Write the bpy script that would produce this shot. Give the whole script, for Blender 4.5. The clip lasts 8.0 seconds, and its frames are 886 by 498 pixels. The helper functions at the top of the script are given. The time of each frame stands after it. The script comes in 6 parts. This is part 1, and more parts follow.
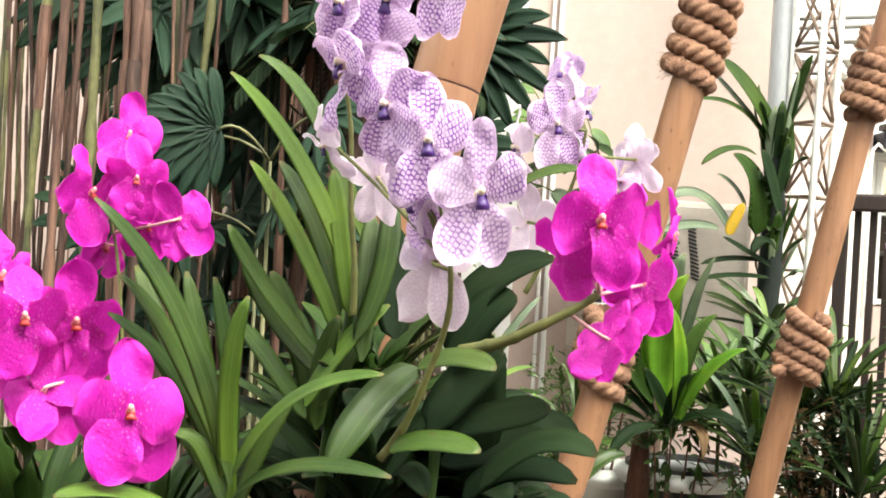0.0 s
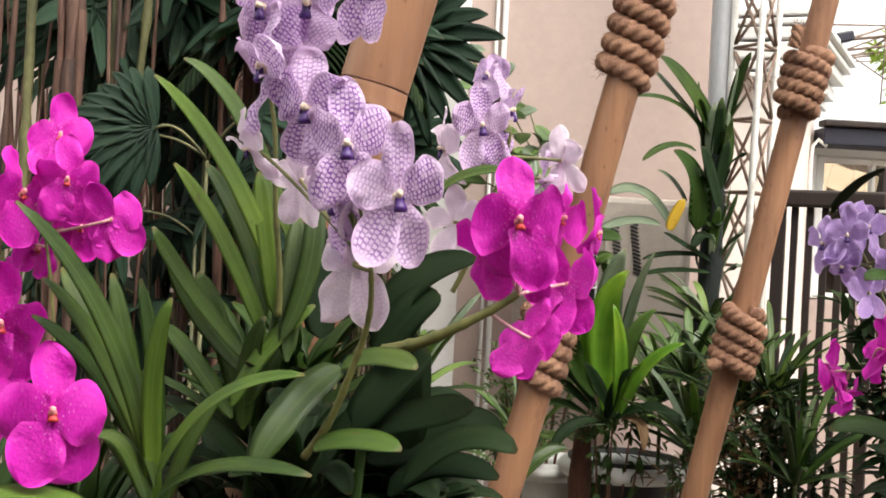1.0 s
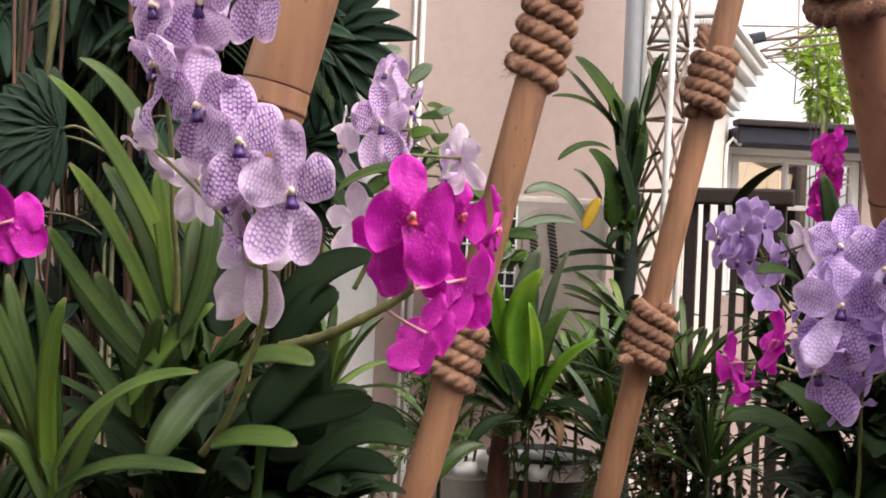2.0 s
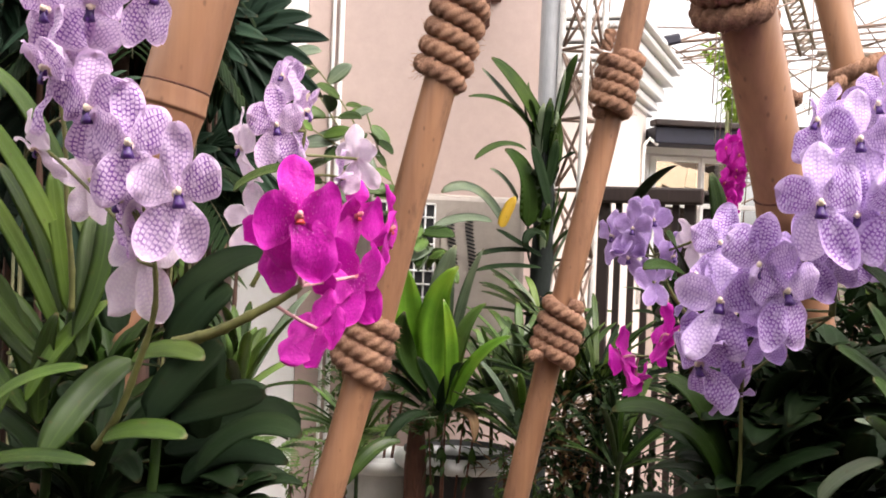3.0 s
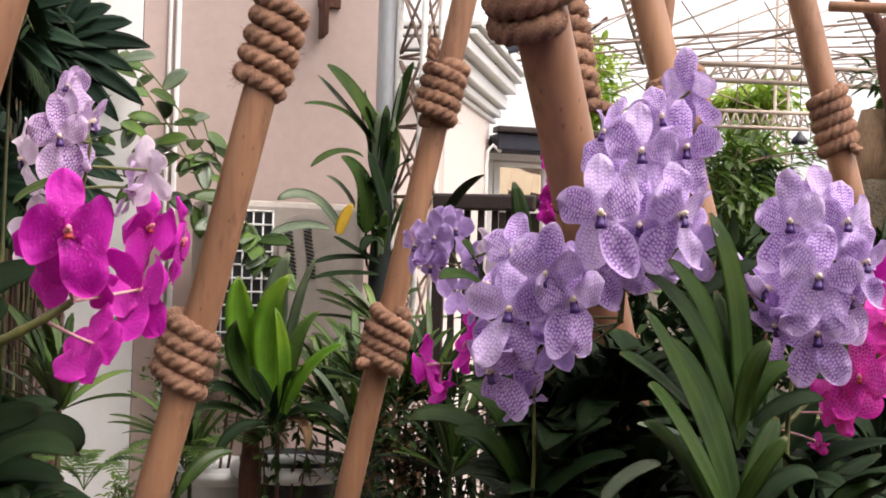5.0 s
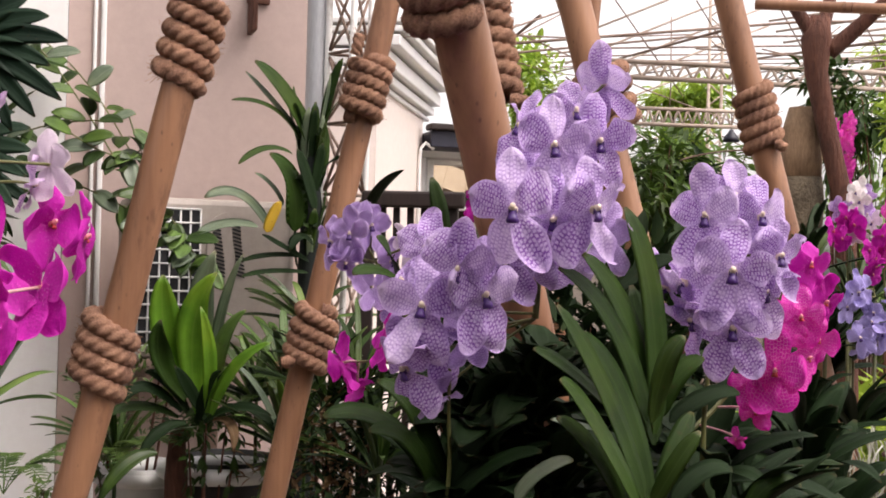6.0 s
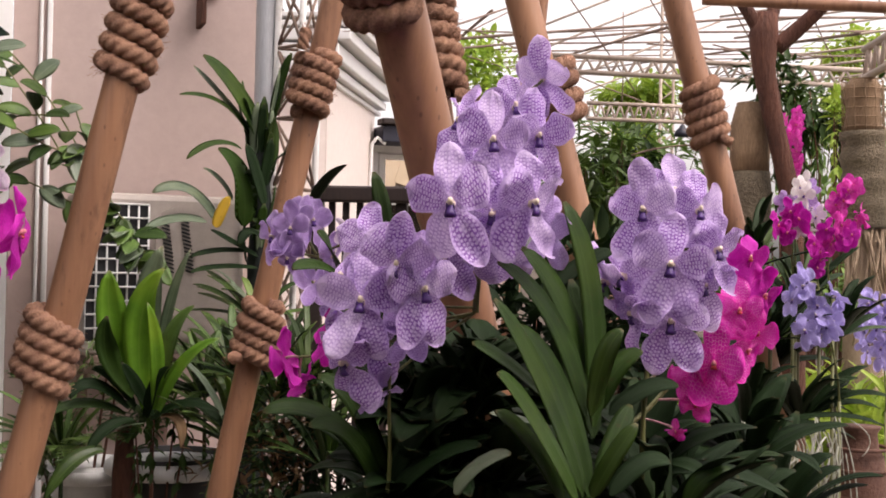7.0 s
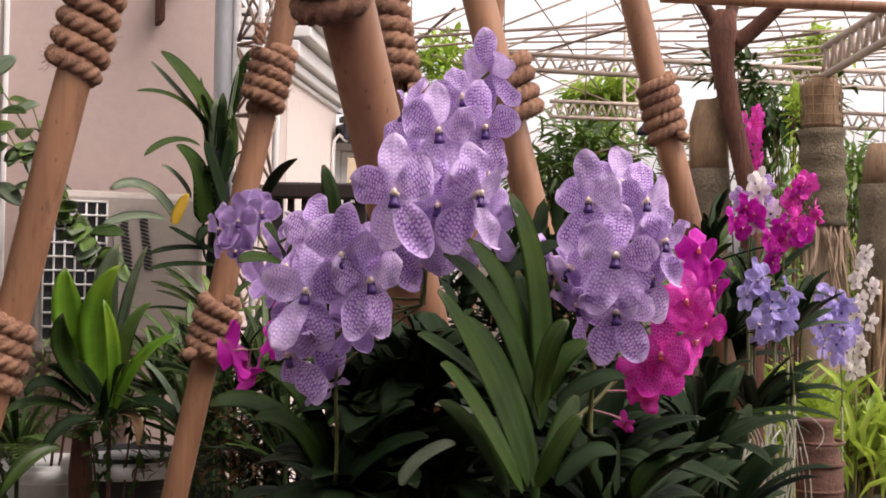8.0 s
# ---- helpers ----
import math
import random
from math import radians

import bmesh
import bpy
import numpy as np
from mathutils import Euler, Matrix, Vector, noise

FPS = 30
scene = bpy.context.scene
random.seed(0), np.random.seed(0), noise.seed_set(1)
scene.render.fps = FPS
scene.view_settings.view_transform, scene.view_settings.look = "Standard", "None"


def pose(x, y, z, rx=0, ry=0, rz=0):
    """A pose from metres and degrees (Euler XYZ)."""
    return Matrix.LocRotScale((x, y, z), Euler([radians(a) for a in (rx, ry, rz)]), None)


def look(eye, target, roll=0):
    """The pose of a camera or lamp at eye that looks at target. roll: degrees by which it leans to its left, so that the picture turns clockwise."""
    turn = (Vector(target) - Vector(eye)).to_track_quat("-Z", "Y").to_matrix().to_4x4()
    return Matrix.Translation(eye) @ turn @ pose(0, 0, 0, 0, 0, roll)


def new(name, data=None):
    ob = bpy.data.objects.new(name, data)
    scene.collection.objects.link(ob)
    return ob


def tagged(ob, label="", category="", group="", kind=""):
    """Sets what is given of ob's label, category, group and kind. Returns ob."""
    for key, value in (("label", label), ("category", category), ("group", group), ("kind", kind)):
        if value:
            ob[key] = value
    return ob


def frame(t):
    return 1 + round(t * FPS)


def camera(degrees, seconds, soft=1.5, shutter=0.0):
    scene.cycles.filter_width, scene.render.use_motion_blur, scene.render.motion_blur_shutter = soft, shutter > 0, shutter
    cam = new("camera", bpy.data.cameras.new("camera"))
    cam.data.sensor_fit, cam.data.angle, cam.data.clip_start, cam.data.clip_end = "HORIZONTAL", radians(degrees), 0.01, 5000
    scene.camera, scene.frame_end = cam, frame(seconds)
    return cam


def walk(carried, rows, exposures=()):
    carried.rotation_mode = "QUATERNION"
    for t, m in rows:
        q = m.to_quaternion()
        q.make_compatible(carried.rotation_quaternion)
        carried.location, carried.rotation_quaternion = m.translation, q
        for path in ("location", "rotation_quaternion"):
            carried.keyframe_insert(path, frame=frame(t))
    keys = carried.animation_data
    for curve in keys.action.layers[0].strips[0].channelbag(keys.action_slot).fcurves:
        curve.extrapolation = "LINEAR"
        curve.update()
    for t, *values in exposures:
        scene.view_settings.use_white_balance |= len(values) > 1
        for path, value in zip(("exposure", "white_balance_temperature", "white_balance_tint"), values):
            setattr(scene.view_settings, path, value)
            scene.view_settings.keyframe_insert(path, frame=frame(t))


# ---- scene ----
cam = camera(38.5, 8.0, soft=1.8)
PATH = [
    (0, (0.0000, 0.0000, 1.5000), (-0.0000, 2.0000, 1.5018), 3.34),
    (0.5, (0.0161, -0.0087, 1.5040), (0.0409, 1.9912, 1.5027), 3.22),
    (1, (0.0300, -0.0199, 1.5077), (0.1038, 1.9787, 1.5054), 3.04),
    (1.5, (0.0431, -0.0223, 1.5048), (0.1738, 1.9734, 1.5075), 2.71),
    (3, (0.1016, -0.0900, 1.5048), (0.3952, 1.8883, 1.5128), 2.29),
    (3.5, (0.1146, -0.1018, 1.5041), (0.4631, 1.8676, 1.5176), 2.11),
    (4, (0.1296, -0.1150, 1.5052), (0.5360, 1.8432, 1.5249), 2.05),
    (4.5, (0.1550, -0.1177, 1.5110), (0.6010, 1.8318, 1.5332), 1.97),
    (5, (0.1867, -0.1147, 1.5156), (0.6901, 1.8208, 1.5386), 1.79),
    (6.5, (0.2376, -0.0997, 1.5110), (0.8651, 1.7991, 1.5327), 1.42),
    (7, (0.2472, -0.1103, 1.5122), (0.9060, 1.7780, 1.5299), 1.33),
    (7.5, (0.2611, -0.1166, 1.5060), (0.9431, 1.7635, 1.5244), 1.25),
    (8, (0.2724, -0.1229, 1.5024), (0.9788, 1.7481, 1.5209), 1.19),
]
walk(cam, [(t, look(eye, target, roll)) for t, eye, target, roll in PATH], [
    (0.0, 1.62, 6950, 1), (0.5, 1.60, 6950, 0), (0.8, 1.14, 6900, 5), (1.0, 0.90, 6900, 8), (1.5, 0.56, 6800, 15), (3.0, 1.02, 6850, 14), (3.5, 0.85, 6850, 14), (4.5, 0.75, 6800, 14), (5.0, 0.63, 6820, 15), (6.5, 0.46, 6950, 19), (7.5, 0.35, 7000, 21), (8.0, 0.35, 7000, 21),
])

# ---- light ----
world = bpy.data.worlds.new("sky")
scene.world = world
world.use_nodes = True
wn = world.node_tree.nodes
sky = wn.new("ShaderNodeTexSky")
sky.sky_type, sky.sun_disc = "NISHITA", False
sky.sun_elevation, sky.sun_rotation = radians(58), radians(145)
sky.dust_density, sky.air_density = 4.0, 1.0
pale = wn.new("ShaderNodeHueSaturation")
pale.inputs["Saturation"].default_value, pale.inputs["Value"].default_value = 0.12, 1.75
world.node_tree.links.new(sky.outputs["Color"], pale.inputs["Color"])
world.node_tree.links.new(pale.outputs["Color"], wn["Background"].inputs["Color"])
wn["Background"].inputs["Strength"].default_value = 0.15
sun_data = bpy.data.lights.new("sun", "SUN")
sun_data.energy, sun_data.angle, sun_data.color = 0.9, radians(30), (1.0, 0.95, 0.88)
sun = new("sun", sun_data)
sun.matrix_world = look((3.8, -4.4, 9), (0, 0, 0))


# ---- materials ----
def nodes_of(name):
    m = bpy.data.materials.new(name)
    m.use_nodes = True
    t = m.node_tree
    return m, t.nodes, t.links, t.nodes["Principled BSDF"]


def ramp(nodes, links, fac, stops):
    r = nodes.new("ShaderNodeValToRGB")
    while len(r.color_ramp.elements) < len(stops):
        r.color_ramp.elements.new(0.5)
    for e, (p, c) in zip(r.color_ramp.elements, stops):
        e.position, e.color = p, (*c, 1)
    links.new(fac, r.inputs["Fac"])
    return r.outputs["Color"]


def mixed(nodes, links, fac, a, b, how="MIX"):
    x = nodes.new("ShaderNodeMix")
    x.data_type, x.blend_type = "RGBA", how
    for value, socket in ((fac, x.inputs[0]), (a, x.inputs[6]), (b, x.inputs[7])):
        if isinstance(value, bpy.types.NodeSocket):
            links.new(value, socket)
        else:
            socket.default_value = value if isinstance(value, float) else (*value, 1)
    return x.outputs[2]


def noise_of(nodes, links, vec, scale, detail=4.0, rough=0.55):
    n = nodes.new("ShaderNodeTexNoise")
    n.inputs["Scale"].default_value, n.inputs["Detail"].default_value, n.inputs["Roughness"].default_value = scale, detail, rough
    if vec:
        links.new(vec, n.inputs["Vector"])
    return n.outputs["Fac"]


def scaled(nodes, links, vec, s):
    m = nodes.new("ShaderNodeMapping")
    m.inputs["Scale"].default_value = s
    links.new(vec, m.inputs["Vector"])
    return m.outputs["Vector"]


def bumped(nodes, links, bsdf, height, strength, distance):
    b = nodes.new("ShaderNodeBump")
    b.inputs["Strength"].default_value, b.inputs["Distance"].default_value = strength, distance
    links.new(height, b.inputs["Height"])
    links.new(b.outputs["Normal"], bsdf.inputs["Normal"])


def surface(name, dark, light, coarse=3.0, fine=40.0, stretch=(1, 1, 1), rough=0.7, bump=0.3, depth=0.004, metal=0.0, coord="Object", spread=(0.3, 0.7), vary=0.0):
    m, n, l, b = nodes_of(name)
    tc = n.new("ShaderNodeTexCoord").outputs[coord]
    v = scaled(n, l, tc, stretch)
    big, small = noise_of(n, l, v, coarse, 3.0), noise_of(n, l, v, fine, 5.0, 0.65)
    f = mixed(n, l, 0.45, big, small)
    c = ramp(n, l, f, [(spread[0], dark), (spread[1], light)])
    if vary:
        info = n.new("ShaderNodeObjectInfo")
        c = mixed(n, l, info.outputs["Random"], c, mixed(n, l, 1.0, c, tuple([1 - vary] * 3), "MULTIPLY"))
    l.new(c, b.inputs["Base Color"])
    b.inputs["Roughness"].default_value, b.inputs["Metallic"].default_value = rough, metal
    bumped(n, l, b, small, bump, depth)
    return m


def bamboo_material(name, dark, light):
    """Smooth culm skin: faint streaks along its length, clouded patches, brown weather stains and small dark specks."""
    m, n, l, b = nodes_of(name)
    tc = n.new("ShaderNodeTexCoord").outputs["Object"]
    streak = noise_of(n, l, scaled(n, l, tc, (14, 14, 0.6)), 4.0, 4.0)
    cloud = noise_of(n, l, scaled(n, l, tc, (3, 3, 1.2)), 2.2, 3.0)
    c = ramp(n, l, mixed(n, l, 0.62, streak, cloud), [(0.30, dark), (0.66, light)])
    stain = noise_of(n, l, scaled(n, l, tc, (9, 9, 2.2)), 2.6, 5.0, 0.7)
    c = mixed(n, l, ramp(n, l, stain, [(0.56, (0, 0, 0)), (0.70, (0.55, 0.55, 0.55))]), c, tuple(0.55 * k for k in dark))
    speck = n.new("ShaderNodeTexVoronoi")
    speck.inputs["Scale"].default_value = 46.0
    l.new(scaled(n, l, tc, (1, 1, 0.5)), speck.inputs["Vector"])
    c = mixed(n, l, ramp(n, l, speck.outputs["Distance"], [(0.06, (0.5, 0.5, 0.5)), (0.14, (0, 0, 0))]), c, tuple(0.4 * k for k in dark))
    l.new(c, b.inputs["Base Color"])
    l.new(ramp(n, l, stain, [(0.3, (0.34, 0.34, 0.34)), (0.7, (0.6, 0.6, 0.6))]), b.inputs["Roughness"])
    bumped(n, l, b, streak, 0.15, 0.002)
    return m


def thin(m, share):
    """Lets part of the light pass through a leaf or petal."""
    n, l = m.node_tree.nodes, m.node_tree.links
    b = n["Principled BSDF"]
    tr, mx = n.new("ShaderNodeBsdfTranslucent"), n.new("ShaderNodeMixShader")
    l.new(b.inputs["Base Color"].links[0].from_socket, tr.inputs["Color"])
    mx.inputs["Fac"].default_value = share
    l.new(b.outputs[0], mx.inputs[1])
    l.new(tr.outputs[0], mx.inputs[2])
    l.new(mx.outputs[0], n["Material Output"].inputs["Surface"])
    return m


def leaf_material(name, dark, light, rib, rough=0.38, share=0.22, gloss=0.5):
    """Blade colour along its length, fine parallel veins and a paler midrib, by the blade's own coordinates."""
    m, n, l, b = nodes_of(name)
    uv = n.new("ShaderNodeTexCoord").outputs["UV"]
    info = n.new("ShaderNodeObjectInfo").outputs["Random"]
    geo = n.new("ShaderNodeNewGeometry").outputs["Random Per Island"]
    streak = noise_of(n, l, scaled(n, l, uv, (2.5, 40, 1)), 1.0, 3.0)
    obj = n.new("ShaderNodeTexCoord").outputs["Object"]
    patch = noise_of(n, l, obj, 14.0, 3.0)
    f = mixed(n, l, 0.7, streak, patch)
    add = n.new("ShaderNodeMath")
    add.operation = "MULTIPLY_ADD"
    l.new(info, add.inputs[0])
    add.inputs[1].default_value = 0.25
    l.new(f, add.inputs[2])
    add2 = n.new("ShaderNodeMath")
    add2.operation = "MULTIPLY_ADD"
    l.new(geo, add2.inputs[0])
    add2.inputs[1].default_value = 0.3
    l.new(add.outputs[0], add2.inputs[2])
    c = ramp(n, l, add2.outputs[0], [(0.42, dark), (0.95, light)])
    sep = n.new("ShaderNodeSeparateXYZ")
    l.new(uv, sep.inputs[0])
    off = n.new("ShaderNodeMath")
    off.operation = "SUBTRACT"
    l.new(sep.outputs["Y"], off.inputs[0])
    off.inputs[1].default_value = 0.5
    ab = n.new("ShaderNodeMath")
    ab.operation = "ABSOLUTE"
    l.new(off.outputs[0], ab.inputs[0])
    r = ramp(n, l, ab.outputs[0], [(0.015, (1, 1, 1)), (0.05, (0, 0, 0))])
    c = mixed(n, l, mixed(n, l, 0.4, (0, 0, 0), r), c, rib)
    old_ = tuple(min(0.5, 1.5 * light[k] + (0.5, 0.3, 0.0)[k] * light[1]) for k in range(3))
    dry = min(1.0, 9 * light[1])
    c = mixed(n, l, ramp(n, l, noise_of(n, l, obj, 5.0, 2.0), [(0.52, (0, 0, 0)), (0.72, (0.35, 0.35, 0.35))]), c, old_)
    c = mixed(n, l, ramp(n, l, noise_of(n, l, obj, 90.0, 2.0), [(0.66, (0, 0, 0)), (0.74, (0.45, 0.45, 0.45))]), c, (0.10 * dry, 0.075 * dry, 0.025 * dry))
    tip = ramp(n, l, sep.outputs["X"], [(0.955, (0, 0, 0)), (1.0, (0.7, 0.7, 0.7))])
    c = mixed(n, l, tip, c, (0.16 * dry, 0.11 * dry, 0.04 * dry))
    l.new(c, b.inputs["Base Color"])
    b.inputs["Roughness"].default_value = rough
    b.inputs["Specular IOR Level"].default_value = gloss
    bumped(n, l, b, streak, 0.4, 0.0015)
    return thin(m, share)


def petal_material(name, ground, vein, edge, amount, cells, back=0.3, spots=None, line=0.02, rimmed=False):
    """Petals netted with veins: cells that run out from the flower's heart."""
    m, n, l, b = nodes_of(name)
    uv = n.new("ShaderNodeTexCoord").outputs["UV"]
    info = n.new("ShaderNodeObjectInfo").outputs["Random"]
    warp = n.new("ShaderNodeVectorMath")
    warp.operation = "ADD"
    jit = n.new("ShaderNodeTexNoise")
    jit.inputs["Scale"].default_value = 5.0
    l.new(uv, jit.inputs["Vector"])
    small = n.new("ShaderNodeVectorMath")
    small.operation = "SCALE"
    small.inputs["Scale"].default_value = 0.075
    l.new(jit.outputs["Color"], small.inputs[0])
    l.new(uv, warp.inputs[0])
    l.new(small.outputs[0], warp.inputs[1])
    fine = n.new("ShaderNodeTexNoise")
    fine.inputs["Scale"].default_value = 22.0
    l.new(uv, fine.inputs["Vector"])
    tiny = n.new("ShaderNodeVectorMath")
    tiny.operation = "SCALE"
    tiny.inputs["Scale"].default_value = 0.018
    l.new(fine.outputs["Color"], tiny.inputs[0])
    warp2 = n.new("ShaderNodeVectorMath")
    warp2.operation = "ADD"
    l.new(warp.outputs[0], warp2.inputs[0])
    l.new(tiny.outputs[0], warp2.inputs[1])
    vo = n.new("ShaderNodeTexBrick")
    vo.offset, vo.squash = 0.3, 1.0
    vo.inputs["Color1"].default_value = vo.inputs["Color2"].default_value = (0, 0, 0, 1)
    vo.inputs["Mortar"].default_value = (1, 1, 1, 1)
    vo.inputs["Scale"].default_value, vo.inputs["Mortar Size"].default_value, vo.inputs["Mortar Smooth"].default_value = 1.0, line, 0.55
    vo.inputs["Brick Width"].default_value, vo.inputs["Row Height"].default_value = 1.0 / cells[0], 1.0 / cells[1]
    l.new(warp2.outputs[0], vo.inputs["Vector"])
    lines = vo.outputs["Color"]
    patchy = ramp(n, l, noise_of(n, l, uv, 7.0, 2.0), [(0.34, (0.4, 0.4, 0.4)), (0.54, (1, 1, 1))])
    net = mixed(n, l, 1.0, lines, patchy, "MULTIPLY")
    sep = n.new("ShaderNodeSeparateXYZ")
    l.new(uv, sep.inputs[0])
    rim = ramp(n, l, sep.outputs["X"], [(0.0, (0.3, 0.3, 0.3)), (0.22, (1, 1, 1)), (0.82, (1, 1, 1)), (0.95, (0.15, 0.15, 0.15))])
    blotch = noise_of(n, l, uv, 3.0, 2.0)
    f = mixed(n, l, 1.0, net, rim, "MULTIPLY")
    f = mixed(n, l, amount, (0, 0, 0), f)
    f = mixed(n, l, 1.0, f, ramp(n, l, info, [(0.0, (0.5, 0.5, 0.5)), (0.5, (1, 1, 1))]), "MULTIPLY")
    base = mixed(n, l, blotch, ground, edge)
    base = mixed(n, l, mixed(n, l, 0.5, (0, 0, 0), info), base, edge)
    side = n.new("ShaderNodeMath")
    side.operation = "SUBTRACT"
    l.new(sep.outputs["Y"], side.inputs[0])
    side.inputs[1].default_value = 0.5
    wide = n.new("ShaderNodeMath")
    wide.operation = "ABSOLUTE"
    l.new(side.outputs[0], wide.inputs[0])
    margin = ramp(n, l, wide.outputs[0], [(0.38, (0, 0, 0)), (0.47, (0.8, 0.8, 0.8))])
    c = mixed(n, l, f, base, vein)
    c = mixed(n, l, margin, c, edge if rimmed else tuple(min(0.9, g * 1.04 + 0.02) for g in ground))
    if spots:
        v2 = n.new("ShaderNodeTexVoronoi")
        v2.inputs["Scale"].default_value, v2.inputs["Randomness"].default_value = 1.0, 0.7
        l.new(scaled(n, l, uv, (16, 11, 1)), v2.inputs["Vector"])
        dots = ramp(n, l, v2.outputs["Distance"], [(0.16, (1, 1, 1)), (0.38, (0, 0, 0))])
        near = ramp(n, l, sep.outputs["X"], [(0.15, (1, 1, 1)), (0.75, (0, 0, 0))])
        c = mixed(n, l, mixed(n, l, 0.62, (0, 0, 0), mixed(n, l, 1.0, dots, near, "MULTIPLY")), c, spots)
    l.new(c, b.inputs["Base Color"])
    b.inputs["Roughness"].default_value = 0.5
    b.inputs["Sheen Weight"].default_value = 0.04
    b.inputs["Specular IOR Level"].default_value = 0.3
    bumped(n, l, b, noise_of(n, l, scaled(n, l, uv, (9, 5, 1)), 1.6, 5.0, 0.6), 0.5, 0.004)
    return thin(m, back)


BAMBOO = bamboo_material("bamboo", (0.165, 0.073, 0.040), (0.375, 0.190, 0.104))
ROPE = surface("coir_rope", (0.098, 0.040, 0.028), (0.465, 0.252, 0.156), 16, 260, rough=0.95, bump=1.0, depth=0.006, spread=(0.32, 0.66))
BARK = surface("bark", (0.035, 0.012, 0.007), (0.165, 0.062, 0.037), 6, 30, (3, 3, 0.6), 0.9, 0.8, 0.02)
PLASTER = surface("plaster", (0.38, 0.289, 0.260), (0.465, 0.358, 0.324), 0.9, 30, rough=0.9, bump=0.15)
WHITEWALL = surface("white_paint", (0.76, 0.74, 0.72), (0.86, 0.85, 0.84), 1.5, 30, rough=0.7, bump=0.1)
STEEL = surface("galvanised_steel", (0.30, 0.31, 0.33), (0.55, 0.56, 0.58), 3, 60, (5, 5, 0.4), 0.45, 0.1, 0.001, metal=0.5)
WHITESTEEL = surface("worn_white_steel", (0.35, 0.28, 0.22), (0.75, 0.73, 0.70), 5, 30, rough=0.6, bump=0.2, spread=(0.25, 0.5))
RUST = surface("rusty_steel", (0.10, 0.055, 0.04), (0.33, 0.24, 0.19), 6, 40, rough=0.8)
FENCE = surface("dark_stained_wood", (0.012, 0.006, 0.005), (0.04, 0.021, 0.016), 3, 30, (4, 4, 0.5), 0.6, 0.3, vary=0.3)
NAVY = surface("navy_metal", (0.006, 0.006, 0.014), (0.017, 0.017, 0.036), 3, 30, rough=0.5)
CREAM = surface("cream_metal", (0.36, 0.31, 0.27), (0.48, 0.42, 0.37), 2, 40, rough=0.55, bump=0.08)
DARK = surface("dark_void", (0.006, 0.006, 0.008), (0.02, 0.02, 0.024), 8, 40, rough=0.7)
SOIL = surface("soil", (0.03, 0.02, 0.012), (0.10, 0.07, 0.045), 2, 30, rough=0.95, bump=0.8, depth=0.03)
MOSS = surface("mossy_fibre", (0.060, 0.046, 0.030), (0.25, 0.195, 0.13), 5, 70, rough=1.0, bump=1.0, depth=0.02)
FIBRE = surface("tan_fibre", (0.13, 0.078, 0.042), (0.38, 0.25, 0.15), 5, 50, (3, 3, 0.6), rough=0.9, bump=0.7, depth=0.01)
TERRA = surface("terracotta", (0.055, 0.022, 0.014), (0.17, 0.078, 0.05), 9, 60, rough=0.8, bump=0.7, depth=0.01)
BLACKPOT = surface("black_plastic", (0.012, 0.012, 0.012), (0.035, 0.035, 0.035), 5, 40, rough=0.45)
WHITEPOT = surface("white_plastic", (0.62, 0.62, 0.60), (0.80, 0.80, 0.78), 5, 40, rough=0.4, bump=0.05)
ROOT = surface("aerial_root", (0.22, 0.22, 0.17), (0.50, 0.50, 0.42), 20, 80, rough=0.9)
CANE_BROWN = surface("brown_cane", (0.040, 0.014, 0.011), (0.26, 0.132, 0.09), 10, 44, (5, 5, 0.4), 0.7, 0.5, vary=0.75, spread=(0.36, 0.64))
CANE_GREEN = surface("green_cane", (0.05, 0.055, 0.02), (0.19, 0.18, 0.07), 14, 40, (2, 2, 0.7), 0.6, 0.4, vary=0.5, spread=(0.38, 0.62))
STALK = surface("flower_stalk", (0.06, 0.072, 0.018), (0.17, 0.165, 0.05), 20, 80, rough=0.5)
STALK_PINK = surface("pink_stalk", (0.45, 0.18, 0.22), (0.70, 0.42, 0.40), 20, 80, rough=0.5)
PALEROOT = surface("pale_root_fibre", (0.17, 0.115, 0.075), (0.46, 0.34, 0.24), 6, 60, (3, 3, 0.5), rough=0.95, bump=0.8, depth=0.01)
PAVING = surface("pale_concrete", (0.30, 0.265, 0.225), (0.44, 0.40, 0.35), 3, 50, rough=0.9, bump=0.3)

LEAF = leaf_material("vanda_leaf", (0.007, 0.022, 0.004), (0.061, 0.114, 0.016), (0.09, 0.15, 0.035), 0.36, 0.24, 0.45)
# vanda green made darker: shade on the denser plants, put into the colour
LEAF_DIMMED = leaf_material("shade_dimmed_leaf", (0.004, 0.014, 0.0025), (0.029, 0.064, 0.009), (0.05, 0.09, 0.02), 0.46, 0.22, 0.22)
# a lower step of green, with the leaves' shade in the colour
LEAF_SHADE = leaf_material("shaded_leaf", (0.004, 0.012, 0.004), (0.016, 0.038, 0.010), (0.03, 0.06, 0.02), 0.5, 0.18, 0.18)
LEAF_FRESH = leaf_material("fresh_leaf", (0.024, 0.064, 0.008), (0.118, 0.205, 0.028), (0.15, 0.24, 0.06), 0.42, 0.3, 0.36)
LEAF_BRIGHT = leaf_material("young_leaf", (0.04, 0.14, 0.010), (0.16, 0.35, 0.028), (0.19, 0.36, 0.05), 0.36, 0.34)
# near-black green that carries the gloom between the plants as leaf colour
LEAF_DARK_SHADE = leaf_material("dark_shade_leaf", (0.003, 0.0085, 0.003), (0.013, 0.030, 0.009), (0.02, 0.038, 0.017), 0.6, 0.15, 0.12)
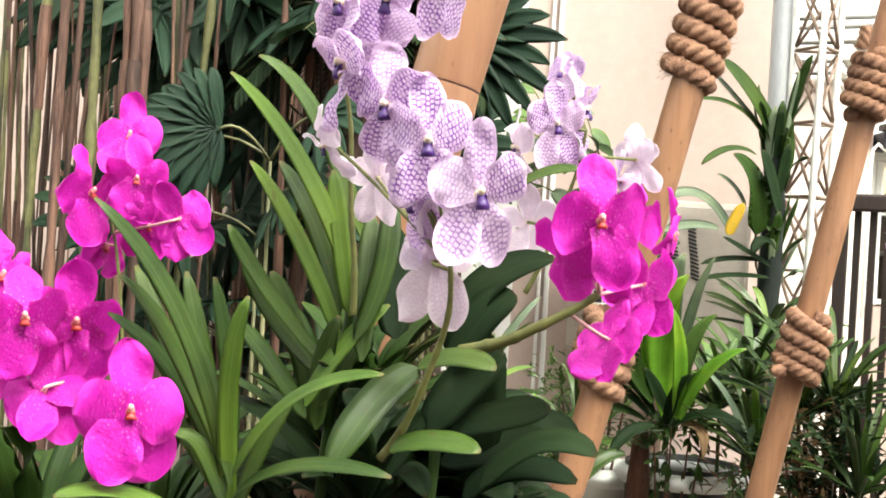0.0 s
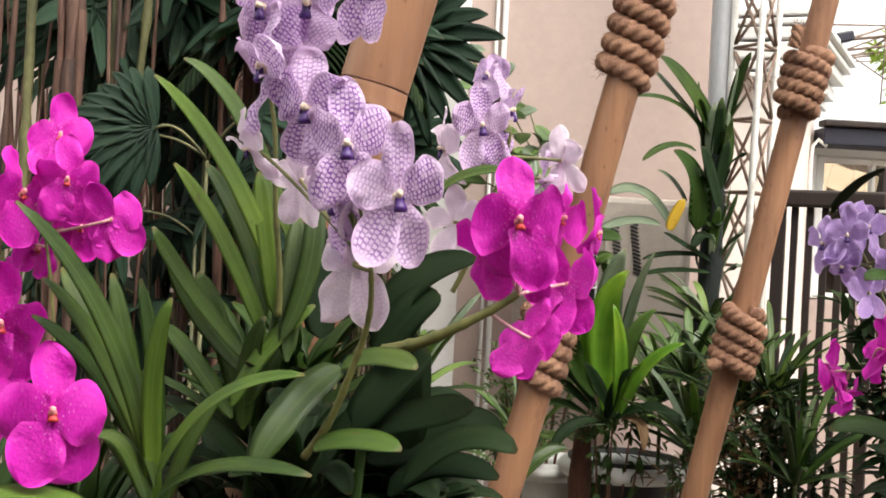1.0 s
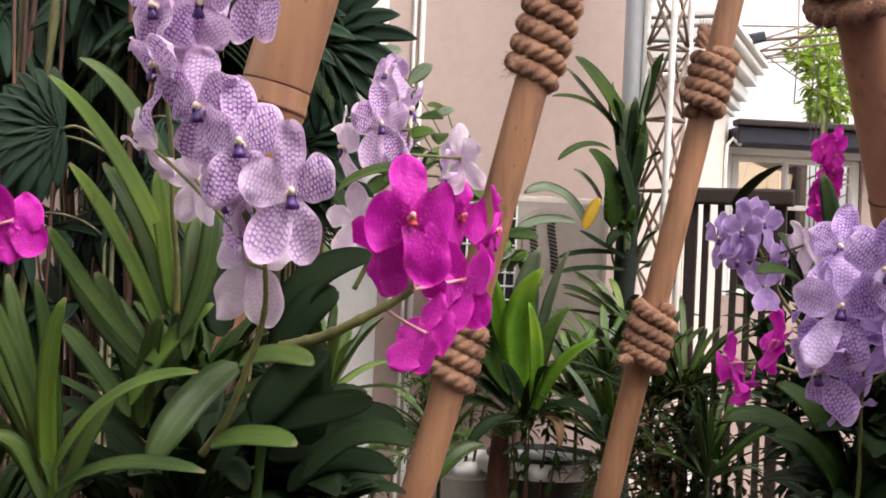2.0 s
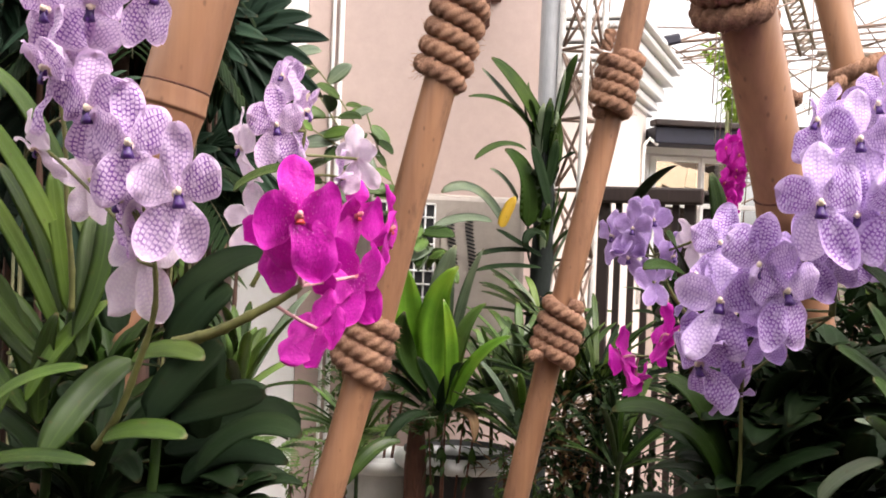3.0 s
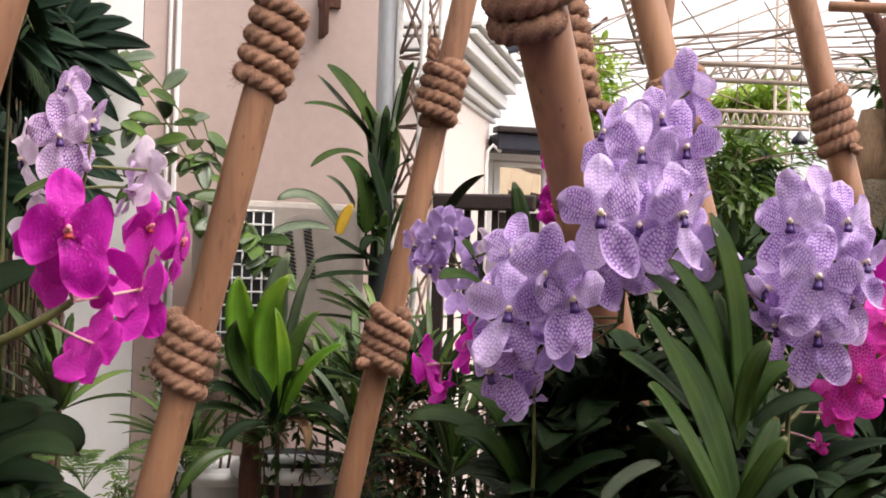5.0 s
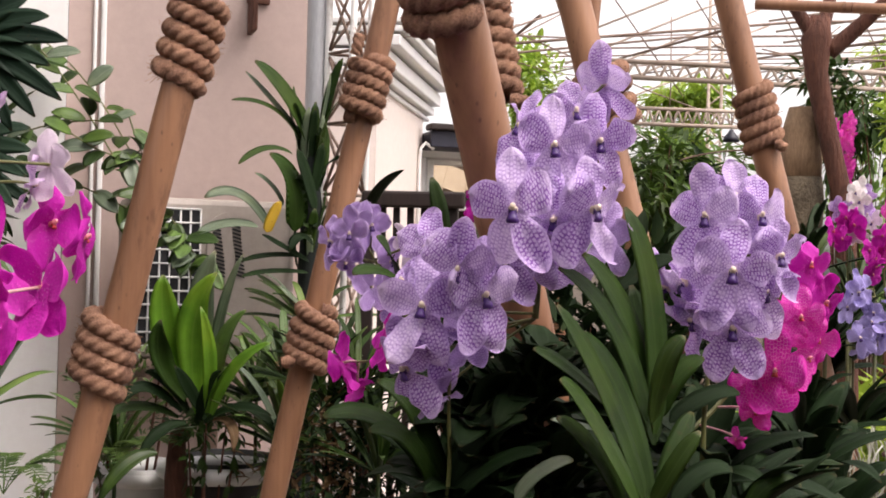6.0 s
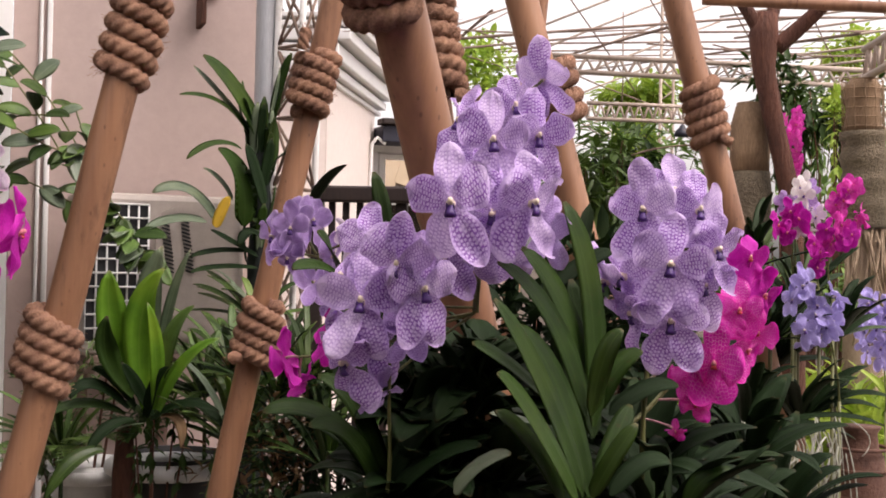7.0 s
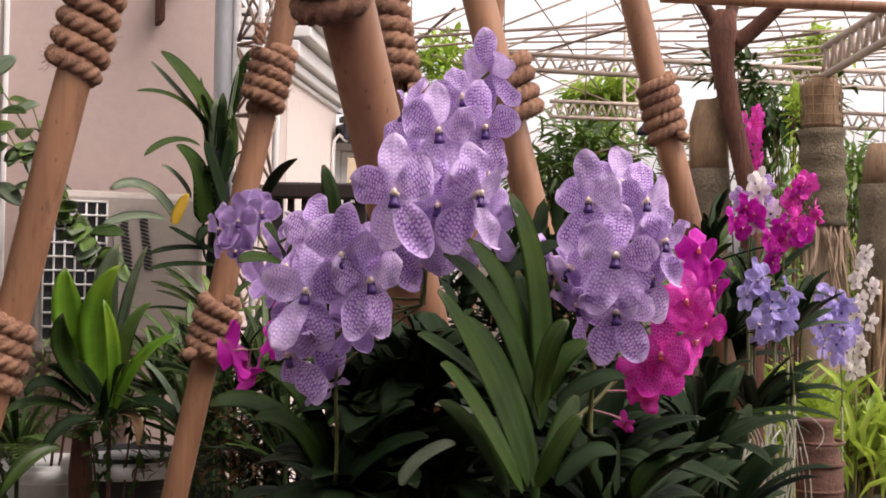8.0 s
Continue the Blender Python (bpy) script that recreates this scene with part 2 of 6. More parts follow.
# darker still: shade under the near flowers, painted as leaf colour
LEAF_DEEP_SHADE = leaf_material("deep_shade_leaf", (0.002, 0.006, 0.003), (0.008, 0.018, 0.007), (0.012, 0.025, 0.011), 0.6, 0.12, 0.06)
LEAF_GREY = leaf_material("grey_green_leaf", (0.05, 0.08, 0.05), (0.16, 0.21, 0.13), (0.22, 0.26, 0.18), 0.3, 0.15)
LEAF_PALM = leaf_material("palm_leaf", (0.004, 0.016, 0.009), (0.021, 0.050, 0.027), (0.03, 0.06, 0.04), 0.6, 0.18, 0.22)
LEAF_TREE = leaf_material("tree_leaf", (0.03, 0.075, 0.02), (0.14, 0.245, 0.05), (0.14, 0.24, 0.07), 0.45, 0.35)
LEAF_LIME = leaf_material("lime_leaf", (0.17, 0.31, 0.035), (0.44, 0.58, 0.08), (0.46, 0.56, 0.16), 0.45, 0.4)
LEAF_YELLOW = leaf_material("yellow_leaf", (0.50, 0.28, 0.02), (0.75, 0.48, 0.05), (0.7, 0.5, 0.1))
LEAF_BROWN = leaf_material("withered_leaf", (0.10, 0.05, 0.025), (0.28, 0.17, 0.08), (0.3, 0.2, 0.1), 0.8)

P_WHITE = petal_material("white_netted_petal", (0.86, 0.70, 0.86), (0.22, 0.065, 0.37), (0.72, 0.53, 0.76), 1.0, (12.5, 8, 1), 0.34, line=0.0205, rimmed=True)
P_LILAC = petal_material("lilac_netted_petal", (0.88, 0.75, 0.93), (0.30, 0.115, 0.50), (0.65, 0.47, 0.81), 1.0, (13.5, 8.5, 1), 0.34, line=0.0215, rimmed=True)
P_MAUVE = petal_material("mauve_petal", (0.63, 0.47, 0.76), (0.27, 0.12, 0.46), (0.50, 0.34, 0.67), 0.8, (13, 9, 1), 0.3)
P_BLUE = petal_material("blue_petal", (0.53, 0.46, 0.80), (0.24, 0.17, 0.55), (0.42, 0.35, 0.72), 0.5, (12, 8, 1), 0.3)
P_MAGENTA = petal_material("magenta_petal", (0.66, 0.017, 0.455), (0.46, 0.004, 0.30), (0.57, 0.010, 0.40), 0.45, (9, 11, 1), 0.28, (0.74, 0.25, 0.62))
P_PINK = petal_material("hot_pink_petal", (0.79, 0.025, 0.46), (0.93, 0.42, 0.72), (0.73, 0.018, 0.44), 0.7, (11, 8, 1), 0.3, (0.94, 0.48, 0.74), line=0.012)
P_IVORY = petal_material("ivory_petal", (0.86, 0.82, 0.80), (0.70, 0.60, 0.62), (0.82, 0.76, 0.75), 0.3, (12, 8, 1), 0.34, (0.42, 0.10, 0.16))
P_PALE = petal_material("pale_petal", (0.81, 0.71, 0.78), (0.58, 0.43, 0.64), (0.75, 0.62, 0.74), 0.55, (14, 9, 1), 0.42)
LIP_VIOLET = surface("violet_lip", (0.03, 0.008, 0.09), (0.09, 0.02, 0.20), 60, 160, rough=0.4)
LIP_RED = surface("red_lip", (0.36, 0.01, 0.03), (0.62, 0.07, 0.04), 60, 160, rough=0.4)
HEART = surface("cream_heart", (0.70, 0.55, 0.40), (0.85, 0.75, 0.62), 30, 120, rough=0.5)
HEART_ORANGE = surface("pink_heart", (0.80, 0.24, 0.26), (0.86, 0.46, 0.46), 40, 160, rough=0.5)
PALEWALL = surface("pale_pink_plaster", (0.66, 0.56, 0.51), (0.76, 0.67, 0.62), 0.9, 30, rough=0.9, bump=0.12)


# ---- mesh helpers ----
def mesh_of(name, verts, faces, mats, uvs=None, smooth=True, slots=None):
    me = bpy.data.meshes.new(name)
    me.from_pydata([tuple(v) for v in verts], [], faces)
    if uvs is not None:
        layer = me.uv_layers.new(name="UVMap")
        idx = np.zeros(len(me.loops), dtype=np.int32)
        me.loops.foreach_get("vertex_index", idx)
        layer.data.foreach_set("uv", np.asarray(uvs, dtype=np.float32)[idx].ravel())
    for m in mats if isinstance(mats, (list, tuple)) else [mats]:
        me.materials.append(m)
    if smooth:
        me.polygons.foreach_set("use_smooth", [True] * len(me.polygons))
    if slots is not None:
        me.polygons.foreach_set("material_index", slots)
    me.update()
    return me


def put_part(name, me, parent, label="", m=None):
    ob = new(name, me)
    ob.parent = parent
    if m is not None:
        ob.matrix_local = m
    if label:
        ob["label"] = label
    return ob


def thing(name, label, category, group="", kind="", me=None, at=(0, 0, 0)):
    ob = new(name, me)
    ob.location = at
    return tagged(ob, label, category, group, kind)


def part(name, bm, material, parent, label=""):
    me = bpy.data.meshes.new(name)
    bm.to_mesh(me)
    bm.free()
    for m in material if isinstance(material, (list, tuple)) else [material]:
        me.materials.append(m)
    return put_part(name, me, parent, label)


def box(bm, size, at=(0, 0, 0), turn=None, bevel=0.0):
    m = Matrix.Translation(at) @ (turn or Matrix()) @ Matrix.Diagonal((*size, 1))
    made = bmesh.ops.create_cube(bm, size=1.0, matrix=m)
    if bevel:
        edges = list({e for v in made["verts"] for e in v.link_edges})
        bmesh.ops.bevel(bm, geom=edges, offset=bevel, segments=2, affect="EDGES", profile=0.5)
    return bm


def box_part(name, size, at, material, parent, turn=None, bevel=0.006, label=""):
    return part(name, box(bmesh.new(), size, at, turn, bevel), material, parent, label)


def axes_along(pts):
    """Tangent, side and up at each point of a line, carried along without twist."""
    pts = [Vector(p) for p in pts]
    out, side = [], None
    for i, p in enumerate(pts):
        t = (pts[min(i + 1, len(pts) - 1)] - pts[max(i - 1, 0)]).normalized()
        if side is None:
            side = t.cross(Vector((0, 0, 1)) if abs(t.z) < 0.9 else Vector((0, 1, 0))).normalized()
        side = (side - t * side.dot(t)).normalized()
        out.append((p, t, side, t.cross(side)))
    return out


def tube_data(pts, radii, sides=10, lobes=0, twist=0.0, depth=0.0, caps=True):
    fr = axes_along(pts)
    v, f, uv = [], [], []
    run = 0.0
    for i, (p, t, s, u) in enumerate(fr):
        r = radii[i] if isinstance(radii, (list, tuple, np.ndarray)) else radii
        if i:
            run += (p - fr[i - 1][0]).length
        for k in range(sides):
            a = 2 * math.pi * k / sides
            rr = r * (1 - depth * (1 - abs(math.cos(1.5 * (a + twist * run)))) * 1.6) if lobes else r
            v.append(p + (s * math.cos(a) + u * math.sin(a)) * rr)
            uv.append((run, k / sides))
    n = len(fr)
    for i in range(n - 1):
        for k in range(sides):
            j = (k + 1) % sides
            f.append((i * sides + k, i * sides + j, (i + 1) * sides + j, (i + 1) * sides + k))
    if caps:
        f.append(tuple(range(sides - 1, -1, -1)))
        f.append(tuple((n - 1) * sides + k for k in range(sides)))
    return v, f, uv


def tube(name, pts, radii, material, sides=10, **k):
    v, f, uv = tube_data(pts, radii, sides, **k)
    return mesh_of(name, v, f, material, uv)


def bezier(a, c, b, n):
    a, c, b = Vector(a), Vector(c), Vector(b)
    return [a * (1 - t) ** 2 + c * 2 * t * (1 - t) + b * t * t for t in [i / (n - 1) for i in range(n)]]


def strap_data(a, c, b, width, up=(0, -0.6, 0.8), keel=0.22, n=14, tip=0.35, twist=0.0, base=0.75, lance=False):
    """A strap leaf with a keeled section and some thickness, from a over c to b."""
    pts = bezier(a, c, b, n)
    v, f, uv = [], [], []
    up = Vector(up).normalized()
    for i, p in enumerate(pts):
        t = (pts[min(i + 1, n - 1)] - pts[max(i - 1, 0)]).normalized()
        side = t.cross(up)
        side = (side if side.length > 0.05 else t.cross(Vector((1, 0, 0)))).normalized()
        side.rotate(Matrix.Rotation(twist * i / n, 3, t))
        nrm = side.cross(t).normalized()
        s = i / (n - 1)
        w = width * 0.5 * (base + (1 - base) * min(1, s * 3)) * (1 if s < 1 - tip else math.sqrt(max(0.04, 1 - ((s - 1 + tip) / tip) ** 2)))
        w *= min(1.0, 0.22 + s * 9)
        if lance:
            w = width * 0.5 * max(0.10, math.sin(math.pi * min(1.0, 0.05 + 0.95 * s)) ** 0.6)
        th = min(0.0016, width * 0.06)
        for q, (x, z) in enumerate(((-1, keel), (-0.5, keel * 0.42), (0, 0), (0.5, keel * 0.42), (1, keel), (0.5, keel * 0.42), (0, 0), (-0.5, keel * 0.42))):
            v.append(p + side * (x * w) + nrm * (z * w - (th if q > 4 else 0)))
            uv.append((s, 0.5 + x * 0.5))
    for i in range(n - 1):
        for k in range(8):
            j = (k + 1) % 8
            f.append((i * 8 + k, i * 8 + j, (i + 1) * 8 + j, (i + 1) * 8 + k))
    f.append(tuple((n - 1) * 8 + k for k in range(8)))
    return v, f, uv


def strap(a, c, b, width, material, parent, name="leaf", label="", **k):
    v, f, uv = strap_data(a, c, b, width, **k)
    return put_part(name, mesh_of(name, v, f, material, uv), parent, label)


def blades(count, rng, place, size, slim=0.35, lift=0.2, fold=0.15, point=None):
    """Data of many small pointed leaves; place(i) gives the base point and the way it points."""
    v, f, uv = [], [], []
    for i in range(count):
        p, d = place(i)
        p, d = Vector(p), Vector(d).normalized()
        ln = size * rng.uniform(0.65, 1.25)
        s = d.cross(Vector((rng.uniform(-0.4, 0.4), rng.uniform(-0.4, 0.4), 1)))
        s = s.normalized() if s.length > 0.05 else Vector((1, 0, 0))
        up = s.cross(d)
        k = len(v)
        w = ln * slim * 0.5
        for a, x, z in ((0, 0, 0), (0.35, -1, fold), (0.35, 0, 0.02), (0.35, 1, fold), (0.7, -0.8, fold * 0.6 - lift * 0.3), (0.7, 0, -lift * 0.35), (0.7, 0.8, fold * 0.6 - lift * 0.3), (1, 0, -lift)):
            v.append(p + d * (a * ln) + s * (x * w) + up * (z * ln * 0.5))
            uv.append((a, 0.5 + 0.5 * x))
        f += [(k, k + 2, k + 1), (k, k + 3, k + 2), (k + 1, k + 2, k + 5, k + 4), (k + 2, k + 3, k + 6, k + 5), (k + 4, k + 5, k + 7), (k + 5, k + 6, k + 7)]
    return v, f, uv


def join_data(chunks):
    v, f, uv = [], [], []
    for a, b, c in chunks:
        k = len(v)
        v += list(a)
        f += [tuple(i + k for i in q) for q in b]
        uv += list(c)
    return v, f, uv


# ---- bamboo and rope ----
def bamboo_pole(label, a, b, r, nodes=(), seed=0, group="bamboo frame", bend=0.006, line=True):
    """A bamboo culm with slightly uneven girth; a joint is a dark groove with a swollen ridge under it."""
    rng = random.Random(seed)
    a, b = Vector(a), Vector(b)
    ln = (b - a).length
    ob = thing("bamboo_pole", label, "pole", group)
    pts, rad = [], []
    off = Vector((rng.uniform(-1, 1), rng.uniform(-1, 1), 0)) * bend
    marks = sorted(set([i / 59 for i in range(60)] + [k + z / ln for k in nodes for z in (-0.05, -0.04, -0.034, -0.03, -0.026, -0.02, -0.012, -0.006, -0.002, 0.002, 0.006)]))
    for s in marks:
        pts.append(a.lerp(b, s) + off * math.sin(s * 9 + seed))
        g = 1 + 0.015 * math.sin(7 * s + seed)
        for k in nodes:
            z = (s - k) * ln
            g += 0.045 * math.exp(-((z + 0.030) / 0.010) ** 2) - 0.02 * math.exp(-(z / 0.003) ** 2) + (0.015 if -0.03 < z < 0 else 0)
        rad.append(r * g)
    put_part("culm", tube("culm", pts, rad, BAMBOO, 28), ob)
    for k in nodes:
        c = a.lerp(b, k) + off * math.sin(k * 9 + seed)
        d = (b - a).normalized()
        ring = [c + d * z for z in (-0.0016, -0.0008, 0.0008, 0.0016)]
        put_part("node_ring", tube("node_ring", ring, [r * 1.0, r * 1.022, r * 1.022, r * 1.0], BARK, 28), ob, "dark ridged joint")
    return ob


def rope_coil(label, axis_a, axis_b, radius, thick, turns, seed=0, slant=0.0, tail=None, group="rope lashings", sense=1):
    """Twisted rope wound round a pole; its turns lie slanted."""
    rng = random.Random(seed)
    a, b = Vector(axis_a), Vector(axis_b)
    d = (b - a).normalized()
    s = d.cross(Vector((0, 1, 0))).normalized()
    u = s.cross(d)
    ob = thing("rope_lashing", label, "rope", group)
    n = int(turns * 190)
    pts = []
    wob = [rng.uniform(-1, 1) for _ in range(int(turns) + 3)]
    for i in range(n):
        g = turns * i / (n - 1)
        ang = sense * 2 * math.pi * g + seed
        lane = int(g)
        w = (wob[lane] * (1 - g + lane) + wob[lane + 1] * (g - lane)) * thick * 0.12
        rr = radius + thick * 0.42 + abs(w) * 0.5
        rr -= thick * 1.1 * (max(0.0, 1 - g / 0.14) ** 2 + max(0.0, 1 - (turns - g) / 0.14) ** 2)
        z = (b - a).length * (g / turns) + w + slant * math.cos(ang) * radius
        pts.append(a + d * z + (s * math.cos(ang) + u * math.sin(ang)) * rr)
    v, f, uv = tube_data(pts, thick * 0.54, 20, lobes=3, twist=4.6 / thick, depth=0.15)
    sides, rings = 20, len(pts)
    cuts = [round(rings * k / max(1, int(turns))) for k in range(int(turns) + 1)]
    for lo, hi in zip(cuts, cuts[1:]):
        hi = min(hi, rings - 1)
        quads = [(i * sides + k, i * sides + (k + 1) % sides, (i + 1) * sides + (k + 1) % sides, (i + 1) * sides + k) for i in range(hi - lo) for k in range(sides)]
        put_part("turn", mesh_of("turn", v[lo * sides:(hi + 1) * sides], quads, ROPE, uv[lo * sides:(hi + 1) * sides]), ob)
    hairs = []
    for _ in range(int(turns * 34)):
        g = rng.uniform(0.2, turns - 0.2)
        ang = sense * 2 * math.pi * g + seed
        way = s * math.cos(ang) + u * math.sin(ang)
        q = a + d * ((b - a).length * g / turns + slant * math.cos(ang) * radius + rng.uniform(-0.4, 0.4) * thick) + way * (radius + thick * 0.86)
        e = q + way * rng.uniform(0.002, 0.009) + Vector([rng.uniform(-1, 1) * 0.008 for _ in range(3)])
        hairs.append(tube_data([q, q.lerp(e, 0.5) + way * 0.001, e], [0.0006, 0.0005, 0.0003], 4))
    fv, ff, fu = join_data(hairs)
    tagged(put_part("fibre_fuzz", mesh_of("fibre_fuzz", fv, ff, ROPE, fu), ob), kind="stuff")
    if tail:
        t0 = Vector(tail[0])
        way = Vector(tail[1])
        pp = bezier(t0, t0 + way * 0.5 + Vector((0, -0.01, 0.004)), t0 + way, 60)
        v, f, uv = tube_data(pp, [thick * 0.42] * 45 + [thick * 0.44] * 5 + [thick * 0.46] * 5 + [thick * 0.36] * 5, 20, lobes=3, twist=4.6 / thick, depth=0.15)
        end = put_part("rope_end", mesh_of("rope_end", v, f, ROPE, uv), ob, "frayed rope end")
        hairs = []
        for _ in range(30):
            q = pp[-1] + Vector([rng.uniform(-1, 1) * thick * 0.45 for _ in range(3)])
            e = q + way.normalized() * thick * rng.uniform(0.05, 0.2) + Vector([rng.uniform(-1, 1) * thick * 0.15 for _ in range(3)])
            hairs.append(tube_data([q, q.lerp(e, 0.5), e], [0.0007, 0.0006, 0.0004], 4))
        v, f, uv = join_data(hairs)
        tagged(put_part("frayed_tuft", mesh_of("frayed_tuft", v, f, ROPE, uv), end), kind="stuff")
    return ob


# ---- orchids ----
def tepal(ln, wd, cup, back, wave, seed, claw):
    """One petal: a short claw, widest past its middle, a round tip that may be notched, cupped, with a ruffled edge."""
    rng = random.Random(seed)
    nu, nv = 20, 12
    v, f, uv = [], [], []
    ph, lean, roll = rng.uniform(0, 6), rng.uniform(-0.004, 0.004), rng.uniform(-0.45, 0.45)
    notch, wide = rng.uniform(0.0, 0.05), rng.uniform(0.50, 0.62)
    for i in range(nu + 1):
        s = 1 - (1 - i / nu) ** 1.7
        q = min(1.0, s / wide)
        w = wd * 0.5 * (claw + (1 - claw) * math.sin(q * math.pi / 2) ** 1.35 if s < wide else max(0.0, 1 - ((s - wide) / (1 - wide)) ** 1.95) ** 0.55)
        for k in range(nv + 1):
            x = 2 * k / nv - 1
            y = ln * (s - notch * (1 - abs(x)) ** 2 * max(0, s - 0.8) * 5)
            z = cup * x * x * s - back * s * s + roll * w * x * s + wave * math.sin(6 * s + 2.5 * x + ph) * (0.3 + abs(x)) * s * (1 - 0.8 * s ** 5)
            z += 0.0024 * abs(x) ** 3 * math.sin(13 * s + 2 * ph + (2 if x > 0 else 0)) - 0.0012 * math.exp(-30 * x * x) * (1 - s) + 0.0004 * math.cos(3.5 * math.pi * x) * s
            v.append((w * x + lean * s * s, 0.002 + y, z))
            uv.append((s, 0.5 + 0.5 * x))
    for i in range(nu):
        for k in range(nv):
            q = i * (nv + 1) + k
            f.append((q, q + 1, q + nv + 2, q + nv + 1))
    return v, f, uv


TEPALS = {}
SPREAD = (("sepal", 90, 0.058, 0.037, -0.003), ("petal", 24, 0.049, 0.043, 0.002), ("petal", 156, 0.049, 0.043, 0.002), ("sepal", -62, 0.064, 0.040, -0.001), ("sepal", -118, 0.064, 0.040, -0.001))
FULL = (("sepal", 90, 0.060, 0.043, -0.003), ("petal", 0, 0.050, 0.058, 0.003), ("petal", 180, 0.050, 0.058, 0.002), ("sepal", -66, 0.064, 0.056, -0.001), ("sepal", -114, 0.064, 0.056, -0.001))


def tongue():
    """The lip: a short trough that widens to a blunt tip, and two small side lobes."""
    v, f = [], []
    n = 8
    for i in range(n + 1):
        s = i / n
        w = 0.0024 + 0.0050 * max(0.0, s - 0.15) ** 0.8 * (1 if s < 0.85 else 1 - 2.2 * (s - 0.85))
        y, z = 0.001 - 0.0125 * s, 0.0040 + 0.007 * math.sin(2.2 * s)
        for x, dz in ((-1, -0.0012), (-0.55, 0.0002), (0, 0.0014), (0.55, 0.0002), (1, -0.0012), (0.55, -0.0022), (0, -0.0016), (-0.55, -0.0022)):
            v.append((w * x, y, z + dz))
    for i in range(n):
        for k in range(8):
            j = (k + 1) % 8
            f.append((i * 8 + k, i * 8 + j, i * 8 + 8 + j, i * 8 + 8 + k))
    f.append(tuple(n * 8 + k for k in range(8)))
    for sg in (-1, 1):
        o = len(v)
        for i in range(5):
            s = i / 4
            h = 0.0045 * math.sin(math.pi * (0.15 + 0.8 * s))
            for x, z in ((0, 0.004), (0.0009, 0.004), (0.0016, 0.004 + h), (0.0007, 0.004 + h)):
                v.append((sg * (0.0024 + x), 0.001 - 0.006 * s, z))
        for i in range(4):
            for k in range(4):
                j = (k + 1) % 4
                f.append((o + i * 4 + k, o + i * 4 + j, o + i * 4 + 4 + j, o + i * 4 + 4 + k))
    return v, f


def flower_meshes(kind, petal, lip, heart, open_=1.0):
    if kind in TEPALS:
        return TEPALS[kind]
    sets = []
    for sd in range(11):
        rng = random.Random(sd + 31)
        pieces = []
        for nm, ang, ln, wd, z in FULL if lip is LIP_RED else SPREAD:
            v, f, uv = tepal(ln * rng.uniform(0.92, 1.06), wd * rng.uniform(0.92, 1.08), rng.uniform(-0.012, 0.012), rng.uniform(-0.012, 0.020) * open_, 0.0056, sd * 9 + ang, 0.52 if lip is LIP_RED else 0.36)
            tw = rng.uniform(8, 30) * (1 if ang < 90 else -1) if nm == "petal" else rng.uniform(-18, 18)
            m = Matrix.Translation((0, 0, z)) @ Matrix.Rotation(radians(ang - 90 + rng.uniform(-6, 6)), 4, "Z") @ Matrix.Rotation(radians(rng.uniform(-16, 8)), 4, "X") @ Matrix.Rotation(radians(tw), 4, "Y")
            pieces.append((nm, mesh_of(nm, v, f, petal, uv), m))
        v, f = tongue()
        me_lip = mesh_of("lip", [(0.95 * x, 0.62 * y, 0.7 * z) for x, y, z in v] if lip is LIP_RED else [(1.15 * x, 1.05 * y, 1.05 * z) for x, y, z in v], f, lip)
        bm = bmesh.new()
        bmesh.ops.create_cone(bm, segments=12, cap_ends=True, radius1=0.0044, radius2=0.0030, depth=0.010, matrix=Matrix.Translation((0, 0.0016, 0.004)) @ Matrix.Rotation(radians(-24), 4, "X"))
        bmesh.ops.create_uvsphere(bm, u_segments=10, v_segments=7, radius=1, matrix=Matrix.Translation((0, 0.0034, 0.0078)) @ Matrix.Diagonal((0.0033, 0.0034, 0.0030, 1)))
        bmesh.ops.create_uvsphere(bm, u_segments=10, v_segments=7, radius=1, matrix=Matrix.Translation((0, 0, 0)) @ Matrix.Diagonal((0.0055, 0.0055, 0.003, 1)))
        me_col = bpy.data.meshes.new("flower")
        bm.to_mesh(me_col)
        bm.free()
        me_col.materials.append(heart)
        me_col.polygons.foreach_set("use_smooth", [True] * len(me_col.polygons))
        sets.append((pieces, me_lip, me_col))
    TEPALS[kind] = sets
    return sets


KINDS = {
    "white": (P_WHITE, LIP_VIOLET, HEART),
    "lilac": (P_LILAC, LIP_VIOLET, HEART),
    "mauve": (P_MAUVE, LIP_VIOLET, HEART),
    "blue": (P_BLUE, LIP_VIOLET, HEART),
    "magenta": (P_MAGENTA, LIP_RED, HEART_ORANGE),
    "pink": (P_PINK, LIP_RED, HEART_ORANGE),
    "pale": (P_PALE, LIP_VIOLET, HEART),
    "ivory": (P_IVORY, LIP_VIOLET, HEART),
}
EYE_MID = Vector((0.14, -0.1, 1.5))
COUNT = [0]


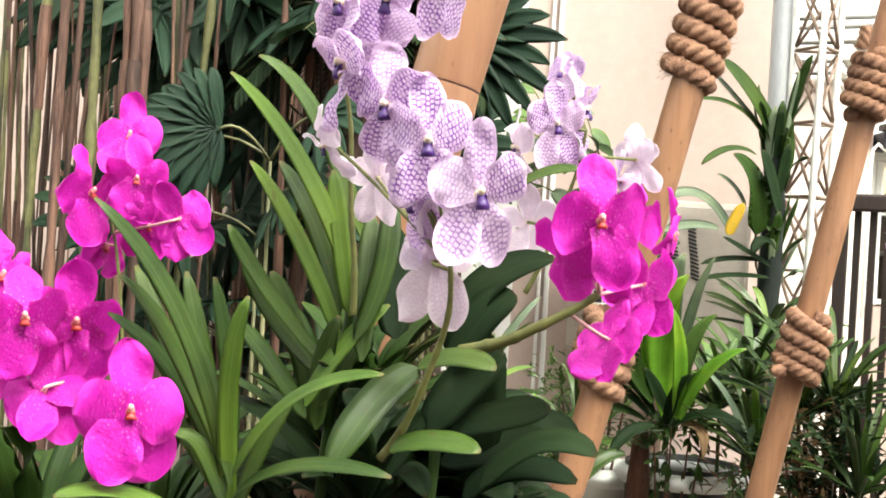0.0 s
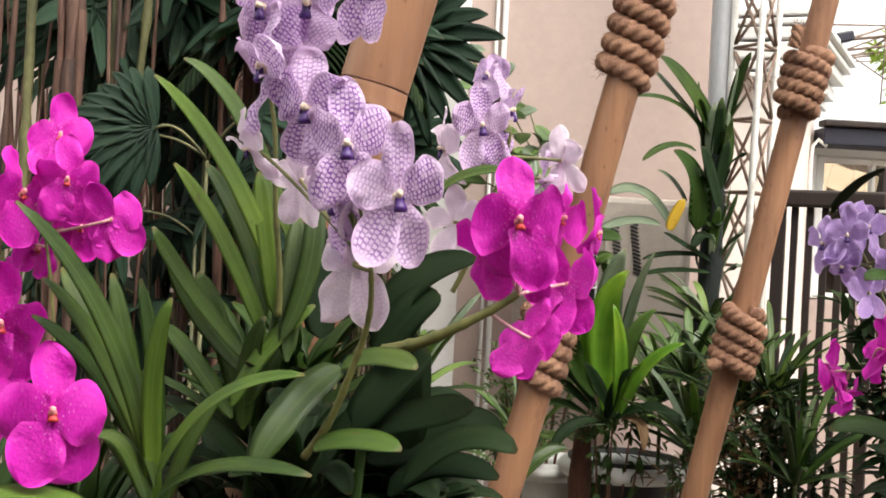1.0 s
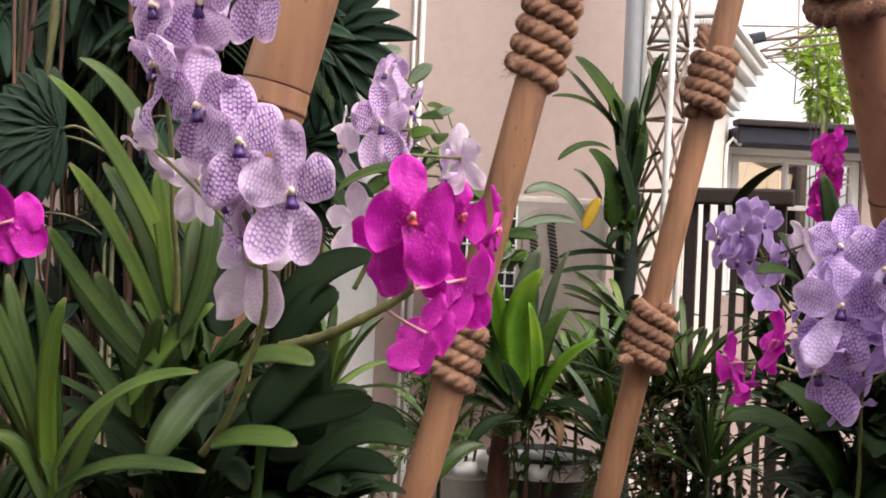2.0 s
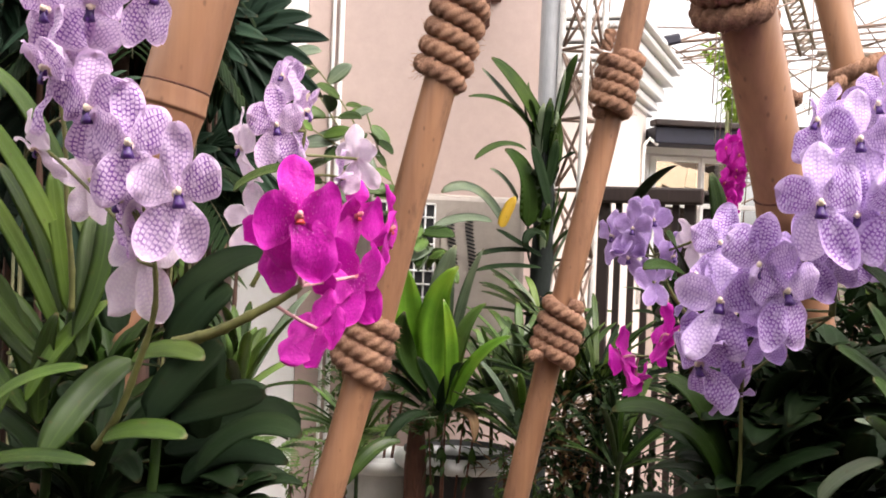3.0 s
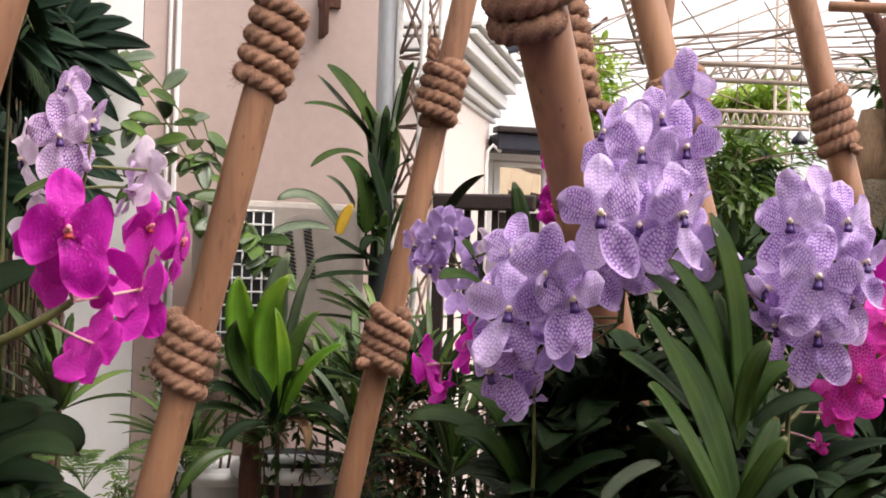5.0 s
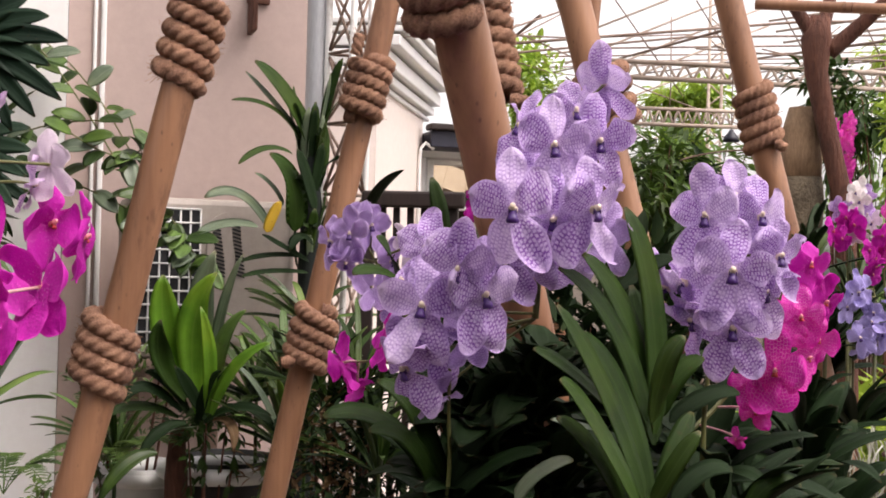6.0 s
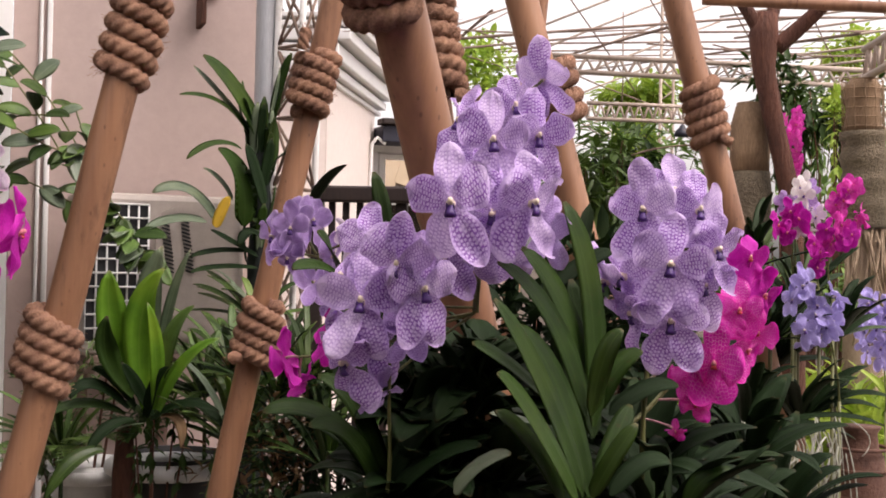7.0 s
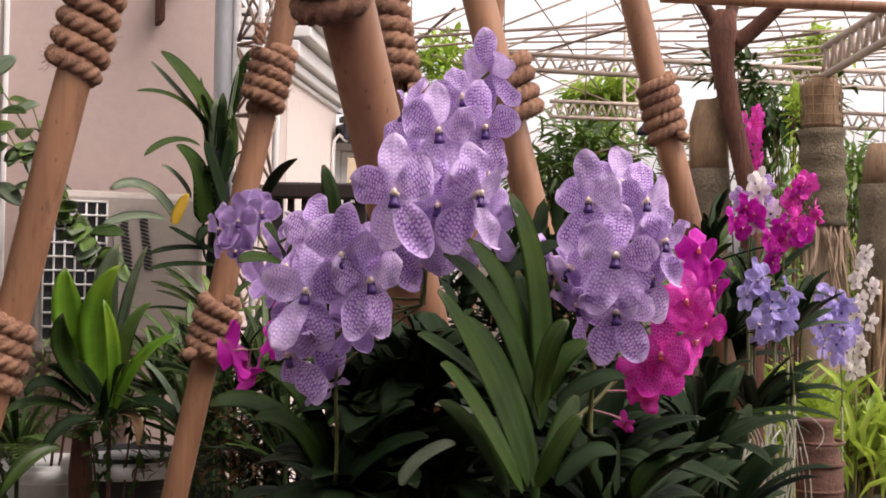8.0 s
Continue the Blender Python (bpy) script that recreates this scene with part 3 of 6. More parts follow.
def bloom(kind, at, yaw, pitch, roll, size, parent, spike=None, stalk=STALK, wild=0.2):
    """One flower of five tepals, lip and heart. It turns yaw to the right and pitch up, as seen from the path."""
    sets = flower_meshes(kind, *KINDS[kind])
    COUNT[0] += 1
    pieces, lip, col = sets[COUNT[0] % 11]
    at = Vector(at)
    rr = random.Random(COUNT[0])
    yaw, pitch, roll = yaw + rr.gauss(0, 18) * wild, pitch + rr.uniform(-28, 14) * wild, roll + rr.uniform(-22, 22) * wild
    way = (EYE_MID - at).normalized()
    at = at + way * rr.uniform(-0.02, 0.02) * wild
    turn = way.to_track_quat("Z", "Y").to_matrix().to_4x4() @ pose(0, 0, 0, -pitch, yaw, roll)
    size *= 1.02
    m0 = Matrix.Translation(at) @ turn @ Matrix.Diagonal((size * (rr.uniform(0.84, 0.92) if kind in ("magenta", "pink") else rr.uniform(0.82, 0.94)), size * 1.02, size, 1))
    ob = put_part("flower", col, parent, m=m0)
    for nm, me, m in pieces:
        put_part(nm, me, ob, m=m)
    put_part("lip", lip, ob)
    if spike:
        near = min(spike, key=lambda p: (Vector(p) - at).length + 0.4 * max(0, Vector(p).z - at.z))
        if (near - at).length < 0.24:
            inv = m0.inverted()
            pts = [inv @ p for p in bezier(m0 @ Vector((0, 0, -0.002)), m0 @ Vector((0, 0, -0.025)), near, 9)]
            put_part("pedicel", tube("pedicel", pts, 0.0019 / size, stalk, 7), ob)
    return ob


def orchid(name, label, kind, flowers, stem, leaves=(), group="vanda orchids", thick=0.0032, stalk=STALK, pedicel=None, leaf_mat=LEAF, leaf_width=0.026, wild=0.2):
    """stem: the flower stalk's bend, from its foot to its tip. flowers: place, yaw, pitch, roll, size."""
    ob = thing(name, label, "orchid", group)
    line = None
    if stem:
        line = bezier(*stem, 48)
        bow = random.Random(int(1000 * abs(line[0].x)))
        line = [p + Vector((math.sin(i * 0.23), 0, math.cos(i * 0.19))) * 0.0013 * bow.uniform(0.9, 1.1) for i, p in enumerate(line)]
        put_part("flower_stalk", tube("flower_stalk", line, [thick * (1 - 0.45 * i / 47) * (1.22 if i % 9 == 8 else 1.08 if i % 9 in (0, 7) else 1) for i in range(48)], stalk, 9), ob)
    for fl in flowers:
        bloom(fl[5] if len(fl) > 5 else kind, fl[0], fl[1], fl[2], fl[3], fl[4], ob, line, pedicel or stalk, wild)
    for lf in leaves:
        a, c, b = lf[:3]
        strap(a, c, b, lf[3] if len(lf) > 3 else leaf_width, lf[4] if len(lf) > 4 else leaf_mat, ob)
    return ob


# ---- ground, building ----
def ground():
    n = 60
    v, f = [], []
    for i in range(n + 1):
        for k in range(n + 1):
            x, y = ((i / n - 0.5) * 2), ((k / n - 0.5) * 2)
            x, y = math.copysign(abs(x) ** 3, x) * 300, math.copysign(abs(y) ** 3, y) * 300 + 4
            h = 0.06 * noise.noise((x * 0.8, y * 0.8, 0)) if abs(x) + abs(y) < 40 else 0
            v.append((x, y, h))
    for i in range(n):
        for k in range(n):
            q = i * (n + 1) + k
            f.append((q, q + n + 1, q + n + 2, q + 1))
    return tagged(new("ground", mesh_of("ground", v, f, SOIL)), "dark damp soil with patches of green", "ground", kind="structure")


ground()


def wall(name, a, b, z0, z1, thick, material, label):
    """An upright wall of that thickness from a to b, its face on the line and its body behind."""
    a, b = Vector((*a, 0)), Vector((*b, 0))
    d = (b - a).normalized()
    back = Vector((-d.y, d.x, 0))
    bm = bmesh.new()
    box(bm, ((b - a).length, thick, z1 - z0), (a + b) / 2 + back * thick / 2 + Vector((0, 0, (z0 + z1) / 2)), Matrix.Rotation(math.atan2(d.y, d.x), 4, "Z"))
    me = bpy.data.meshes.new(name)
    bm.to_mesh(me)
    bm.free()
    me.materials.append(material)
    return tagged(new(name, me), label, "wall", kind="structure")


wall("wall_front", (0.274, 4.85), (1.28, 4.85), 0, 4.2, 0.25, PLASTER, "pinkish beige plastered house wall with a faint sheen")
wall("wall_left", (-4.5, 4.97), (0.270, 4.97), 0, 4.2, 0.25, PLASTER, "beige plastered wall behind the cane thicket")
wall("wall_annex_front", (1.284, 4.90), (1.48, 4.90), 0, 2.28, 0.2, PALEWALL, "pale plastered front of the low annex")
wall("wall_annex_side", (1.484, 4.90), (1.98, 5.93), 0, 2.28, 0.2, PALEWALL, "pale plastered side wall below a white cornice")
wall("wall_pilaster", (0.02, 4.80), (0.27, 4.80), 0, 4.2, 0.16, WHITEWALL, "white painted pilaster at the wall's edge")


def trim_strips():
    for x, w, dep in ((0.372, 0.014, 0.014), (0.402, 0.020, 0.02)):
        bm = bmesh.new()
        box(bm, (w, dep, 4.2), (x, 4.85 - dep / 2 - 0.002, 2.1), bevel=0.006)
        me = bpy.data.meshes.new("trim")
        bm.to_mesh(me)
        bm.free()
        me.materials.append(WHITEWALL)
        tagged(new("trim", me), "slim white moulding strip on the beige wall", "trim", kind="structure")


trim_strips()


def cornice():
    ob = thing("cornice", "stepped white cornice along the annex roof edge", "cornice", kind="structure")
    a, b = Vector((1.42, 4.78, 0)), Vector((2.02, 6.02, 0))
    d = (b - a).normalized()
    out = Vector((d.y, -d.x, 0))
    turn = Matrix.Rotation(math.atan2(d.y, d.x), 4, "Z")
    for z, h, proud in ((2.235, 0.025, 0.02), (2.272, 0.04, 0.045), (2.33, 0.066, 0.075), (2.395, 0.05, 0.12), (2.44, 0.03, 0.15), (2.475, 0.03, 0.17)):
        box_part("moulding", ((b - a).length, 0.2 + proud, h - 0.006), (a + b) / 2 + out * (proud / 2 - 0.1) + Vector((0, 0, z)), WHITEWALL, ob, turn, 0.005)
    return ob


cornice()


def far_front():
    """The house's far front: a navy eave board over a white-framed window."""
    y = 6.02
    wall("wall_far_upper", (1.99, y), (2.78, y), 2.05, 2.17, 0.2, WHITEWALL, "pale plastered wall above the window")
    wall("wall_far_lower", (1.99, y), (2.78, y), 0, 1.35, 0.2, PLASTER, "pale plastered wall below the window")
    wall("wall_far_end", (1.99, y), (2.03, y), 1.354, 2.046, 0.2, WHITEWALL, "white painted strip beside the window")
    wall("wall_far_right", (2.70, y), (2.78, y), 1.354, 2.046, 0.2, PLASTER, "pale plastered wall beside the window")
    # wall coloured dark in place of the shade a ceiling would give
    wall("wall_room_back", (1.7, 7.4), (2.95, 7.4), 0, 2.3, 0.2, surface("dim_room_wall", (0.045, 0.028, 0.018), (0.11, 0.07, 0.04), 2, 20), "brown back wall of the room, darkened for the dim interior")
    eave = thing("eave_board", "dark navy eave board over the window", "eave", kind="structure")
    box_part("board", (0.84, 0.22, 0.08), (2.40, y - 0.13, 2.12), NAVY, eave)
    box_part("gutter", (0.88, 0.10, 0.03), (2.41, y - 0.22, 2.178), FENCE, eave)
    win = thing("window_1", "white framed window with brown shapes behind the glass", "window", kind="structure")
    for x, w in ((2.06, 0.035), (2.32, 0.02), (2.52, 0.02), (2.675, 0.035)):
        box_part("window_frame", (w, 0.05, 0.68), (x, y + 0.05, 1.70), WHITEWALL, win, bevel=0.004)
    for z in (1.375, 2.030, 1.80):
        box_part("window_frame", (0.63, 0.04, 0.024), (2.37, y + 0.056, z), WHITEWALL, win, bevel=0.004)
    glass = bpy.data.materials.new("window_glass")
    glass.use_nodes = True
    g = glass.node_tree.nodes["Principled BSDF"]
    g.inputs["Transmission Weight"].default_value, g.inputs["Roughness"].default_value, g.inputs["IOR"].default_value = 1.0, 0.02, 1.1
    for x, w in ((2.19, 0.22), (2.42, 0.18), (2.60, 0.13)):
        p = box_part("pane", (w, 0.004, 0.64), (x, y + 0.075, 1.70), glass, win, bevel=0)
        p.visible_shadow = False
    shelf = thing("wall_shelf", "brown wooden shelf seen behind the window", "shelf")
    for z in (1.35, 1.62, 1.93):
        box_part("board", (0.8, 0.22, 0.03), (2.4, 7.26, z), FENCE, shelf)
    for x in (2.0, 2.8):
        box_part("side_panel", (0.03, 0.25, 2.1), (x, 7.26, 1.05), FENCE, shelf)
    beige = surface("beige_board", (0.50, 0.37, 0.24), (0.66, 0.52, 0.36), 3, 30, rough=0.7)
    for x, h, lean in ((2.42, 0.20, 14), (2.56, 0.15, 18), (2.70, 0.12, 12)):
        board = thing("leaning_board", "beige board leaning askew on the room's shelf", "board", "boards in the room")
        box_part("panel", (0.15, 0.02, h), (x, 7.19, 1.945 + h * 0.5), beige, board, pose(0, 0, 0, -8, lean, 0), 0.004)
    for z in (1.93, 1.955, 1.98):
        box_part("glazing_bar", (0.155, 0.012, 0.010), (2.598, y + 0.06, z), WHITEWALL, win, bevel=0.002)
    pipe = thing("drain_hook", "white bent pipe at the wall's corner", "pipe")
    pts = [(1.93, 5.80, 1.3), (1.93, 5.80, 2.0), (1.935, 5.80, 2.07), (1.96, 5.80, 2.10), (2.0, 5.80, 2.07)]
    put_part("pipe", tube("pipe", pts, 0.009, WHITEWALL, 10), pipe)


far_front()


def fence():
    a, b = Vector((1.197, 3.810, 1.737)), Vector((1.437, 3.690, 1.728))
    a.z = b.z = 0
    d = (b - a).normalized()
    turn = Matrix.Rotation(math.atan2(d.y, d.x), 4, "Z")
    ln = (b - a).length
    ob = thing("fence", "dark brown stained wooden slat fence with a top rail", "fence")
    top = 1.735
    n = int(ln / 0.042)
    for i in range(n + 1):
        end = i in (0, n)
        p = a.lerp(b, i / n)
        box_part("post" if end else "slat", (0.036 if end else 0.021, 0.03 if end else 0.016, top - 0.03), p + Vector((0, 0.01, (top - 0.03) / 2)), FENCE, ob, turn, 0.003)
    for z, h in ((top - 0.022, 0.052), (0.35, 0.05)):
        box_part("rail", (ln + 0.06, 0.034, h), (a + b) / 2 + Vector((0, -0.018, z)), FENCE, ob, turn, 0.008)


fence()


def downpipe():
    c = Vector((1.120, 4.366, 2.225))
    ob = thing("downpipe", "grey galvanised steel pipe standing before the wall", "pipe")
    put_part("pipe", tube("pipe", [(c.x, c.y, z) for z in (0, 1, 2, 3, 4.2)], 0.034, STEEL, 20), ob)


downpipe()


def lattice_column(label, foot, top, side, bays, r, main, rods, name="lattice_column", turn=0.3):
    """A triangular lattice mast of three tubes with zigzag rods."""
    ob = thing(name, label, "mast")
    a, b = Vector(foot), Vector(top)
    d = (b - a).normalized()
    s = d.cross(Vector((0, 1, 0.01))).normalized()
    u = s.cross(d)
    legs = [(s * math.cos(t) + u * math.sin(t)) * side * 0.577 for t in (turn, turn + 2.094, turn + 4.189)]
    for o in legs:
        put_part("chord", tube("chord", [a + o, (a + b) / 2 + o, b + o], r, main, 10), ob)
    for i in range(bays):
        p, q = a.lerp(b, i / bays), a.lerp(b, (i + 1) / bays)
        for k in range(3):
            o1, o2 = legs[k], legs[(k + 1) % 3]
            put_part("brace", tube("brace", [p + o1, (p + q + o1 + o2) / 2, q + o2], r * 0.5, rods, 6), ob)
            put_part("brace", tube("brace", [p + o2, (p + q + o1 + o2) / 2 + (o2 - o1) * 0.02, q + o1], r * 0.5, rods, 6), ob)
            put_part("rung", tube("rung", [p + o1, (p + o1 + p + o2) / 2, p + o2], r * 0.5, rods, 6), ob)
    return ob


lx = Vector((1.220, 4.289, 2.219))
lattice_column("worn white lattice mast with rusty cross rods", (lx.x - 0.02, lx.y, 0), (lx.x + 0.03, lx.y, 4.0), 0.15, 16, 0.012, WHITESTEEL, RUST, turn=2.75)

bracket = thing("wall_bracket", "dark steel bracket fixed to the plastered wall", "bracket")
bk = Vector((0.951, 4.830, 2.454))
box_part("arm", (0.02, 0.14, 0.14), (bk.x, 4.775, bk.z), BARK, bracket, bevel=0.004)
box_part("plate", (0.09, 0.02, 0.05), (bk.x + 0.03, 4.838, bk.z + 0.08), BARK, bracket, bevel=0.004)


def air_conditioner(at, label, turn, w=0.585, dep=0.30, h=0.56):
    """An outdoor unit: a cream body, a white wire guard over a dark coil, and a domed panel with two rows of slots."""
    ob = thing("air_conditioner", label, "air conditioner", at=at)
    ob.rotation_euler = (0, 0, radians(turn))
    box_part("body", (w, dep, h), (0, 0, h / 2), CREAM, ob, bevel=0.022)
    x0, x1, z0, z1 = -w * 0.46, -w * 0.10, h * 0.08, h * 0.93
    box_part("coil", (x1 - x0, 0.01, z1 - z0), ((x0 + x1) / 2, -dep / 2 - 0.004, (z0 + z1) / 2), DARK, ob, bevel=0.002)
    for i in range(7):
        x = x0 + (x1 - x0) * i / 6
        put_part("guard_wire", tube("guard_wire", [(x, -dep / 2 - 0.016, z0), (x, -dep / 2 - 0.017, (z0 + z1) / 2), (x, -dep / 2 - 0.016, z1)], 0.0036, WHITEPOT, 7), ob, "white guard wire")
    for i in range(11):
        z = z0 + (z1 - z0) * i / 10
        put_part("guard_wire", tube("guard_wire", [(x0, -dep / 2 - 0.02, z), ((x0 + x1) / 2, -dep / 2 - 0.021, z), (x1, -dep / 2 - 0.02, z)], 0.0036, WHITEPOT, 7), ob, "white guard wire")
    v, f = [], []
    cx, rx = 0.055, 0.088
    for z in (0.0, 0.014):
        v += [(cx - rx, -dep / 2 - z, h * 0.10), (cx + rx, -dep / 2 - z, h * 0.10)]
        v += [(cx + rx * math.cos(math.pi * k / 12), -dep / 2 - z, h * 0.79 + 0.075 * math.sin(math.pi * k / 12)) for k in range(13)]
    f = [tuple(range(15, 30))] + [(k, (k + 1) % 15, 15 + (k + 1) % 15, 15 + k) for k in range(15)]
    put_part("domed_panel", mesh_of("domed_panel", v, f, CREAM, smooth=False), ob, "raised panel with a rounded top")
    for x in (0.008, 0.078):
        for i in range(14):
            box_part("slot", (0.030, 0.006, 0.006), (x + 0.010 * math.cos(i * 0.22), -dep / 2 - 0.0155, h * (0.52 + 0.024 * i)), DARK, ob, pose(0, 0, 0, 0, 16, 0), 0)
    for x in (-w * 0.4, w * 0.4):
        box_part("foot", (0.05, dep * 1.1, 0.03), (x, 0, -0.015), RUST, ob)
    return ob


ac = Vector((0.669, 4.450, 1.477))
air_conditioner((ac.x + 0.104, 4.556, 1.16), "cream outdoor air conditioner with a white wire guard on the wall", 6)
stand = thing("bracket_stand", "rusty steel wall stand under the air conditioner", "stand")
for dx in (-0.12, 0.18):
    box_part("arm", (0.04, 0.40, 0.04), (ac.x + dx, 4.648, 1.11), RUST, stand)
    box_part("upright", (0.04, 0.03, 1.08), (ac.x + dx, 4.832, 0.53), RUST, stand)

# ---- bamboo frame ----
bamboo_pole("thick tan bamboo pole with a dark ringed joint", (-0.416, 1.621, -0.026), (0.059, 1.620, 1.990), 0.045, (0.862,), 1)
bamboo_pole("slanting tan bamboo pole lashed with rope", (0.046, 2.694, 0.013), (0.4877, 2.5516, 1.900), 0.036, (), 2)
bamboo_pole("upper bamboo pole leaning from the lashing", (0.466, 2.570, 1.840), (0.575, 2.545, 2.367), 0.023, (), 3)
bamboo_pole("slim tan bamboo pole lashed with two rope windings", (0.584, 2.981, 0.032), (1.067, 2.894, 2.481), 0.031, (), 4)
bamboo_pole("thick tan bamboo pole slanting down behind the flowers", (1.487, 2.190, 0.0), (0.697, 1.553, 2.063), 0.0415, (0.782,), 5, bend=0.003)
bamboo_pole("tan bamboo pole bound with rope behind the flowers", (2.027, 2.650, 0.047), (1.375, 2.871, 2.531), 0.042, (0.61,), 6)
bamboo_pole("dark brown pole crossing behind the bamboo", (1.452, 3.136, -0.187), (1.660, 3.083, 2.631), 0.022, (), 7)
bamboo_pole("bamboo pole wound with thick rope", (1.322, 2.159, 0.350), (0.995, 2.264, 2.236), 0.014, (), 8)
bamboo_pole("slanting tan bamboo pole with one rope winding", (2.671, 2.994, 0.062), (1.998, 3.222, 2.717), 0.040, (), 9)
bamboo_pole("level bamboo beam across the top of the poles", (2.463, 3.637, 2.410), (3.219, 2.926, 2.301), 0.018, (0.3, 0.6), 10)

COIR = "thick brown twisted coir rope wound round a bamboo pole"
rope_coil(COIR, (0.474, 2.566, 1.872), (0.519, 2.552, 2.061), 0.027, 0.040, 4.8, 3, 0.14, ((0.452, 2.53, 1.9), (-0.022, 0.0, -0.012)))
rope_coil(COIR, (0.325, 2.617, 1.233), (0.359, 2.607, 1.377), 0.027, 0.041, 4.1, 1, 0.25)
rope_coil(COIR, (0.937, 2.900, 1.864), (0.967, 2.892, 2.007), 0.023, 0.036, 4.6, 0.6, 0.0, ((0.916, 2.862, 2.010), (0.008, 0.0, 0.045)))
rope_coil(COIR, (0.820, 2.913, 1.258), (0.854, 2.904, 1.398), 0.025, 0.036, 4.2, 2, 0.2, ((0.786, 2.880, 1.272), (-0.02, 0.0, -0.004)))
rope_coil(COIR, (0.764, 1.612, 1.868), (0.709, 1.565, 2.020), 0.036, 0.038, 4.6, 4, -0.30)
rope_coil(COIR, (1.067, 2.240, 1.848), (1.012, 2.258, 2.159), 0.012, 0.036, 10.0, 1.2, 0.3, ((1.070, 2.197, 1.832), (0.042, 0.0, -0.008)))
rope_coil(COIR, (1.573, 2.803, 1.856), (1.529, 2.818, 2.016), 0.036, 0.040, 3.9, 2.2, -0.5, ((1.462, 2.745, 1.952), (-0.026, 0.0, -0.022)))
rope_coil(COIR, (2.213, 3.149, 1.873), (2.170, 3.164, 2.056), 0.027, 0.038, 5.2, 2.6, -0.15, ((2.213, 3.096, 1.882), (0.025, 0.0, -0.008)), sense=-1)


# never in view; added to cut the low light from behind the path
wall("wall_behind", (4.6, -2.6), (-4.4, -2.6), 0, 4.6, 0.2, FENCE, "tall dark unseen wall added behind the path to block light")


# ---- small fixtures ----
sl = Vector((1.831, 5.387, 2.493))
spot = thing("spotlight", "small dark floodlight on a bracket at the cornice", "lamp")
put_part("arm", tube("arm", [(sl.x, sl.y, sl.z - 0.10), (sl.x, sl.y, sl.z - 0.02), (sl.x + 0.02, sl.y, sl.z)], 0.009, NAVY, 8), spot)
box_part("lamp_head", (0.10, 0.06, 0.045), (sl.x + 0.06, sl.y - 0.02, sl.z + 0.005), NAVY, spot, pose(0, 0, 0, 0, -14, 0), 0.008)
bell = Vector((4.488, 7.293, 2.396))
shade = thing("pendant_lamp", "small grey pendant lamp on a cable", "lamp")
put_part("shade", tube("shade", [(bell.x, bell.y, bell.z - 0.03), (bell.x, bell.y, bell.z), (bell.x, bell.y, bell.z + 0.03), (bell.x, bell.y, bell.z + 0.05)], [0.055, 0.05, 0.022, 0.012], NAVY, 14), shade)
put_part("cable", tube("cable", [(bell.x, bell.y, bell.z + 0.05), (bell.x, bell.y, 3.0), (bell.x, bell.y, 3.6)], 0.004, RUST, 5), shade)
cable = thing("cable", "thin dark cable sagging towards the roof", "cable")
put_part("wire", tube("wire", bezier((sl.x + 0.08, sl.y, sl.z), (2.243, 5.752, 2.630), (2.932, 6.412, 2.945), 14), 0.006, RUST, 5), cable)
cable2 = thing("cable", "thin dark cable hanging before the shrubs", "cable")
put_part("wire", tube("wire", bezier((4.156, 7.371, 2.231), (4.437, 7.306, 2.343), (4.750, 7.029, 2.287), 14), 0.006, RUST, 5), cable2)

# out of view; pale slab added to throw light up the house wall
apron = thing("pavement", "unseen pale concrete slab added to bounce light at the house wall", "pavement", kind="structure")
box_part("slab", (5.2, 1.9, 0.05), (1.3, 3.86, 0.012), PAVING, apron, bevel=0.008)


# ---- orchids near the path ----
orchid("vanda_orchid", "white vanda orchid netted with violet, tall nodding spike", "white", [
    ((-0.113, 1.22, 1.733), -35, -12, 10, 0.95), ((-0.068, 1.2, 1.735), -12, -18, 0, 0.98), ((-0.009, 1.2, 1.755), 15, -10, 0, 0.95),
    ((-0.101, 1.18, 1.667), -68, -4, 4, 1.02), ((-0.059, 1.16, 1.629), -25, -4, 4, 1.02), ((-0.018, 1.12, 1.594), -10, 4, 6, 1.02),
    ((0.029, 1.1, 1.55), 8, 0, 8, 1.05), ((-0.028, 1.16, 1.546), -58, -8, 8, 0.95), ((-0.004, 1.17, 1.489), 150, 10, -10, 1.02, "pale"),
    ((-0.121, 1.24, 1.595), -60, -40, 0, 0.6, "pale"), ((-0.068, 1.25, 1.567), 165, -10, 10, 0.72, "pale"), ((-0.089, 1.27, 1.737), -30, 10, 0, 0.95),
    ((-0.106, 1.26, 1.711), -50, -10, 15, 0.9),
], ((-0.049, 1.220, 1.295), (0.014, 1.180, 1.397), (0.009, 1.150, 1.487)), thick=0.0042)
orchid("vanda_orchid", "white orchid spike behind the near flowers", "white", [], ((-0.088, 1.300, 1.427), (-0.094, 1.300, 1.560), (-0.108, 1.270, 1.677)), thick=0.0035)
orchid("vanda_orchid", "small white orchid with violet net and pale buds", "white", [
    ((0.122, 1.44, 1.649), -4, 0, 2, 0.84), ((0.153, 1.48, 1.672), 74, 4, 0, 0.92), ((0.128, 1.49, 1.715), -25, 25, 0, 0.62),
    ((0.081, 1.49, 1.625), -78, -10, 10, 0.78, "pale"), ((0.225, 1.52, 1.621), 155, -5, 15, 0.72, "pale"), ((0.099, 1.5, 1.538), 168, -10, 0, 0.78, "pale"),
    ((0.206, 1.52, 1.595), 60, -30, 0, 0.6),
], ((0.100, 1.500, 1.454), (0.146, 1.480, 1.563), (0.158, 1.460, 1.648)))
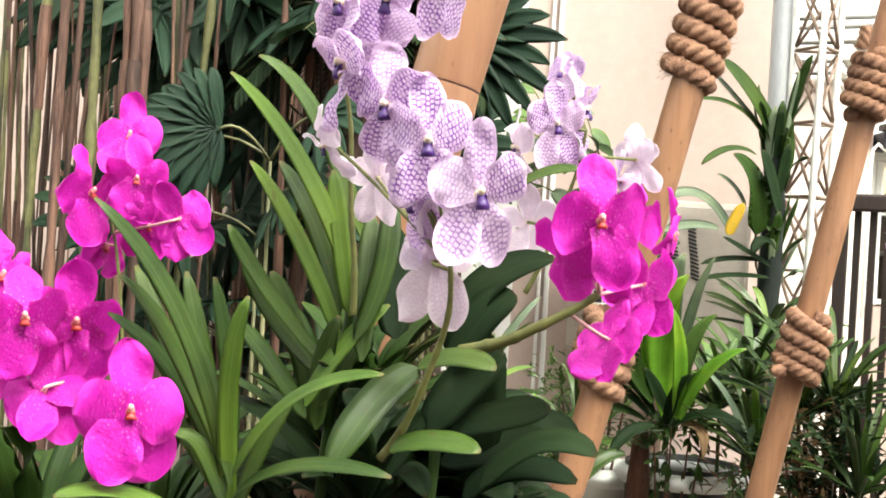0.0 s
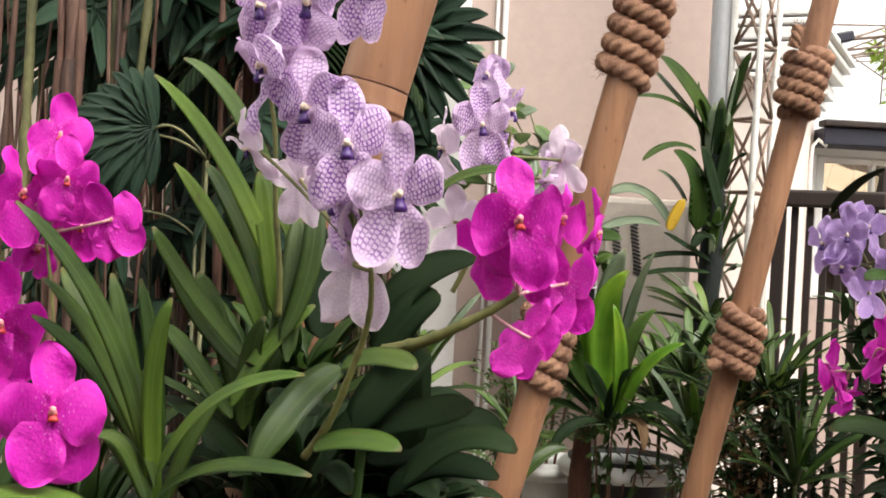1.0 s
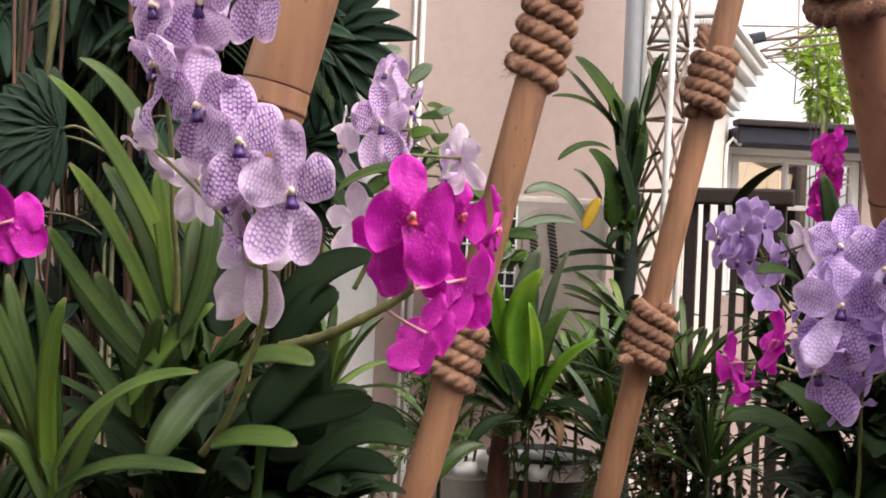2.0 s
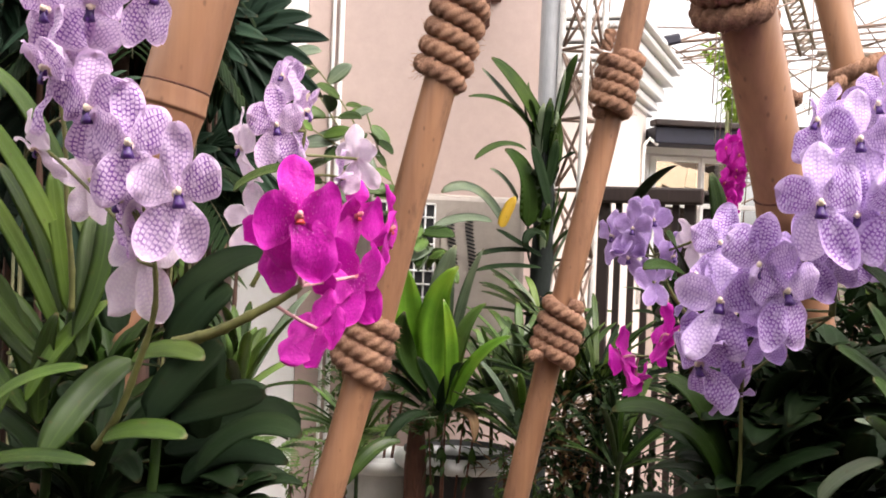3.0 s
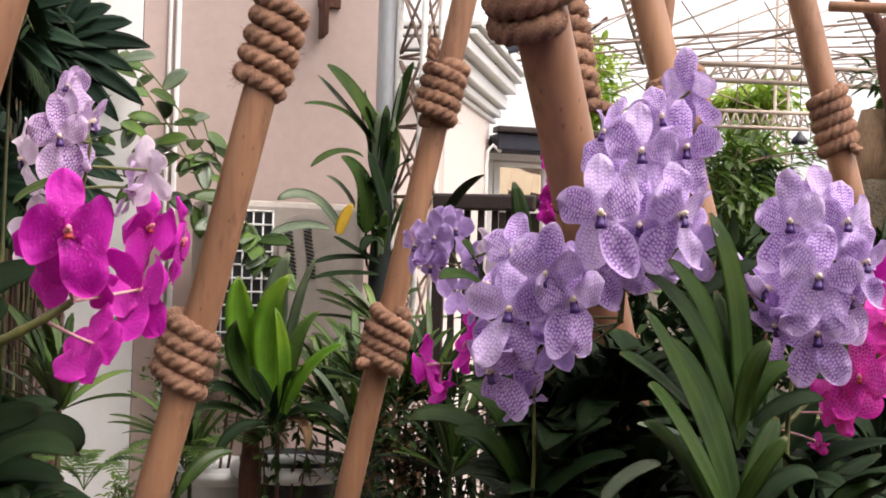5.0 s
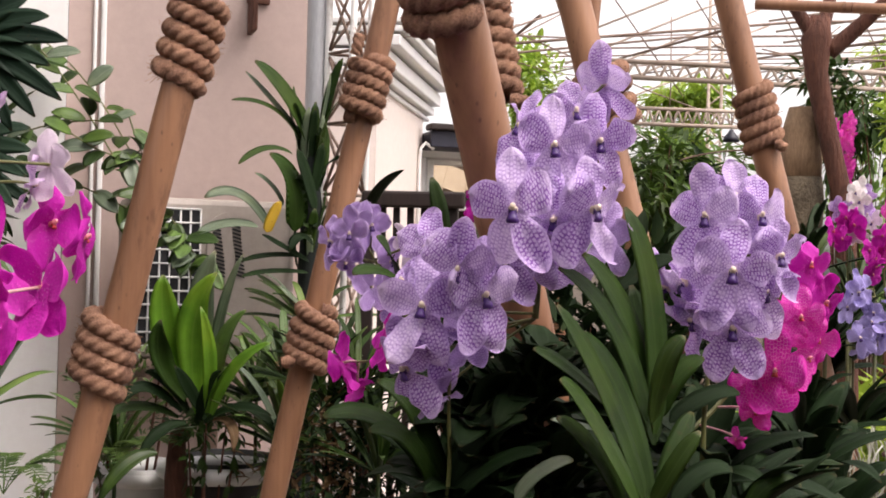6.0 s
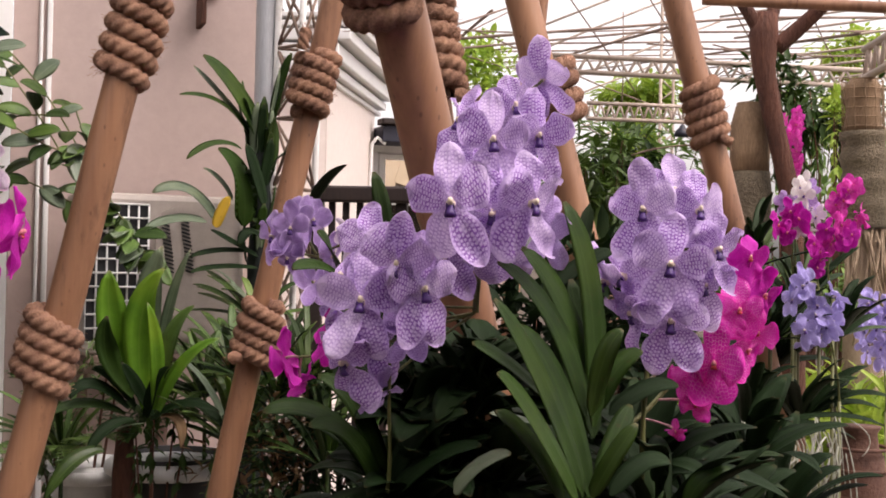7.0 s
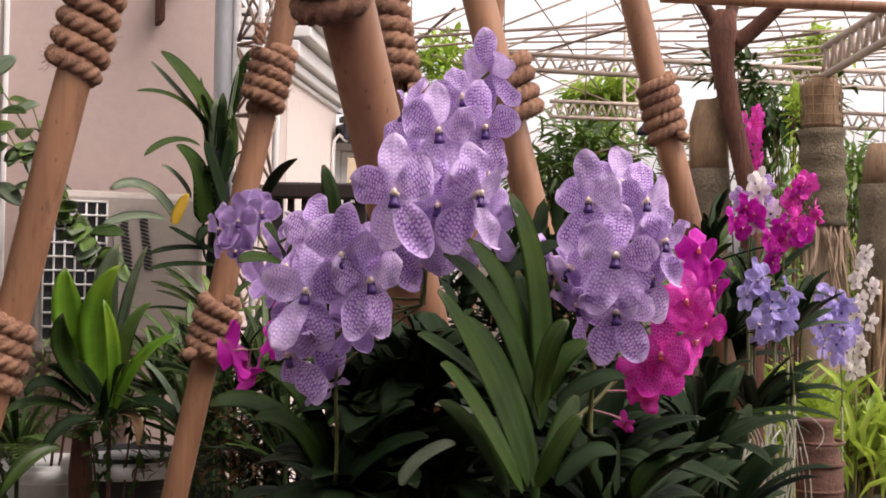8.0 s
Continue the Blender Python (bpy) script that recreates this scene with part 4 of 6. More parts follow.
orchid("vanda_orchid", "magenta vanda orchid in full bloom on an arching stalk", "magenta", [
    ((0.144, 1.17, 1.536), 4, -2, 3, 1.0), ((0.122, 1.22, 1.513), -40, -6, -4, 0.86), ((0.218, 1.37, 1.475), 138, -8, 24, 0.96),
    ((0.17, 1.26, 1.421), 142, -4, -8, 0.74), ((0.268, 1.5, 1.533), 72, -8, 6, 0.86), ((0.229, 1.53, 1.55), 50, 0, -6, 0.92),
    ((0.166, 1.26, 1.492), -20, -35, 0, 0.6),
], ((0.023, 1.250, 1.400), (0.099, 1.200, 1.427), (0.151, 1.200, 1.468)), thick=0.0064, pedicel=STALK_PINK, wild=0.12)
orchid("vanda_orchid", "magenta vanda orchid with red lips before brown canes", "magenta", [
    ((-0.41, 1.68, 1.57), -3, 0, 0, 0.95), ((-0.435, 1.73, 1.629), -4, 28, 0, 1.0), ((-0.476, 1.7, 1.55), 42, 2, 6, 1.08),
    ((-0.356, 1.7, 1.522), 158, 4, 25, 0.92), ((-0.469, 1.76, 1.477), 25, -30, 20, 0.85), ((-0.41, 1.76, 1.51), 20, -25, 0, 0.8),
], ((-0.383, 1.751, 0.652), (-0.422, 1.720, 1.455), (-0.461, 1.730, 1.537)), pedicel=STALK_PINK, wild=0.15)
orchid("vanda_orchid", "large magenta vanda flowers with dotted petals", "magenta", [
    ((-0.391, 1.2, 1.413), -2, 0, 0, 0.98), ((-0.354, 1.24, 1.408), 6, -2, 0, 1.0), ((-0.267, 1.12, 1.342), 0, -2, 0, 1.0),
    ((-0.378, 1.23, 1.341), 172, -18, 10, 0.82), ((-0.445, 1.25, 1.392), 10, 0, 0, 1.0), ((-0.44, 1.27, 1.448), 20, 15, 0, 0.85),
], ((-0.289, 1.300, 1.247), (-0.345, 1.250, 1.348), (-0.394, 1.240, 1.390)), pedicel=STALK_PINK, wild=0.12)
orchid("vanda_orchid", "blue-lilac vanda cluster before the slat fence", "mauve", [
    ((0.64, 1.68, 1.552), 0, 0, 0, 0.68), ((0.622, 1.72, 1.541), -40, -4, 0, 0.66), ((0.678, 1.71, 1.565), 30, 12, 0, 0.68),
    ((0.638, 1.69, 1.511), -10, -35, 0, 0.62), ((0.677, 1.75, 1.583), 5, 30, 0, 0.62), ((0.675, 1.68, 1.476), 160, -8, 20, 0.66, "mauve"),
    ((0.707, 1.7, 1.514), 40, -5, 0, 0.62), ((0.722, 1.66, 1.537), 120, 10, 20, 0.6, "pale"),
], ((0.769, 1.744, 1.401), (0.707, 1.726, 1.469), (0.674, 1.743, 1.554)))
orchid("vanda_orchid", "small pink orchid with backward-turned flowers", "magenta", [
    ((0.645, 1.72, 1.364), -118, -8, 10, 0.70), ((0.709, 1.71, 1.4), 122, 10, -20, 0.78), ((0.681, 1.75, 1.325), 112, -30, 0, 0.5),
], ((0.788, 1.740, 1.341), (0.728, 1.723, 1.367), (0.669, 1.736, 1.365)), pedicel=STALK_PINK)

orchid("vanda_orchid", "large lilac vanda spike netted with violet", "lilac", [
    ((0.919, 1.43, 1.754), 165, 24, 0, 0.92), ((0.827, 1.37, 1.663), 8, 0, 2, 1.12), ((0.901, 1.4, 1.675), 32, -2, -4, 1.05),
    ((0.748, 1.3, 1.579), -2, 0, 2, 1.24), ((0.864, 1.33, 1.585), 34, 0, -6, 1.14), ((0.828, 1.37, 1.573), -8, -30, 0, 1.0),
    ((0.705, 1.37, 1.505), -14, 0, -12, 1.12), ((0.736, 1.36, 1.474), 24, -4, -2, 1.14), ((0.669, 1.4, 1.458), -6, 0, 4, 1.14),
    ((0.658, 1.43, 1.381), -28, -18, 6, 1.08), ((0.738, 1.42, 1.423), 168, -22, 10, 0.78, "mauve"), ((0.929, 1.43, 1.552), 160, -12, 0, 0.82, "mauve"),
    ((0.656, 1.44, 1.487), -76, 32, 10, 0.85, "mauve"), ((0.715, 1.46, 1.34), 55, -50, 0, 0.62, "mauve"), ((0.885, 1.44, 1.715), 18, 20, 6, 1.02),
    ((0.772, 1.39, 1.517), 4, -22, 8, 1.0), ((0.817, 1.42, 1.62), -20, 6, 0, 1.05), ((0.859, 1.4, 1.533), 6, -26, 0, 1.05),
    ((0.689, 1.45, 1.529), -30, 22, 0, 0.95), ((0.821, 1.41, 1.532), -8, -20, 0, 1.0), ((0.699, 1.46, 1.406), 12, -22, 0, 1.0),
    ((0.812, 1.45, 1.692), -45, 12, 0, 0.95),
], ((0.839, 1.451, 1.443), (0.838, 1.449, 1.591), (0.925, 1.503, 1.759)), thick=0.0045, wild=0.35)
orchid("vanda_orchid", "lower stalk of the lilac vanda among dark leaves", "lilac", [], ((0.735, 1.488, 1.204), (0.734, 1.466, 1.339), (0.714, 1.450, 1.471)), thick=0.0028)
orchid("vanda_orchid", "lilac vanda cluster netted with violet, round petals", "lilac", [
    ((1.046, 1.38, 1.583), -6, 2, 4, 1.12), ((1.068, 1.345, 1.512), 0, 0, 0, 1.2), ((1.085, 1.37, 1.437), 0, -4, 0, 1.14),
    ((1.158, 1.43, 1.588), 28, 14, -4, 1.08), ((1.181, 1.42, 1.535), 40, -4, -6, 1.05), ((1.057, 1.45, 1.496), -62, -4, 6, 1.14),
    ((1.047, 1.48, 1.487), -78, -8, 4, 0.98), ((1.137, 1.46, 1.613), 4, 24, 0, 1.05), ((1.077, 1.46, 1.445), -40, -24, 4, 1.05),
    ((1.179, 1.45, 1.486), 26, -18, -4, 1.05),
], ((1.096, 1.463, 1.204), (1.088, 1.464, 1.367), (1.148, 1.463, 1.588)), thick=0.004)
orchid("vanda_orchid", "hot pink vanda cluster with pale-netted petals", "pink", [
    ((1.26, 1.482, 1.45), 8, 0, 0, 0.74), ((1.222, 1.485, 1.372), -4, -4, 0, 1.0), ((1.284, 1.5, 1.39), 58, -12, 0, 0.72),
    ((1.204, 1.52, 1.351), -34, -18, 0, 0.68), ((1.218, 1.53, 1.309), -8, -40, 0, 0.56), ((1.192, 1.54, 1.269), 0, -60, 0, 0.34),
    ((1.346, 1.59, 1.526), 6, 6, 0, 0.76, "magenta"), ((1.365, 1.58, 1.469), 44, -8, 0, 0.74, "magenta"), ((1.289, 1.56, 1.451), -20, 10, 0, 0.66),
    ((1.341, 1.56, 1.413), 30, -20, 0, 0.66),
], ((1.128, 1.587, 1.263), (1.238, 1.598, 1.336), (1.347, 1.609, 1.494)), thick=0.004, pedicel=STALK_PINK)

# ---- orchids farther off ----
def far_cluster(label, kind, centre, wide, high, count, size, seed, stem, name="vanda_orchid", mix=None, ground_z=-0.05):
    rng = random.Random(seed)
    c = Vector(centre)
    fl = []
    for i in range(count):
        z = (i + 0.5) / count - 0.5
        x = rng.uniform(-0.5, 0.5) * wide * (1 - abs(z))
        fl.append((c + Vector((x, rng.uniform(-0.02, 0.03), z * high)), -x / wide * 90 + rng.uniform(-15, 15), rng.uniform(-25, 15), rng.uniform(-10, 10), size * rng.uniform(0.85, 1.1), rng.choice(mix) if mix else kind))
    ob = orchid(name, label, kind, fl, stem, thick=0.003, wild=1.0)
    if ground_z is not None:
        f = Vector(stem[0])
        put_part("stem", tube("stem", [(f.x, f.y, ground_z), (f.x + 0.01, f.y, (f.z + ground_z) / 2), tuple(f)], 0.005, STALK, 8), ob)
    return ob


far_cluster("bright magenta orchid spray by the mossy posts", "magenta", (2.460, 2.850, 1.665), 0.15, 0.18, 13, 0.60, 1, ((2.463, 2.899, 1.429), (2.408, 2.907, 1.557), (2.523, 2.873, 1.708)), mix=("magenta", "pink", "pink"))
far_cluster("pale pink and white orchid spray", "pale", (2.385, 2.940, 1.690), 0.15, 0.14, 12, 0.66, 2, ((2.424, 3.021, 1.425), (2.419, 3.018, 1.557), (2.412, 3.014, 1.755)), mix=("ivory", "pale", "ivory", "lilac"))
far_cluster("magenta orchid flowers low on the spray", "magenta", (2.325, 2.897, 1.642), 0.08, 0.08, 4, 0.68, 3, ((2.387, 2.981, 1.426), (2.355, 2.938, 1.555), (2.349, 2.940, 1.635)))
far_cluster("magenta orchid flowers hanging under the spray", "magenta", (2.415, 2.880, 1.560), 0.06, 0.11, 5, 0.58, 13, ((2.440, 2.930, 1.426), (2.425, 2.930, 1.520), (2.420, 2.920, 1.600)))
far_cluster("sky-blue vanda cluster on an upright stalk", "blue", (2.293, 2.750, 1.402), 0.16, 0.17, 13, 0.75, 4, ((2.393, 2.768, 1.156), (2.382, 2.770, 1.310), (2.328, 2.789, 1.478)))
far_cluster("sky-blue vanda cluster near a terracotta pot", "blue", (3.047, 3.428, 1.319), 0.19, 0.20, 15, 0.8, 5, ((3.133, 3.505, 1.025), (3.129, 3.505, 1.182), (3.109, 3.510, 1.417)))
far_cluster("hot pink orchid spray hanging on a trunk", "pink", (4.097, 5.481, 2.164), 0.17, 0.34, 15, 0.68, 6, ((4.090, 5.536, 2.325), (4.120, 5.526, 2.193), (4.166, 5.511, 2.016)), ground_z=0.0)
far_cluster("bright magenta orchid spray hanging before the window", "magenta", (1.310, 3.036, 1.735), 0.08, 0.20, 11, 0.62, 7, ((1.310, 3.086, 1.909), (1.317, 3.085, 1.820), (1.349, 3.081, 1.672)), ground_z=0.0)
far_cluster("white orchid spray with dark red dots", "ivory", (3.736, 4.140, 1.420), 0.09, 0.34, 14, 0.7, 8, ((3.767, 4.226, 1.212), (3.776, 4.222, 1.307), (3.780, 4.217, 1.614)))
far_cluster("white orchid spray above bright grass", "ivory", (3.680, 4.147, 1.150), 0.14, 0.14, 9, 0.7, 9, ((3.742, 4.239, 0.834), (3.750, 4.235, 0.975), (3.766, 4.226, 1.236)))


# ---- strap-leaved plants near the path ----
def leafy(label, leaves, width, material, foot=None, name="vanda_plant", group="leafy vandas", lance=False, keel=0.22):
    ob = thing(name, label, "plant", group)
    for lf in leaves:
        strap(lf[0], lf[1], lf[2], width * (lf[3] if len(lf) > 3 else 1), lf[4] if len(lf) > 4 else material, ob, lance=lance, keel=keel)
    if foot:
        put_part("stem", tube("stem", bezier(*foot, 10), 0.006, LEAF_DIMMED, 9), ob)
    return ob


leafy("vanda plant with long arching green strap leaves", [
    ((-0.094, 1.340, 1.460), (-0.150, 1.320, 1.605), (-0.224, 1.280, 1.667), 1.0, LEAF_FRESH), ((-0.089, 1.380, 1.509), (-0.146, 1.360, 1.675), (-0.206, 1.340, 1.694)), ((-0.103, 1.320, 1.402), (-0.148, 1.300, 1.516), (-0.198, 1.270, 1.578), 0.9, LEAF_FRESH),
    ((-0.107, 1.360, 1.423), (-0.128, 1.360, 1.519), (-0.180, 1.360, 1.585)), ((-0.120, 1.330, 1.376), (-0.191, 1.300, 1.456), (-0.218, 1.280, 1.513), 0.9), ((-0.126, 1.340, 1.363), (-0.188, 1.330, 1.420), (-0.207, 1.320, 1.483), 0.8),
    ((-0.093, 1.330, 1.425), (-0.110, 1.330, 1.507), (-0.120, 1.340, 1.578), 0.9, LEAF_FRESH), ((-0.084, 1.300, 1.404), (-0.047, 1.300, 1.476), (-0.059, 1.330, 1.564)), ((-0.077, 1.300, 1.381), (-0.077, 1.320, 1.474), (-0.077, 1.350, 1.533)),
    ((-0.132, 1.300, 1.332), (-0.101, 1.300, 1.403), (-0.052, 1.320, 1.440), 0.9, LEAF_FRESH), ((-0.131, 1.300, 1.320), (-0.166, 1.280, 1.378), (-0.201, 1.270, 1.416)), ((-0.122, 1.320, 1.330), (-0.089, 1.320, 1.379), (-0.067, 1.340, 1.435), 0.9),
    ((-0.121, 1.320, 1.306), (-0.124, 1.320, 1.371), (-0.102, 1.300, 1.426)), ((-0.134, 1.350, 1.337), (-0.154, 1.350, 1.421), (-0.181, 1.350, 1.467)),
], 0.024, LEAF, ((-0.116, 1.360, 1.155), (-0.123, 1.360, 1.276), (-0.086, 1.360, 1.473)))
leafy("vanda plant with bright arching leaves spreading both ways", [
    ((-0.188, 1.200, 1.266), (-0.229, 1.200, 1.445), (-0.318, 1.150, 1.529), 1.05), ((-0.200, 1.240, 1.280), (-0.259, 1.220, 1.421), (-0.299, 1.180, 1.459)), ((-0.188, 1.210, 1.242), (-0.202, 1.180, 1.385), (-0.176, 1.170, 1.447), 1, LEAF_FRESH),
    ((-0.183, 1.180, 1.280), (-0.137, 1.140, 1.382), (-0.045, 1.100, 1.389), 1, LEAF_FRESH), ((-0.182, 1.180, 1.259), (-0.132, 1.130, 1.317), (-0.033, 1.080, 1.304)), ((-0.200, 1.250, 1.256), (-0.246, 1.250, 1.376), (-0.318, 1.220, 1.421), 1, LEAF_DIMMED),
    ((-0.204, 1.260, 1.242), (-0.261, 1.250, 1.341), (-0.310, 1.220, 1.369)), ((-0.202, 1.280, 1.250), (-0.235, 1.280, 1.374), (-0.261, 1.300, 1.463)), ((-0.202, 1.280, 1.250), (-0.199, 1.280, 1.353), (-0.232, 1.300, 1.459), 0.9, LEAF_DIMMED), ((-0.234, 1.150, 1.252), (-0.279, 1.120, 1.280), (-0.319, 1.080, 1.271), 1, LEAF_FRESH),
    ((-0.194, 1.200, 1.249), (-0.216, 1.200, 1.318), (-0.241, 1.180, 1.314)), ((-0.186, 1.240, 1.236), (-0.160, 1.220, 1.318), (-0.130, 1.220, 1.358)), ((-0.202, 1.300, 1.246), (-0.248, 1.300, 1.336), (-0.303, 1.300, 1.391), 0.9, LEAF_DIMMED), ((-0.202, 1.300, 1.246), (-0.278, 1.320, 1.380), (-0.323, 1.340, 1.465)),
], 0.020, LEAF, ((-0.183, 1.220, 1.153), (-0.187, 1.220, 1.213), (-0.191, 1.220, 1.267)))
leafy("broad orchid leaves under the flowers, coloured dark for shade", [
    ((0.015, 1.340, 1.401), (0.034, 1.340, 1.486), (0.120, 1.360, 1.498), 1.5, LEAF_DEEP_SHADE), ((0.016, 1.320, 1.385), (0.048, 1.320, 1.446), (0.078, 1.330, 1.459), 1.6, LEAF_DEEP_SHADE), ((-0.018, 1.240, 1.384), (-0.058, 1.200, 1.364), (-0.093, 1.170, 1.292), 1.25, LEAF),
    ((-0.039, 1.200, 1.309), (-0.003, 1.180, 1.328), (0.044, 1.150, 1.319), 1.0, LEAF), ((-0.018, 1.240, 1.384), (0.020, 1.220, 1.405), (0.056, 1.200, 1.390), 1.0, LEAF), ((0.020, 1.300, 1.317), (0.071, 1.300, 1.332), (0.120, 1.300, 1.345), 1.5, LEAF_DEEP_SHADE),
    ((0.050, 1.250, 1.270), (0.105, 1.220, 1.344), (0.156, 1.200, 1.314), 1.2), ((0.035, 1.280, 1.252), (0.077, 1.260, 1.304), (0.145, 1.250, 1.279), 1.2, LEAF_DEEP_SHADE), ((-0.038, 1.260, 1.342), (-0.070, 1.240, 1.332), (-0.088, 1.240, 1.358), 1.1),
    ((-0.003, 1.300, 1.316), (0.035, 1.320, 1.374), (0.069, 1.340, 1.397), 1.7, LEAF_DEEP_SHADE), ((-0.032, 1.220, 1.271), (-0.023, 1.200, 1.308), (-0.002, 1.180, 1.270), 0.9), ((0.052, 1.340, 1.290), (0.048, 1.340, 1.349), (0.051, 1.360, 1.414), 1.7, LEAF_DEEP_SHADE), ((0.011, 1.360, 1.272), (0.083, 1.360, 1.288), (0.118, 1.360, 1.308), 1.6, LEAF_DEEP_SHADE),
    ((0.084, 1.400, 1.307), (0.145, 1.400, 1.335), (0.154, 1.400, 1.286), 1.2, LEAF_DEEP_SHADE), ((-0.045, 1.340, 1.404), (-0.054, 1.360, 1.450), (-0.054, 1.400, 1.524), 1.3, LEAF_DEEP_SHADE), ((0.074, 1.420, 1.570), (0.104, 1.400, 1.597), (0.142, 1.380, 1.596), 0.8, LEAF),
], 0.030, LEAF_DARK_SHADE, ((-0.005, 1.300, 1.142), (0.002, 1.320, 1.231), (0.007, 1.340, 1.347)))
leafy("vanda plant with a dense fan of straps, green dimmed for shade", [
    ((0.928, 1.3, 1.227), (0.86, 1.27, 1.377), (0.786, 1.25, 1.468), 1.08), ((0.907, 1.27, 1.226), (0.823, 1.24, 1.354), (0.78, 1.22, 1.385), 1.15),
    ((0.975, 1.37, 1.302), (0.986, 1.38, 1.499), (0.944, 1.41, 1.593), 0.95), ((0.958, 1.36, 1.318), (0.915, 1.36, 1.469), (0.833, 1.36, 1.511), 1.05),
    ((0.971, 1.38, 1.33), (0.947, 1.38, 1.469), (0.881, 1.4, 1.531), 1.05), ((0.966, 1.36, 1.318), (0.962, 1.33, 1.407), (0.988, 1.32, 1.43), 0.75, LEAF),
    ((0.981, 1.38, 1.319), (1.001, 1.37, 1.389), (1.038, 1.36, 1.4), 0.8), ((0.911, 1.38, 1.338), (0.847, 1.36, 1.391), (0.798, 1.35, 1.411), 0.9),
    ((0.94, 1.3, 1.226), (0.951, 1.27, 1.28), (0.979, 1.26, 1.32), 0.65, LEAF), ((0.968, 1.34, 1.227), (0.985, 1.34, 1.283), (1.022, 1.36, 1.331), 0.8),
    ((1.038, 1.45, 1.306), (1.093, 1.45, 1.355), (1.144, 1.45, 1.345), 0.8, LEAF_DARK_SHADE), ((0.996, 1.36, 1.215), (1.04, 1.36, 1.272), (1.083, 1.36, 1.254), 0.8, LEAF_DARK_SHADE),
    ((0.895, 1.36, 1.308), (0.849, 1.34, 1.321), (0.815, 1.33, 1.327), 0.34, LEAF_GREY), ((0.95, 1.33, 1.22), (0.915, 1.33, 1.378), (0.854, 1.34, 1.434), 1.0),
    ((0.893, 1.28, 1.219), (0.846, 1.26, 1.305), (0.794, 1.26, 1.338), 1.0), ((0.958, 1.46, 1.481), (0.999, 1.46, 1.517), (1.042, 1.46, 1.531), 0.75, LEAF_DARK_SHADE),
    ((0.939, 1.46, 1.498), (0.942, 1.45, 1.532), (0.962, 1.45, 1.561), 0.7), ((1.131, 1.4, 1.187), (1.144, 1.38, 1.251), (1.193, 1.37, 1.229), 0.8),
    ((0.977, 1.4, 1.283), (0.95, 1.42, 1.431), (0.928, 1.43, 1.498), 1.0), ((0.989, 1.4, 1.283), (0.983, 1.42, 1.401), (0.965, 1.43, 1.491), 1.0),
], 0.036, LEAF_DIMMED, ((0.968, 1.370, 1.059), (0.969, 1.369, 1.167), (0.979, 1.386, 1.243)))
leafy("low vanda plant with long drooping leaves dimmed for shade", [
    ((0.741, 1.528, 1.196), (0.667, 1.530, 1.340), (0.576, 1.529, 1.308), 1.1), ((0.732, 1.510, 1.200), (0.691, 1.501, 1.306), (0.631, 1.500, 1.293)), ((0.750, 1.546, 1.208), (0.714, 1.556, 1.337), (0.659, 1.574, 1.351)), ((0.752, 1.524, 1.212), (0.775, 1.495, 1.306), (0.832, 1.455, 1.313), 1, LEAF_DARK_SHADE),
    ((0.749, 1.504, 1.200), (0.791, 1.469, 1.264), (0.836, 1.412, 1.275), 1, LEAF_DARK_SHADE), ((0.760, 1.564, 1.220), (0.793, 1.551, 1.345), (0.866, 1.527, 1.374), 0.9), ((0.764, 1.309, 1.235), (0.781, 1.282, 1.279), (0.811, 1.251, 1.290), 0.8, LEAF_GREY), ((0.753, 1.566, 1.189), (0.721, 1.576, 1.265), (0.686, 1.588, 1.233), 1, LEAF_DARK_SHADE),
    ((0.706, 1.640, 1.478), (0.682, 1.585, 1.524), (0.655, 1.580, 1.548), 0.9), ((0.700, 1.591, 1.478), (0.654, 1.553, 1.512), (0.610, 1.526, 1.496), 0.8), ((0.813, 1.765, 1.393), (0.812, 1.764, 1.567), (0.787, 1.771, 1.646), 0.95), ((0.778, 2.143, 1.604), (0.772, 2.039, 1.649), (0.785, 1.930, 1.667), 0.7, LEAF_DARK_SHADE),
], 0.034, LEAF_DIMMED, ((0.755, 1.546, 1.024), (0.752, 1.546, 1.139), (0.757, 1.564, 1.266)))


def strap_bush(label, foot, count, length, width, material, seed, spread=1.0, mats=None, name="strap_leaf_plant", group="leafy plants", droop=0.5, lance=False):
    """A tuft of strap leaves that rise from one foot and arch outwards on all sides."""
    rng = random.Random(seed)
    ob = thing(name, label, "plant", group)
    foot = Vector(foot)
    if foot.z > 0.05:
        put_part("stem", tube("stem", [(foot.x, foot.y, -0.05), (foot.x + 0.005, foot.y, foot.z * 0.5), (foot.x, foot.y, foot.z + 0.02)], 0.006, LEAF_DIMMED, 8), ob)
    for i in range(count):
        az = rng.uniform(0, 2 * math.pi)
        el = radians(rng.uniform(15, 82))
        ln = length * rng.uniform(0.6, 1.1)
        out = Vector((math.cos(az), math.sin(az), 0))
        c = foot + (out * math.cos(el) * spread + Vector((0, 0, math.sin(el)))) * ln * 0.6
        b = c + (out * (0.55 + 0.3 * math.cos(el)) * spread + Vector((0, 0, math.sin(el) - droop * rng.uniform(0.6, 1.5)))) * ln * 0.5
        strap(foot + out * 0.01 + Vector((0, 0, 0.01 * rng.random())), c, b, width * rng.uniform(0.8, 1.15), rng.choice(mats) if mats else material, ob, n=10, lance=lance, up=(0.2 * out.x, 0.2 * out.y - 0.3, 1))
    return ob


